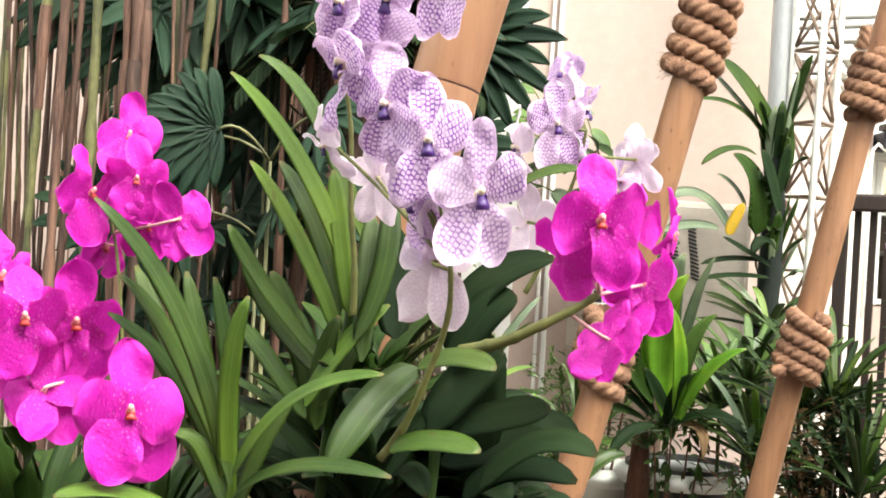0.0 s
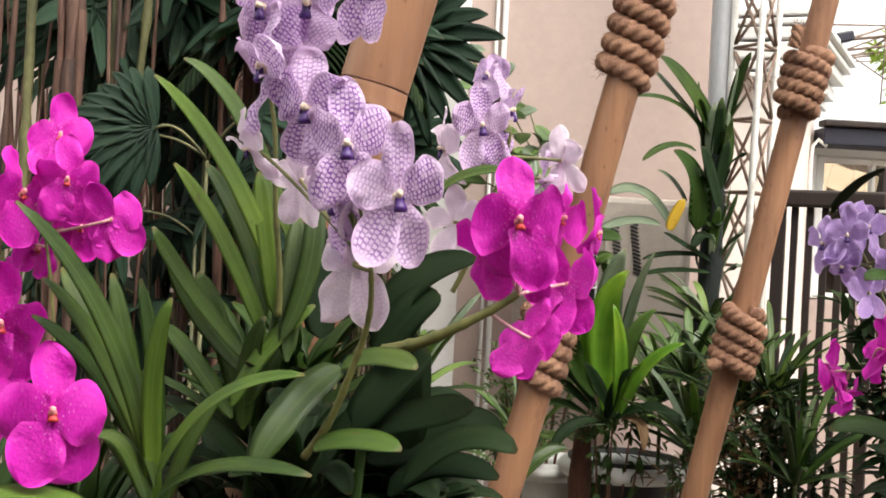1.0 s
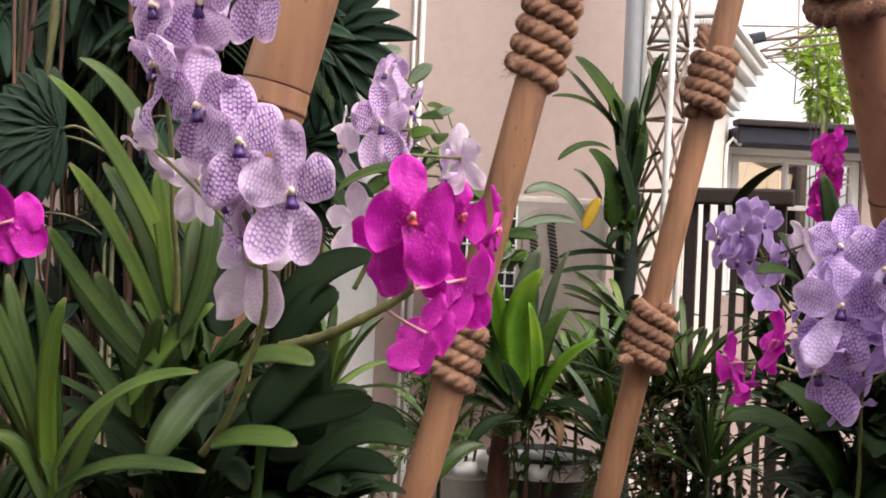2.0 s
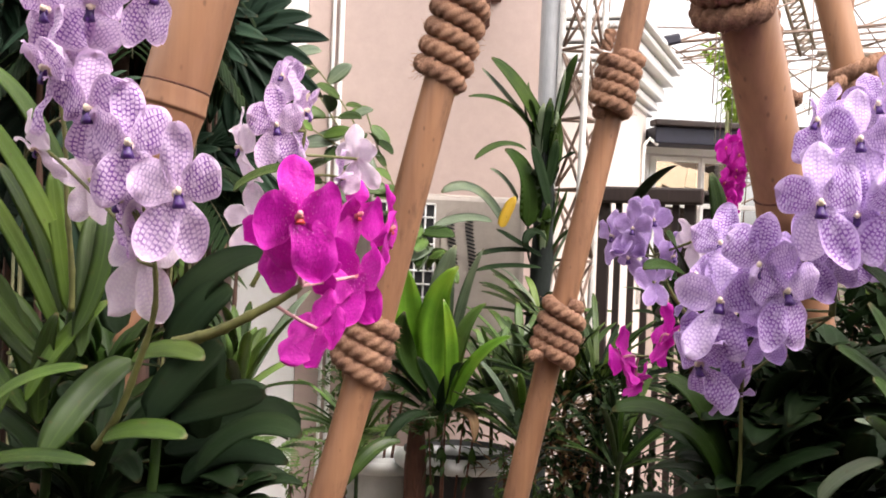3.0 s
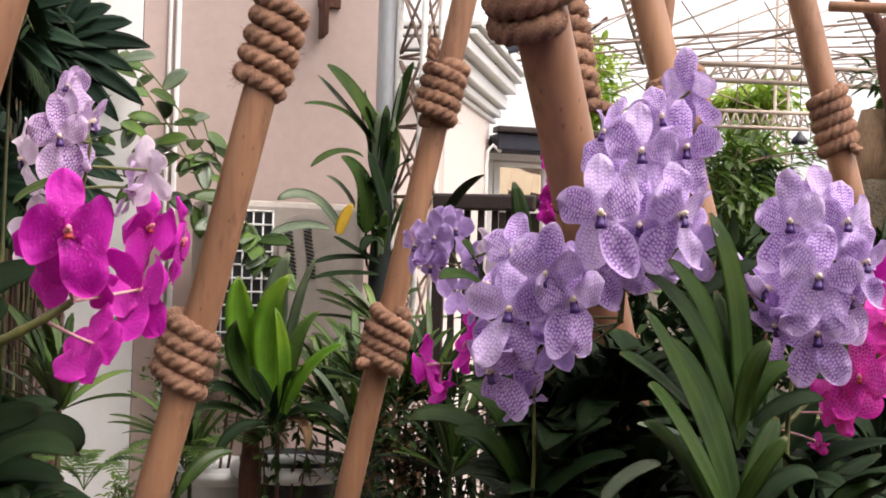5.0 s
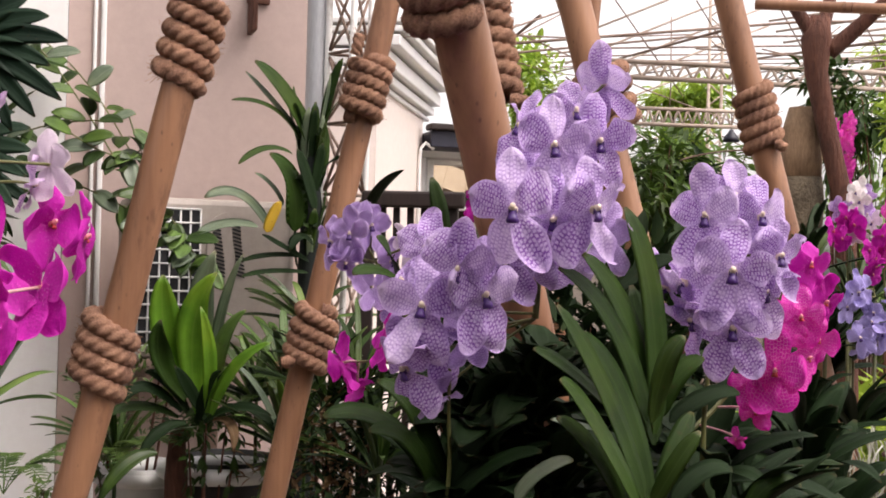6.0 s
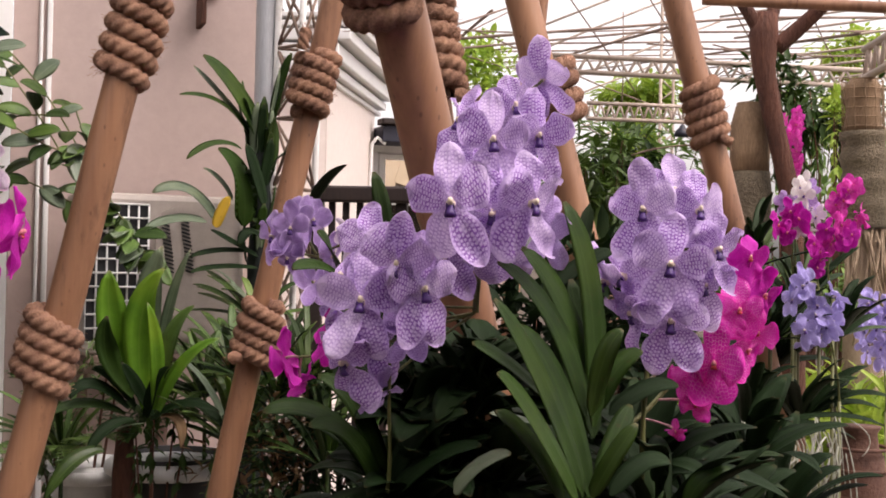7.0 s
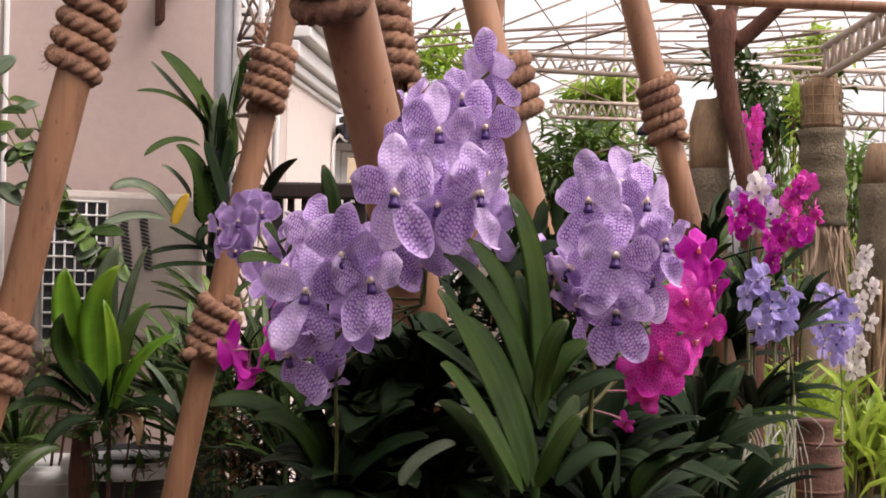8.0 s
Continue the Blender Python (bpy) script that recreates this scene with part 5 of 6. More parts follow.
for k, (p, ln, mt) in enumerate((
    ((-0.334, 1.500, 1.108), 0.30, LEAF_DIMMED), ((-0.072, 1.400, 1.192), 0.24, LEAF_SHADE), ((0.051, 1.500, 1.157), 0.15, LEAF_DARK_SHADE), ((-0.430, 1.400, 1.127), 0.28, LEAF_DIMMED), ((-0.159, 1.568, 1.121), 0.20, LEAF_DARK_SHADE),
    ((0.902, 1.581, 1.117), 0.30, LEAF_DARK_SHADE), ((0.826, 1.712, 1.092), 0.30, LEAF_DARK_SHADE), ((1.145, 1.501, 1.123), 0.30, LEAF_DARK_SHADE), ((1.354, 1.718, 1.044), 0.30, LEAF_DARK_SHADE), ((1.731, 2.111, 0.937), 0.38, LEAF_DARK_SHADE), ((1.268, 1.858, 1.019), 0.42, LEAF_DARK_SHADE),
    ((2.374, 2.936, 1.075), 0.34, LEAF_DARK_SHADE), ((2.130, 2.814, 1.065), 0.40, LEAF_DARK_SHADE), ((2.439, 3.124, 1.219), 0.30, LEAF_DARK_SHADE), ((1.307, 2.271, 0.997), 0.5, LEAF_DARK_SHADE), ((1.716, 2.437, 0.945), 0.40, LEAF_DARK_SHADE),
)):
    strap_bush("tuft of strap leaves between the orchids, green darkened for shade", p, 30 if k < 5 else 18, ln * (1 if k < 5 else 0.85), 0.030 if k < 5 else 0.042, mt, 40 + k, droop=0.75)
strap_bush("vanda plant with arching leaves hiding the bamboo's foot", (-0.117, 1.520, 1.251), 22, 0.20, 0.026, LEAF_DIMMED, 301, name="vanda_plant", group="leafy vandas", droop=0.4)
strap_bush("vanda plant with arching leaves hiding the bamboo's foot", (-0.073, 1.500, 1.324), 18, 0.16, 0.028, LEAF_DIMMED, 302, name="vanda_plant", group="leafy vandas", droop=0.4)
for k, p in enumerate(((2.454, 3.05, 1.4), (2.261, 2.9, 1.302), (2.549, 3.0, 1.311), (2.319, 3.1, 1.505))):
    strap_bush("vanda plant with arching leaves under the far sprays", p, 26, 0.24, 0.030, LEAF_SHADE, 330 + k, mats=(LEAF_SHADE, LEAF_SHADE, LEAF_DARK_SHADE, LEAF), name="vanda_plant", group="leafy vandas", droop=0.45)


# ---- cane thicket and palms ----
def cane(foot, top, r, material, seed, group="cane thicket"):
    rng = random.Random(seed)
    ob = thing("cane", "thin jointed brown cane with loose sheaths" if material is CANE_BROWN else "thin jointed green cane", "cane", group)
    a, b = Vector(foot), Vector(top)
    n = 64
    bend = Vector((rng.uniform(-1, 1), rng.uniform(-1, 1), 0)) * 0.03
    pts = [a.lerp(b, i / (n - 1)) + bend * math.sin(3 * i / n + seed) for i in range(n)]
    step = rng.choice((5, 6, 7))
    rad = [r * (1.35 if i % step == 0 else 0.9 if i % step == 1 else 1.0) * rng.uniform(0.94, 1.06) for i in range(n)]
    put_part("stalk", tube("stalk", pts, rad, material, 9), ob)
    for k in range(rng.randint(1, 4)):
        i = rng.randint(8, n - 8)
        put_part("sheath", tube("sheath", pts[i:i + 5], [r * 1.3, r * 1.35, r * 1.5, r * 1.8, r * 1.5], CANE_BROWN, 8, caps=False), ob, "loose brown leaf sheath")
    return ob


rng = random.Random(5)
for k in range(130):
    x = rng.uniform(-1.35, 0.02)
    y = rng.uniform(2.4, 3.9)
    lean = rng.gauss(0, 0.13)
    cane((x, y, 0), (x + lean, y + rng.uniform(-0.1, 0.1), 3.4), rng.choice((0.0025, 0.003, 0.0035, 0.004, 0.005, 0.006, 0.008)), CANE_BROWN if rng.random() < 0.72 else CANE_GREEN, k)
for x, r, m in ((40, 0.009, CANE_BROWN), (75, 0.006, CANE_BROWN), (105, 0.009, CANE_GREEN), (152, 0.008, CANE_BROWN), (166, 0.010, CANE_BROWN), (182, 0.007, CANE_BROWN), (200, 0.008, CANE_BROWN), (8, 0.007, CANE_GREEN)):
    f = (x / 784 - 1) * 0.3492 * 2.3
    cane((f + 0.02, 2.3, 0), (f + 0.05 + 0.02 * math.sin(x), 2.32, 3.0), r, m, 200 + x)


def fan_palm(label, crown, stalks, size, seed, material=LEAF_PALM, ways=None):
    """A palm with fan leaves: folded fingers spread from the end of each leaf stalk."""
    rng = random.Random(seed)
    ob = thing("fan_palm", label, "palm", "fan palms")
    c = Vector(crown)
    put_part("trunk", tube("trunk", [(c.x, c.y, 0), (c.x + 0.01, c.y, c.z * 0.5), tuple(c)], [0.007, 0.006, 0.003], CANE_GREEN, 9), ob)
    for i in range(stalks):
        az = rng.uniform(0, 2 * math.pi) if not ways else radians(ways[i % len(ways)])
        out = Vector((math.cos(az), math.sin(az), rng.uniform(0.1, 0.8))).normalized()
        hub = c + out * size * rng.uniform(0.6, 1.1)
        put_part("leaf_stalk", tube("leaf_stalk", bezier(c, c + out * size * 0.4 + Vector((0, 0, 0.05)), hub, 8), 0.003, CANE_GREEN, 6), ob)
        axis = (out * 0.9 + Vector((0, -0.1, -0.45))).normalized()
        s = axis.cross(Vector((rng.uniform(-0.4, 0.4), -1, rng.uniform(0.0, 0.6)))).normalized()
        fingers = rng.randint(9, 13)
        chunks = []
        for k in range(fingers):
            a = radians(-85 + 170 * k / (fingers - 1))
            d = (axis * math.cos(a) + s * math.sin(a)).normalized()
            ln = size * rng.uniform(0.75, 1.0) * (0.75 + 0.25 * math.cos(a))
            chunks.append(strap_data(hub, hub + d * ln * 0.6 + Vector((0, -0.01, 0.01)), hub + d * ln + Vector((0, 0, -0.12 * ln)), size * 0.17, keel=0.3, n=9, up=s.cross(axis), lance=True))
        v, f, uv = join_data(chunks)
        put_part("fan", mesh_of("fan", v, f, material, uv), ob, "dark green folded fan leaf")
    return ob


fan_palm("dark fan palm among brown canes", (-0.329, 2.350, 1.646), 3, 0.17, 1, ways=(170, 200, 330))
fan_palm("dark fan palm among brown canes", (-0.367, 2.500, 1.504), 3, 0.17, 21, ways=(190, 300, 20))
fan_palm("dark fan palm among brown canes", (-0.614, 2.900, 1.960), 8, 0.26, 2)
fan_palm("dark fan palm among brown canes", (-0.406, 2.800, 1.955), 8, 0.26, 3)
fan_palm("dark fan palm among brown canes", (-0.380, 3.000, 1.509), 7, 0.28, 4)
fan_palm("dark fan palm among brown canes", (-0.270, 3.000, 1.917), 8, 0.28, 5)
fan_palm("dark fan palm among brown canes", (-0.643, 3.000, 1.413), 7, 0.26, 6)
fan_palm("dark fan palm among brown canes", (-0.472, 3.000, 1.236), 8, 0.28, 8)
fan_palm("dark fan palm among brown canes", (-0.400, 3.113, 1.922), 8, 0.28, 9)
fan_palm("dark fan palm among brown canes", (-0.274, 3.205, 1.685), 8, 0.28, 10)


def feather_palm(label, crown, fronds, size, seed, material=LEAF_PALM, to=1.0):
    """A palm with arching feather fronds of narrow leaflets."""
    rng = random.Random(seed)
    ob = thing("feather_palm", label, "palm", "feather palms")
    c = Vector(crown)
    put_part("trunk", tube("trunk", [(c.x, c.y, 0), (c.x, c.y, c.z * 0.5), tuple(c)], 0.02, CANE_BROWN, 9), ob)
    for i in range(fronds):
        az = 2 * math.pi * (i + rng.uniform(-0.3, 0.3)) / fronds
        out = Vector((math.cos(az), math.sin(az), 0))
        rib = bezier(c, c + out * size * 0.5 + Vector((0, 0, size * rng.uniform(0.3, 0.7))), c + out * size * to + Vector((0, 0, -size * rng.uniform(0.0, 0.5))), 26)
        put_part("rib", tube("rib", rib, [0.004 * (1 - i / 30) for i in range(26)], CANE_GREEN, 6), ob)
        chunks = []
        for k in range(4, 25):
            t = (rib[min(k + 1, 25)] - rib[k - 1]).normalized()
            s = t.cross(Vector((0, 0, 1))).normalized()
            ln = size * 0.42 * math.sin(math.pi * (k - 2) / 25) ** 0.6
            for sg in (-1, 1):
                d = (s * sg + t * 0.7 + Vector((0, 0, -0.15))).normalized()
                chunks.append(strap_data(rib[k], rib[k] + d * ln * 0.6, rib[k] + d * ln + Vector((0, 0, -0.2 * ln)), size * 0.055, n=6, tip=0.6, keel=0.3, up=(0, -0.2, 1)))
        v, f, uv = join_data(chunks)
        put_part("frond", mesh_of("frond", v, f, material, uv), ob, "dark green feather frond")
    return ob


feather_palm("dark feather palm behind the thick bamboo pole", (-0.198, 2.691, 1.910), 9, 0.27, 1, LEAF_DARK_SHADE)
feather_palm("dark feather palm behind the thick bamboo pole", (-0.168, 2.890, 2.046), 9, 0.24, 2, LEAF_DARK_SHADE)
feather_palm("dark feather palm behind the thick bamboo pole", (-0.146, 2.889, 1.633), 9, 0.28, 3, LEAF_DARK_SHADE)


# ---- plants before the house wall ----
def leaf_bush(label, centre, size, count, leaf, material, seed, name="bush", slim=0.35, stems=9, category="bush", group="bushes", hang=0.0, ground_z=0.0, kind=""):
    """A shrub: stems from the ground and a crown of single leaves with gaps."""
    rng = random.Random(seed)
    ob = thing(name, label, category, group, kind)
    c, s = Vector(centre), Vector(size)
    tips = []
    for i in range(stems):
        tip = c + Vector((rng.gauss(0, 0.42) * s.x, rng.gauss(0, 0.42) * s.y, rng.uniform(-0.8, 0.9) * s.z))
        foot = Vector((c.x + (tip.x - c.x) * 0.25, c.y + (tip.y - c.y) * 0.25, ground_z))
        line = bezier(foot, Vector((foot.x, foot.y, tip.z * 0.6 + foot.z * 0.4)), tip, 10)
        put_part("branch", tube("branch", line, [min(0.008, 0.05 * max(s)) * (1 - 0.07 * k) for k in range(10)], BARK, 6), ob)
        tips.append(line)

    def place(i):
        line = tips[i % stems]
        q = line[-1].lerp(line[-3], rng.random()) if rng.random() < 0.35 else None
        if q is None:
            th, ph, r = rng.uniform(0, 2 * math.pi), math.acos(rng.uniform(-1, 1)), rng.random() ** 0.45
            hub = line[-1]
            q = hub + Vector((s.x * 0.55 * r * math.sin(ph) * math.cos(th), s.y * 0.55 * r * math.sin(ph) * math.sin(th), s.z * 0.5 * r * math.cos(ph)))
        d = (q - c) * 0.8 + Vector((rng.uniform(-1, 1), rng.uniform(-1, 1), rng.uniform(-0.7, 0.7) - hang)) * max(s)
        return q, d

    v, f, uv = blades(count, rng, place, leaf, slim)
    put_part("crown", mesh_of("crown", v, f, material, uv), ob)
    return ob


def pot(label, foot, r, h, body, rim, name="plant_pot"):
    ob = thing(name, label, "pot", at=foot)
    prof = [(0.72, 0.0), (0.80, 0.25), (0.90, 0.6), (0.98, 0.9), (1.0, 1.0)]
    v, f = [], []
    sides = 36
    outer = [(r * a, h * z) for a, z in prof] + [(r * 0.93, h), (r * 0.88, h * 0.85), (0.001, h * 0.84)]
    for a, z in outer:
        for k in range(sides):
            t = 2 * math.pi * k / sides
            v.append((a * math.cos(t), a * math.sin(t), z))
    for i in range(len(outer) - 1):
        for k in range(sides):
            j = (k + 1) % sides
            f.append((i * sides + k, i * sides + j, (i + 1) * sides + j, (i + 1) * sides + k))
    put_part("bowl", mesh_of("bowl", v, f, body), ob)
    ring = [(math.cos(2 * math.pi * k / 36) * r * 1.02, math.sin(2 * math.pi * k / 36) * r * 1.02, h * 0.96) for k in range(37)]
    put_part("rim", tube("rim", ring, r * 0.15, rim, 10, caps=False), ob)
    return ob


pr = Vector((0.753, 3.805, 0.886))
pot("large dark plant pot with a white rim", (pr.x, pr.y, 0), 0.17, pr.z + 0.02, BLACKPOT, WHITEPOT)
pr2 = Vector((0.533, 4.010, 0.827))
pot("white plastic plant pot", (pr2.x, pr2.y, 0), 0.14, pr2.z + 0.03, WHITEPOT, WHITEPOT)

potted = leafy("broad bright folded leaves of a potted plant", [
    ((0.650, 3.581, 1.071), (0.582, 3.541, 1.336), (0.681, 3.489, 1.471), 1.15, LEAF_BRIGHT), ((0.666, 3.496, 1.078), (0.668, 3.443, 1.247), (0.629, 3.419, 1.378), 0.55, LEAF_BRIGHT), ((0.674, 3.474, 1.076), (0.720, 3.411, 1.235), (0.818, 3.360, 1.285), 0.62, LEAF_BRIGHT),
    ((0.602, 3.590, 1.119), (0.525, 3.553, 1.301), (0.535, 3.519, 1.462), 1.25, LEAF_BRIGHT), ((0.608, 3.548, 1.107), (0.501, 3.518, 1.206), (0.529, 3.481, 1.338), 0.9, LEAF_DIMMED), ((0.668, 3.699, 1.108), (0.627, 3.654, 1.365), (0.690, 3.609, 1.533), 1.05, LEAF_GREY),
    ((0.684, 3.635, 1.115), (0.692, 3.579, 1.370), (0.759, 3.533, 1.526), 0.4, LEAF_GREY), ((0.692, 3.633, 1.115), (0.703, 3.578, 1.287), (0.772, 3.532, 1.366), 0.7, LEAF_TREE), ((0.597, 3.531, 1.076), (0.476, 3.503, 1.190), (0.437, 3.482, 1.112), 0.6, LEAF_DARK_SHADE),
    ((0.589, 3.532, 1.059), (0.463, 3.507, 1.125), (0.361, 3.498, 1.053), 0.5, LEAF_DIMMED), ((0.693, 3.511, 1.063), (0.777, 3.441, 1.137), (0.846, 3.398, 1.031), 0.5, LEAF_DARK_SHADE), ((0.659, 3.498, 1.048), (0.727, 3.431, 1.121), (0.827, 3.381, 1.081), 0.5, LEAF_DARK_SHADE),
    ((0.525, 3.434, 0.976), (0.443, 3.400, 0.981), (0.372, 3.385, 0.856), 0.6, LEAF), ((0.618, 3.567, 1.072), (0.544, 3.530, 1.173), (0.493, 3.510, 1.190), 0.7, LEAF_DARK_SHADE), ((0.640, 3.604, 1.051), (0.725, 3.533, 1.176), (0.751, 3.497, 1.212), 0.6, LEAF_DARK_SHADE),
    ((0.664, 3.537, 1.051), (0.607, 3.497, 1.129), (0.569, 3.474, 1.211), 0.7, LEAF_DARK_SHADE), ((0.645, 3.521, 1.053), (0.666, 3.464, 1.165), (0.692, 3.428, 1.201), 0.6, LEAF_DARK_SHADE), ((0.679, 3.473, 1.060), (0.741, 3.409, 1.076), (0.724, 3.382, 0.985), 0.4, LEAF_BROWN),
    ((0.609, 3.488, 1.049), (0.524, 3.454, 1.052), (0.478, 3.434, 0.960), 0.5, LEAF_DARK_SHADE),
], 0.080, LEAF, None, name="potted_plant", group="potted plants", lance=True, keel=0.5)
pt = Vector((0.600, 3.653, 1.028))
put_part("trunk", tube("trunk", [(pt.x, pt.y, z * pt.z) for z in (0, 0.3, 0.6, 0.85, 1.0)], [0.04, 0.034, 0.03, 0.034, 0.02], BARK, 12), potted)
leafy("epiphyte with long broad green leaves on the steel pipe", [
    ((1.083, 4.18, 1.898), (0.998, 4.15, 2.077), (0.867, 4.13, 2.174), 0.9), ((1.056, 4.18, 1.921), (0.948, 4.15, 2.036), (0.838, 4.14, 2.139), 0.34, LEAF_GREY),
    ((1.033, 4.16, 1.924), (0.944, 4.13, 2.061), (0.79, 4.1, 2.036), 0.34, LEAF_DIMMED), ((1.008, 4.16, 1.873), (0.908, 4.12, 1.917), (0.817, 4.09, 1.825), 0.34, LEAF_DIMMED),
    ((1.018, 4.14, 1.612), (1.035, 4.11, 1.791), (0.918, 4.09, 1.863), 0.92, LEAF_DIMMED), ((0.978, 4.14, 1.696), (0.943, 4.12, 1.769), (0.875, 4.11, 1.799), 0.3, LEAF_GREY),
    ((0.916, 4.09, 1.603), (0.929, 4.08, 1.651), (0.957, 4.07, 1.706), 0.42, LEAF_YELLOW), ((0.931, 4.14, 1.619), (0.831, 4.11, 1.782), (0.711, 4.1, 1.71), 0.62, LEAF_GREY),
    ((0.891, 4.12, 1.621), (0.784, 4.1, 1.647), (0.686, 4.09, 1.589), 0.5, LEAF_GREY), ((1.117, 4.2, 1.965), (1.131, 4.19, 2.11), (1.171, 4.15, 2.208), 0.36),
    ((1.109, 4.22, 1.801), (1.13, 4.22, 1.9), (1.108, 4.22, 2.005), 0.6), ((1.071, 4.14, 1.509), (0.982, 4.12, 1.554), (0.903, 4.1, 1.595), 0.35, LEAF_DARK_SHADE),
    ((1.061, 4.14, 1.524), (0.926, 4.12, 1.54), (0.836, 4.1, 1.504), 0.3, LEAF_DARK_SHADE), ((1.07, 4.14, 1.471), (0.927, 4.12, 1.484), (0.837, 4.1, 1.453), 0.28, LEAF_DARK_SHADE),
    ((1.079, 4.12, 1.566), (1.023, 4.1, 1.63), (0.994, 4.08, 1.545), 0.4, LEAF_DARK_SHADE), ((1.083, 4.12, 1.68), (1.048, 4.1, 1.791), (1.01, 4.09, 1.883), 0.5, LEAF_DARK_SHADE),
], 0.095, LEAF_DIMMED, ((1.066, 4.169, 1.325), (1.069, 4.166, 1.598), (1.078, 4.181, 1.913)), name="epiphyte", group="epiphytes")
trunk_e = thing("tree_stump", "dark fibrous stump carrying the epiphyte", "stump")
te = Vector((1.072, 4.185, 1.638))
put_part("trunk", tube("trunk", [(te.x + 0.01 * math.sin(5 * z), te.y, z) for z in (0, 0.6, 1.2, 1.4, 1.5, 1.6, 1.7, 1.8, 1.9, 1.99)], [0.06, 0.052, 0.046, 0.036, 0.040, 0.034, 0.039, 0.033, 0.036, 0.022], surface("dark_stem", (0.004, 0.006, 0.006), (0.016, 0.022, 0.018), 9, 50, (2, 2, 0.5), rough=1.0, bump=0.8), 18), trunk_e)
rng = random.Random(77)
for k in range(34):
    t, z = rng.uniform(2.6, 6.6), rng.uniform(1.40, 1.97)
    out = Vector((math.cos(t), math.sin(t), 0))
    q = te.xy.to_3d() + out * 0.030 + Vector((0, 0, z))
    strap(q, q + out * 0.02 + Vector((0, 0, 0.09)), q + out * rng.uniform(0.02, 0.07) + Vector((0.02 * math.sin(k), 0, rng.uniform(0.06, 0.20))), rng.uniform(0.022, 0.042), rng.choice((LEAF_DARK_SHADE, LEAF_SHADE, LEAF_DIMMED, LEAF_DIMMED, LEAF_GREY)), trunk_e, "leaf_base", n=8, up=(out.x, out.y, 0.3))
for k, (p, n, ln, w, m) in enumerate((
    ((0.930, 3.767, 1.150), 34, 0.27, 0.026, LEAF), ((0.840, 3.733, 1.080), 26, 0.24, 0.028, LEAF), ((1.018, 3.537, 1.087), 30, 0.36, 0.024, LEAF), ((1.093, 3.468, 1.129), 26, 0.34, 0.02, LEAF),
    ((0.899, 3.514, 0.957), 28, 0.32, 0.025, LEAF), ((1.104, 3.262, 0.933), 30, 0.36, 0.022, LEAF), ((1.050, 4.044, 1.300), 20, 0.26, 0.028, LEAF),
    ((0.077, 2.982, 1.145), 24, 0.30, 0.028, LEAF), ((0.426, 3.673, 0.935), 24, 0.30, 0.02, LEAF),
)):
    strap_bush("green tuft of long strap leaves before the wall", p, n, ln, w, m, 80 + k, mats=(LEAF, LEAF_DIMMED, LEAF_DIMMED, LEAF_DARK_SHADE) if k in (2, 3, 5) else (LEAF, LEAF_TREE, LEAF_DIMMED, LEAF, LEAF_TREE, LEAF_GREY, LEAF_DIMMED))
leaf_bush("small-leaved green bush in a pot", (0.673, 3.585, 1.054), (0.13, 0.08, 0.05), 320, 0.045, LEAF_DIMMED, 1, stems=5)
leaf_bush("small-leaved green bush in a pot", (0.869, 3.522, 0.890), (0.07, 0.08, 0.09), 220, 0.032, LEAF_TREE, 2, stems=5)
leaf_bush("dark leafy bush by the fence", (1.050, 3.377, 0.978), (0.18, 0.14, 0.22), 900, 0.05, LEAF_DARK_SHADE, 3, stems=8)
leaf_bush("small-leaved bush below the pink orchid", (0.225, 3.567, 0.869), (0.09, 0.08, 0.07), 160, 0.03, LEAF_TREE, 4, stems=5)
leaf_bush("small-leaved bush at the wall's foot", (0.485, 3.971, 1.028), (0.2, 0.12, 0.18), 1000, 0.032, LEAF, 5, stems=6)
leaf_bush("dry brown leaves among the green", (1.023, 3.537, 0.954), (0.2, 0.14, 0.22), 350, 0.06, LEAF_BROWN, 6, slim=0.2, stems=6)


def vine(label, lines, leaf, material, seed):
    rng = random.Random(seed)
    ob = thing("vine", label, "vine", "climbers")
    pts = []
    for a, c, b in lines:
        line = bezier(a, c, b, 30)
        pts += line
        put_part("shoot", tube("shoot", line, 0.003, STALK, 6), ob)
    for k, q in enumerate(pts[::3]):
        d = Vector((rng.uniform(-1, 1), rng.uniform(-0.9, 0.1), rng.uniform(-0.8, 0.4))).normalized() * leaf * rng.uniform(0.7, 1.2)
        strap(q, q + d * 0.5 + Vector((0, 0, 0.12 * leaf)), q + d, d.length * 0.52, (material, LEAF_TREE, LEAF_DIMMED, LEAF_GREY)[k % 4], ob, n=9, lance=True, up=(rng.uniform(-0.4, 0.4), -0.8, 0.6))
    return ob


vine("green climbing vine with broad leaves on the wall", [
    ((0.087, 4.608, 2.305), (0.248, 4.521, 2.221), (0.562, 4.404, 1.622)), ((0.135, 4.770, 2.322), (0.351, 4.647, 2.197), (0.531, 4.540, 1.813)), ((0.526, 4.488, 1.889), (0.469, 4.455, 1.805), (0.259, 4.417, 1.946)),
    ((0.190, 4.547, 1.798), (0.339, 4.498, 1.763), (0.600, 4.361, 1.611)), ((0.487, 4.552, 2.013), (0.567, 4.476, 1.752), (0.680, 4.388, 1.575)), ((0.038, 4.596, 1.892), (0.221, 4.534, 1.995), (0.464, 4.454, 1.981)),
], 0.105, LEAF, 4)


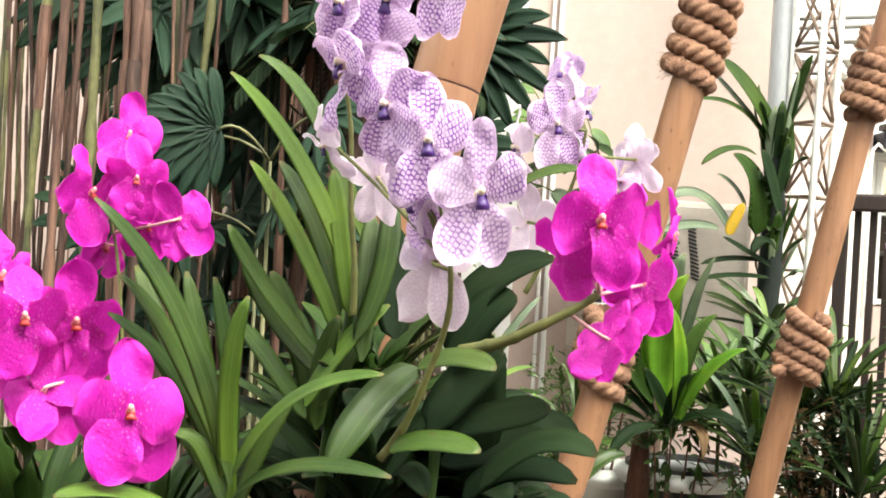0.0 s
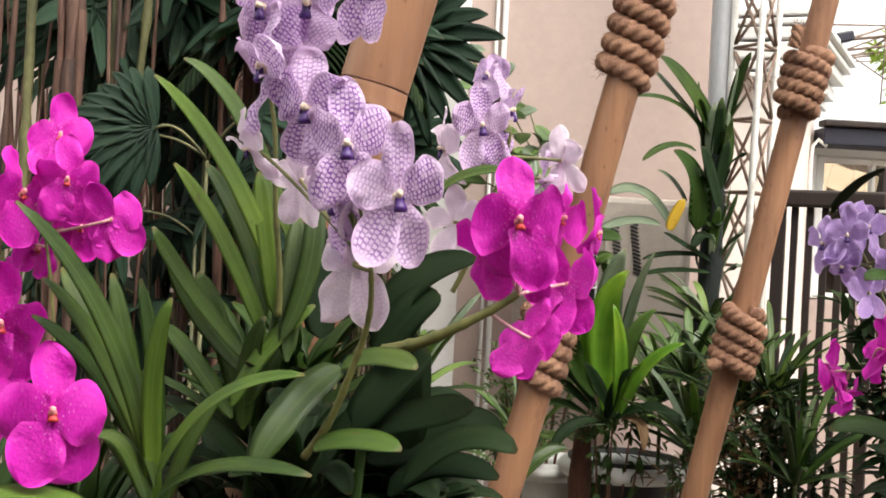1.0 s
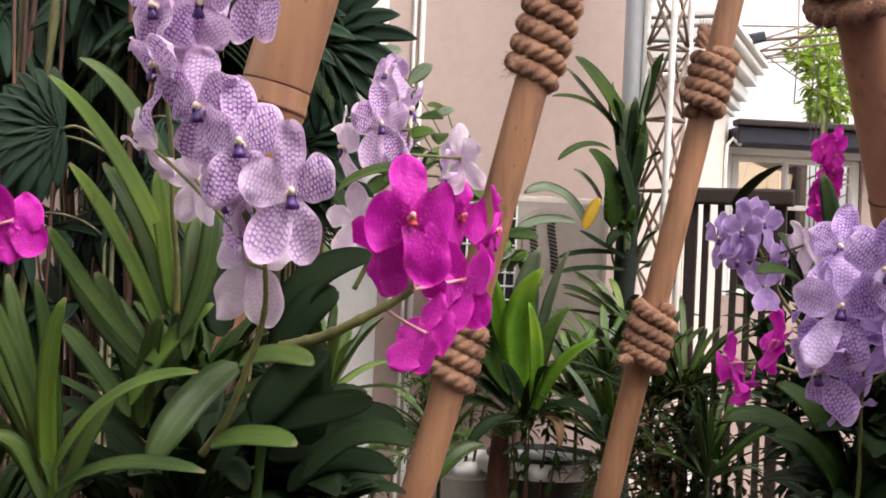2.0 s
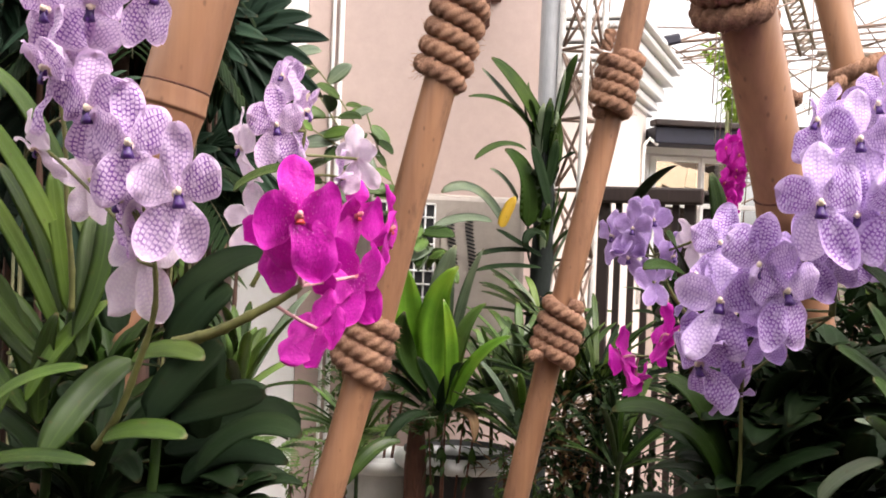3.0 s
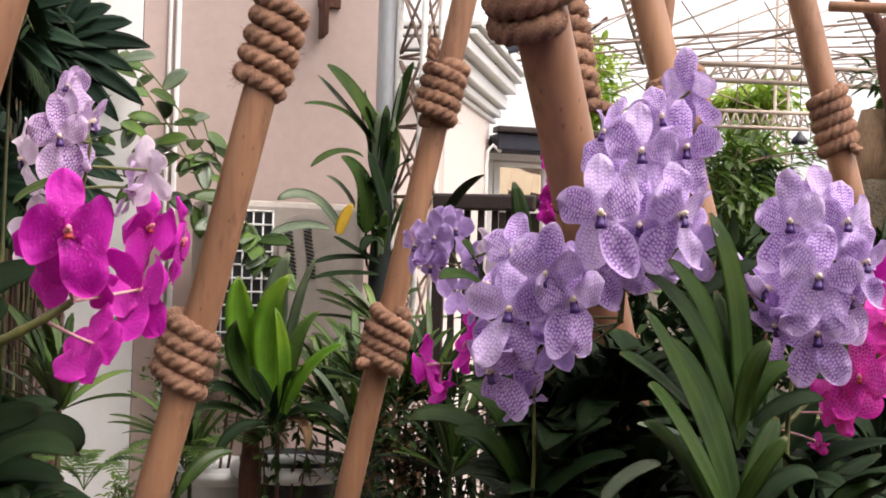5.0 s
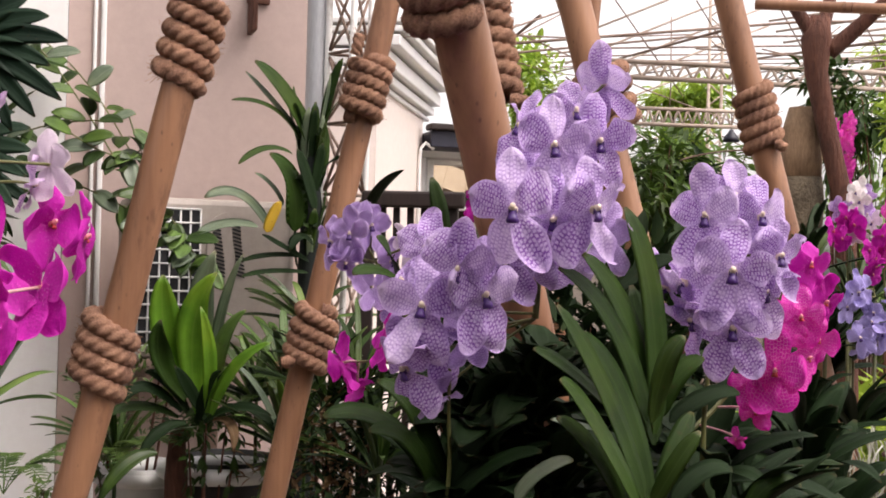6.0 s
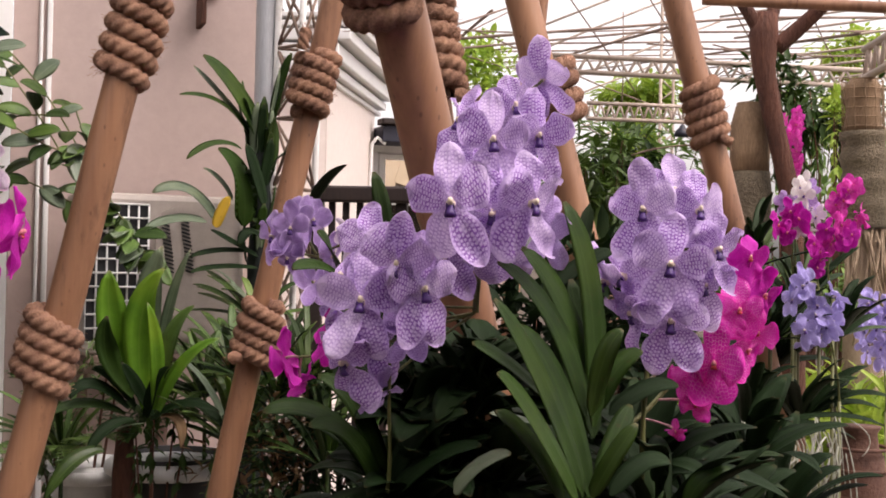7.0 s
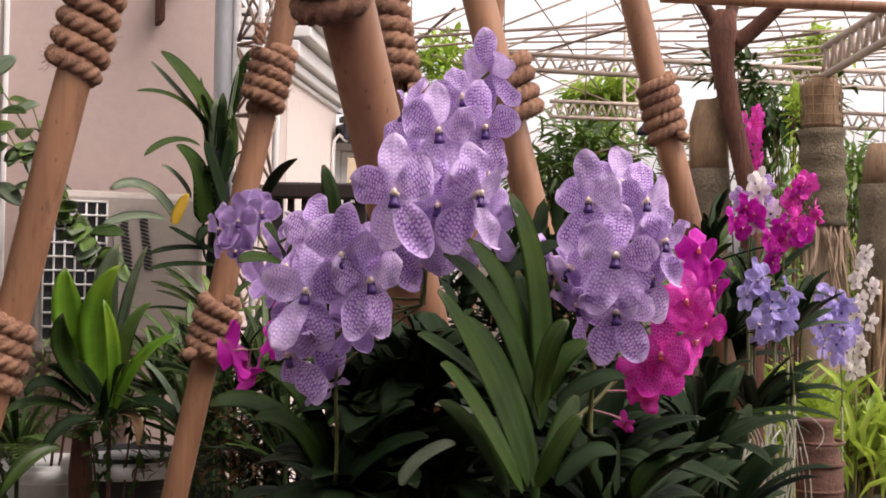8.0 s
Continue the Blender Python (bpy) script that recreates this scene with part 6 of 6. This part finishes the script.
def fern(label, foot, count, size, seed):
    rng = random.Random(seed)
    ob = thing("fern", label, "fern", "ferns")
    for i in range(count):
        az = rng.uniform(0, 6.28)
        out = Vector((math.cos(az), math.sin(az), 0))
        rib = bezier(foot, Vector(foot) + out * size * 0.4 + Vector((0, 0, size * 0.7)), Vector(foot) + out * size + Vector((0, 0, size * rng.uniform(0, 0.5))), 20)
        chunks = [tube_data(rib, 0.0015, 5)]
        for k in range(3, 19):
            t = (rib[k + 1] - rib[k - 1]).normalized()
            s = t.cross(Vector((0, 0, 1))).normalized()
            ln = size * 0.22 * math.sin(math.pi * (k - 1) / 19)
            for sg in (-1, 1):
                d = s * sg + t * 0.3
                chunks.append(strap_data(rib[k], rib[k] + d * ln * 0.5, rib[k] + d * ln, size * 0.05, n=4, tip=0.7, up=(0, -0.2, 1)))
        v, f, uv = join_data(chunks)
        put_part("frond", mesh_of("frond", v, f, LEAF_TREE, uv), ob)


fern("light green fern fronds low by the wall", (0.133, 3.382, 0.886), 9, 0.2, 3)
fern("light green fern fronds low by the wall", (0.412, 3.679, 0.887), 9, 0.22, 4)

# ---- far garden and greenhouse ----
def truss(label, a, b, deep, bays, r, material, side=None):
    """A flat lattice girder of two tubes and zigzag rods."""
    ob = thing("roof_truss", label, "truss", "roof trusses")
    a, b = Vector(a), Vector(b)
    up = Vector(side) if side else Vector((0, 0, deep))
    for o in (Vector(), up):
        put_part("chord", tube("chord", [a + o, (a + b) / 2 + o, b + o], r, material, 8), ob)
    for i in range(bays):
        p, q = a.lerp(b, i / bays), a.lerp(b, (i + 1) / bays)
        m = (p + q) / 2 + up
        put_part("brace", tube("brace", [p, p.lerp(m, 0.5), m], r * 0.6, material, 6), ob)
        put_part("brace", tube("brace", [m, m.lerp(q, 0.5), q], r * 0.6, material, 6), ob)
    return ob


TAN = surface("tan_painted_steel", (0.30, 0.22, 0.17), (0.52, 0.43, 0.36), 4, 30, rough=0.6)
truss("tan lattice girder under the greenhouse roof", (3.857, 8.131, 2.874), (6.421, 6.523, 2.684), 0.11, 26, 0.018, TAN)
truss("tan lattice girder low across the greenhouse", (3.800, 7.320, 2.450), (4.440, 7.100, 2.440), 0.10, 11, 0.013, TAN)
truss("tan lattice girder low across the greenhouse", (7.231, 8.996, 2.731), (8.791, 8.407, 2.692), 0.13, 14, 0.018, TAN)
truss("slanting tan lattice girder at the roof", (4.191, 5.037, 2.443), (3.842, 3.864, 2.527), 0.14, 12, 0.02, TAN)
truss("slanting tan lattice girder seen beside the bamboo", (3.232, 7.400, 3.333), (3.768, 8.200, 2.972), 0.0, 12, 0.014, TAN, (0.09, -0.02, 0.05))
mast_g = thing("lattice_mast", "tall tan lattice mast holding up the greenhouse roof", "mast", "roof trusses")
ma, mb = Vector((5.847, 10.072, 0.828)), Vector((5.768, 10.067, 4.310))
for dx in (0.0, 0.13):
    put_part("leg", tube("leg", [(ma.x + dx, ma.y, 0), (ma.x + dx, ma.y, 2), (ma.x + dx, ma.y, mb.z)], 0.015, TAN, 7), mast_g)
for i in range(22):
    z = 2.0 + i * 0.1
    put_part("brace", tube("brace", [(ma.x + 0.13 * (i % 2), ma.y, z), (ma.x + 0.065, ma.y, z + 0.05), (ma.x + 0.13 * (1 - i % 2), ma.y, z + 0.1)], 0.008, TAN, 5), mast_g)
roof_frame = thing("roof_frame", "thin dark purlins and wires of the greenhouse roof", "roof", kind="structure")
rng = random.Random(9)
for i in range(6):
    y = 7.0 + i * 1.6
    z = 2.85 + 0.16 * i
    put_part("purlin", tube("purlin", [(1.2 + 0.3 * i, y, z - 0.25), (5, y + 0.3, z + 0.35), (12, y + 0.6, z + 1.0)], 0.010, RUST, 6), roof_frame)
for i in range(9):
    x = 1.6 + i * 1.25
    put_part("rafter", tube("rafter", [(x, 6.6, 2.85 + 0.03 * x), (x + 1.2, 11, 3.25 + 0.06 * x), (x + 2.6, 16.6, 4.0 + 0.05 * x)], 0.010, RUST, 6), roof_frame)
for i in range(30):
    a = Vector((1.8 + i * 0.3, 7.2 + rng.uniform(0, 3), 2.7 + rng.uniform(0, 0.6)))
    b = a + Vector((rng.uniform(1.0, 3.0), rng.uniform(0.5, 2.0), rng.uniform(-0.5, 0.7)))
    put_part("stay_wire", tube("stay_wire", [a, (a + b) / 2 - Vector((0, 0, 0.03)), b], 0.006, RUST, 5), roof_frame)
for i in range(9):
    x = 2.2 + i * 0.8
    put_part("hanging_wire", tube("hanging_wire", [(x, 7.5 + 0.3 * i, 3.4), (x + 0.01, 7.5 + 0.3 * i, 2.9), (x, 7.5 + 0.3 * i, 2.55)], 0.005, RUST, 5), roof_frame)


for i in range(9):
    y0 = 0.17 * i
    p, q, s = Vector((4.359, 9.539, 3.437)), Vector((6.790, 9.680, 4.486)), Vector((0.02, 0.35, -0.02))
    put_part("purlin", tube("purlin", [p + s * i - Vector((0, 0, y0)), (p + q) / 2 + s * i - Vector((0, 0, y0 - 0.02)), q + s * i - Vector((0, 0, y0))], 0.011, TAN, 6), roof_frame)
for i in range(8):
    p, q = Vector((4.202, 8.529, 3.512)), Vector((5.158, 9.242, 2.940))
    s = Vector((0.62 * i, -0.1 * i, 0.03 * i))
    put_part("stay_wire", tube("stay_wire", [p + s, (p + q) / 2 + s, q + s], 0.006, RUST, 5), roof_frame)
for i in range(7):
    p, q = Vector((5.877, 8.434, 3.182)), Vector((6.820, 7.542, 3.295))
    s = Vector((0.05 * i, 0.2 * i, 0.13 * i - 0.25))
    put_part("purlin", tube("purlin", [p + s, (p + q) / 2 + s, q + s], 0.011, TAN, 6), roof_frame)


def post(label, a, b, r, r2, upper, lower, split=0.55, seed=1, name="post"):
    rng = random.Random(seed)
    ob = thing(name, label, "post", "garden posts")
    a, b = Vector(a), Vector(b)
    n = 24
    pts = [a.lerp(b, i / (n - 1)) for i in range(n)]
    cut = int(n * split)
    put_part("mossy_foot", tube("mossy_foot", pts[:cut + 1], [r * (1 + 0.08 * math.sin(i * 1.7 + seed)) for i in range(cut + 1)], lower, 18), ob, "dark mossy fibre")
    put_part("shaft", tube("shaft", pts[cut:], [r2 * (1 + 0.04 * math.sin(i * 1.3)) * (1 if i < n - cut - 1 else 0.72) for i in range(n - cut)], upper, 18), ob)
    return ob


g1 = Vector((3.189, 4.440, 1.671))
post("thick fibrous post, mossy below and tan above", (g1.x, g1.y, 0), (3.172, 4.441, 2.195), 0.086, 0.080, FIBRE, MOSS, 0.86, 1)
g2 = Vector((4.201, 5.019, 1.712))
post("thick post with dark moss and a wire sleeve", tuple(g2), (4.169, 5.024, 2.435), 0.108, 0.085, FIBRE, MOSS, 0.66, 2)
foot = thing("root_mass", "tan tangle of hanging roots under the mossy post", "roots")
put_part("core", tube("core", [(g2.x, g2.y, -0.05), (g2.x, g2.y, g2.z * 0.5), (g2.x, g2.y, g2.z + 0.01)], [0.11, 0.10, 0.09], PALEROOT, 16), foot)
rng = random.Random(14)
for i in range(44):
    t = rng.uniform(0, 6.28)
    a = Vector((g2.x + 0.10 * math.cos(t), g2.y + 0.10 * math.sin(t), g2.z + rng.uniform(-0.02, 0.05)))
    b = a + Vector((rng.uniform(-0.12, 0.12), rng.uniform(-0.10, 0.02), -rng.uniform(0.2, 0.6)))
    put_part("root", tube("root", bezier(a, (a + b) / 2 + Vector((rng.uniform(-0.05, 0.05), -0.03, 0)), b, 9), rng.uniform(0.004, 0.009), PALEROOT, 6), foot)
sleeve = thing("wire_sleeve", "tan wire mesh sleeve round the post", "mesh")
ga, gb = Vector((4.184, 5.022, 2.112)), Vector((4.169, 5.024, 2.429))
for i in range(8):
    c = ga.lerp(gb, i / 7)
    put_part("ring", tube("ring", [(c.x + 0.098 * math.cos(t), c.y + 0.098 * math.sin(t), c.z) for t in [k * 2 * math.pi / 18 for k in range(19)]], 0.003, FIBRE, 5, caps=False), sleeve)
for i in range(12):
    t = i * 2 * math.pi / 12
    put_part("wire", tube("wire", [(p.x + 0.098 * math.cos(t), p.y + 0.098 * math.sin(t), p.z) for p in (ga, (ga + gb) / 2, gb)], 0.003, FIBRE, 5), sleeve)
g3 = Vector((4.043, 4.439, 1.572))
post("thick mossy post hung with roots", (g3.x + 0.03, g3.y, 0), (4.055, 4.430, 2.058), 0.10, 0.08, FIBRE, MOSS, 0.9, 3)
strands = thing("root_strands", "brown roots hanging in a thick curtain from the mossy post", "roots")
rng = random.Random(24)
for i in range(60):
    t = rng.uniform(0, 6.28)
    a = Vector((g3.x + 0.03 + 0.10 * math.cos(t), g3.y + 0.10 * math.sin(t), 1.38 + rng.uniform(-0.1, 0.1)))
    b = a + Vector((rng.uniform(-0.22, 0.1), rng.uniform(-0.2, 0.0), -rng.uniform(0.4, 1.1)))
    put_part("root", tube("root", bezier(a, (a + b) / 2 + Vector((rng.uniform(-0.06, 0.06), -0.03, 0)), b, 9), rng.uniform(0.004, 0.010), FIBRE, 6), strands)

fork = thing("forked_tree", "reddish brown bare tree trunk that forks", "tree")
ft = Vector((3.288, 4.295, 1.764))
put_part("trunk", tube("trunk", [(ft.x + 0.03, ft.y, 0), (ft.x + 0.02, ft.y, 1.0), tuple(ft), (3.211, 4.320, 2.087), (3.164, 4.336, 2.318), (3.159, 4.336, 2.457), (3.172, 4.330, 2.549)], [0.06, 0.05, 0.042, 0.040, 0.046, 0.062, 0.04], BARK, 16), fork)
for line, r in ((((3.208, 4.318, 2.411), (3.293, 4.286, 2.483), (3.359, 4.152, 2.603)), 0.036), (((3.153, 4.339, 2.456), (3.107, 4.355, 2.548), (3.040, 4.379, 2.639)), 0.032), (((3.174, 4.331, 2.480), (3.232, 4.361, 2.584), (3.279, 4.395, 2.760)), 0.03)):
    put_part("limb", tube("limb", bezier(*line, 10), [r * (1 - 0.03 * i) for i in range(10)], BARK, 12), fork)

leaf_bush("tall leafy shrub in the greenhouse", (4.540, 8.047, 2.180), (0.37, 0.35, 0.34), 1000, 0.17, LEAF_TREE, 11, "tree", 0.22, 22, "tree", "greenhouse trees", 0.5)
leaf_bush("tall dark shrub in the greenhouse", (4.038, 7.643, 2.023), (0.32, 0.35, 0.40), 800, 0.16, LEAF, 12, "tree", 0.24, 20, "tree", "greenhouse trees", 0.5)
# second crown inside the first; its dark leaf copy paints the inner shade
leaf_bush("inner leaves of the tall greenhouse shrub, coloured dark for shade", (4.500, 8.000, 2.080), (0.33, 0.22, 0.27), 750, 0.15, LEAF_SHADE, 41, "tree", 0.22, 18, "tree", "greenhouse trees", 0.6)
leaf_bush("lime green tree crown beyond the girders", (6.090, 11.026, 3.186), (0.45, 0.4, 0.12), 900, 0.15, LEAF_LIME, 13, "tree", 0.35, 18, "tree", "greenhouse trees", 0.2)
leaf_bush("lime green tree crown beyond the house", (4.180, 10.344, 3.060), (0.40, 0.3, 0.40), 1000, 0.12, LEAF_LIME, 14, "tree", 0.35, 6, "tree", "greenhouse trees", 0.2)
leaf_bush("leafy tree behind the mossy posts", (5.924, 7.887, 2.661), (0.40, 0.4, 0.20), 520, 0.12, LEAF_TREE, 15, "tree", 0.3, 18, "tree", "greenhouse trees", 0.3)
leaf_bush("dark shrub behind the mossy posts", (5.408, 7.017, 1.930), (0.34, 0.3, 0.16), 420, 0.12, LEAF_TREE, 16, "bush", 0.3, 18, "bush", "greenhouse trees", 0.3)
leaf_bush("leafy tree at the greenhouse edge", (6.688, 7.604, 2.128), (0.33, 0.4, 0.26), 500, 0.12, LEAF_TREE, 17, "tree", 0.3, 18, "tree", "greenhouse trees", 0.3)
leaf_bush("lime green tree crown at the greenhouse edge", (8.371, 10.694, 3.733), (0.5, 0.4, 0.18), 700, 0.13, LEAF_LIME, 18, "tree", 0.35, 14, "tree", "greenhouse trees", 0.2)
leaf_bush("low green hedge behind the posts", (4.254, 5.857, 1.417), (1.4, 0.3, 0.14), 2200, 0.10, LEAF_TREE, 19, "hedge", 0.35, 20, "hedge", "greenhouse trees", 0.2)

leaf_bush("dark leafy creeper hanging behind the forked tree", (4.574, 6.200, 2.500), (0.26, 0.2, 0.22), 520, 0.11, LEAF_DIMMED, 31, "tree", 0.3, 12, "tree", "greenhouse trees", 0.5)
leaf_bush("dark leafy creeper hanging behind the mossy posts", (4.800, 6.000, 2.420), (0.26, 0.2, 0.14), 300, 0.10, LEAF_DIMMED, 32, "tree", 0.3, 12, "tree", "greenhouse trees", 0.5)
leaf_bush("lime green fern tuft on the mossy post", (4.316, 5.400, 2.270), (0.07, 0.06, 0.12), 130, 0.07, LEAF_LIME, 33, "bush", 0.3, 5, "bush", "greenhouse trees", 0.1)
leaf_bush("leafy shrub at the greenhouse edge", (5.232, 6.000, 2.050), (0.30, 0.2, 0.24), 420, 0.10, LEAF_TREE, 34, "bush", 0.3, 12, "bush", "greenhouse trees", 0.3)
leaf_bush("lime green shrub between the mossy posts", (4.720, 5.400, 1.550), (0.12, 0.1, 0.12), 240, 0.06, LEAF_LIME, 35, "bush", 0.35, 6, "bush", "greenhouse trees", 0.1)


def grass_bed(label, centre, size, count, leaf, material, seed):
    rng = random.Random(seed)
    c, s = Vector(centre), Vector(size)

    def place(i):
        return c + Vector((rng.uniform(-1, 1) * s.x, rng.uniform(-1, 1) * s.y, rng.uniform(-0.3, 1) * s.z)), Vector((rng.uniform(-0.8, 0.8), rng.uniform(-0.8, 0.4), 1))

    v, f, uv = blades(count, rng, place, leaf, 0.12, 0.8)
    me = mesh_of("grass", v, f, material, uv)
    return tagged(new("grass", me), label, "grass", kind="stuff")


gz = Vector((4.276, 4.787, 0.747))
grass_bed("bright lime green grass tufts in sunlight", (gz.x, gz.y, gz.z - 0.15), (0.7, 0.7, 0.22), 1500, 0.3, LEAF_LIME, 3)
# the mound's pale colour stands in for sunlight on its earth
bed = thing("raised_bed", "earth mound under bright grass, coloured pale for sunlight", "garden bed", kind="structure")
put_part("mound", tube("mound", [(gz.x, gz.y, 0), (gz.x, gz.y, gz.z * 0.5), (gz.x, gz.y, gz.z - 0.22)], [1.5, 1.3, 1.0], PAVING, 30), bed)
tp = Vector((2.731, 3.124, 0.887))
jar = thing("terracotta_jar", "reddish brown carved terracotta jar", "jar", at=(tp.x, tp.y, 0))
prof = [(0.05, 0.0), (0.07, 0.3), (0.085, tp.z - 0.15), (0.09, tp.z - 0.02), (0.075, tp.z + 0.06), (0.06, tp.z + 0.09), (0.055, tp.z + 0.13), (0.068, tp.z + 0.15)]
put_part("body", tube("body", [(0, 0, z) for r, z in prof], [r for r, z in prof], TERRA, 28), jar)
for z in (tp.z + 0.02, tp.z + 0.085, tp.z - 0.06):
    put_part("band", tube("band", [(0.088 * math.cos(t), 0.088 * math.sin(t), z) for t in [k * 2 * math.pi / 24 for k in range(25)]], 0.006, TERRA, 7, caps=False), jar)

roots = thing("hanging_roots", "pale grey aerial orchid roots hanging in strands", "roots")
rng = random.Random(4)
ra = Vector((2.141, 2.596, 1.079))
for i in range(60):
    a = ra + Vector((rng.uniform(-0.18, 0.14), rng.uniform(-0.05, 0.05), rng.uniform(-0.04, 0.06)))
    b = a + Vector((rng.uniform(-0.05, 0.05), rng.uniform(-0.03, 0.03), -rng.uniform(0.08, 0.40)))
    put_part("root", tube("root", bezier(a, (a + b) / 2 + Vector((rng.uniform(-0.10, 0.10), 0, 0)), b, 10), rng.uniform(0.0012, 0.0024), ROOT, 6), roots)

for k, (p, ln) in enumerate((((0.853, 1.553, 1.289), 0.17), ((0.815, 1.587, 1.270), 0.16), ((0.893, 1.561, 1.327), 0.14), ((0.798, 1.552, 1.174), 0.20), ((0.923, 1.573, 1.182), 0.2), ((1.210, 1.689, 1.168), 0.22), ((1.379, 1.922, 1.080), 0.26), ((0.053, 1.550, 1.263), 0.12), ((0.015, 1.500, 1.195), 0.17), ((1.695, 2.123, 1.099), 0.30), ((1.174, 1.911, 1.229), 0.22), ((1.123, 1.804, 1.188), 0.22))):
    strap_bush("dark broad-leaved plant in shade between the orchids", p, 30, ln, 0.056, LEAF_DARK_SHADE, 160 + k, name="shade_plant", group="shade plants", droop=0.7, lance=True)
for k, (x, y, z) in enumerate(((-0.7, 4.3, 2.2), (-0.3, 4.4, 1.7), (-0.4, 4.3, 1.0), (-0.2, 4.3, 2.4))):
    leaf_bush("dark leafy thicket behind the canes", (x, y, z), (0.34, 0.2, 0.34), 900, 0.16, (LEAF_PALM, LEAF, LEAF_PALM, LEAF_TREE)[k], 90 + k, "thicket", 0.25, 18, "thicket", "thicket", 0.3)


strings = thing("hanging_wire", "thin pale wires from which the magenta spray hangs", "wire", at=(1.318, 3.095, 1.888))
for x, y in ((-0.03, -0.02), (0.03, -0.03), (0.02, 0.03), (-0.025, 0.03)):
    put_part("wire", tube("wire", [(x, y, -0.06), (x * 0.6, y * 0.6, 0.75), (0, 0.2, 1.53)], 0.0016, ROOT, 5), strings)
gantry = thing("roof_beam", "dark steel beam high over the garden, sprays hang from it", "beam")
put_part("beam", tube("beam", [(-4.4, 3.3, 3.42), (1.0, 3.3, 3.42), (4.4, 3.3, 3.42)], 0.03, RUST, 10), gantry)
for x in (-4.4, 4.4):
    put_part("upright", tube("upright", [(x, 3.3, 0), (x, 3.3, 1.7), (x, 3.3, 3.45)], 0.03, RUST, 10), gantry)

leaf_bush("dark leafy shrub behind the lilac orchids", (1.329, 2.386, 1.322), (0.20, 0.1, 0.2), 900, 0.075, LEAF_DARK_SHADE, 71, "bush", 0.35, 16)
leaf_bush("dark leafy shrub behind the lilac orchids", (1.579, 2.514, 1.297), (0.22, 0.1, 0.22), 900, 0.075, LEAF_DARK_SHADE, 72, "bush", 0.35, 16)
leaf_bush("dark leafy shrub by the fence", (1.186, 2.625, 1.222), (0.16, 0.1, 0.2), 700, 0.075, LEAF_DARK_SHADE, 73, "bush", 0.35, 16)

vine("vine with broad grey-green leaves before the air conditioner", [((0.546, 4.12, 1.706), (0.633, 4.1, 1.618), (0.714, 4.08, 1.465)), ((0.539, 4.12, 1.616), (0.616, 4.1, 1.599), (0.687, 4.08, 1.519)), ((0.581, 4.12, 1.681), (0.661, 4.1, 1.555), (0.669, 4.06, 1.447))], 0.10, LEAF, 14)
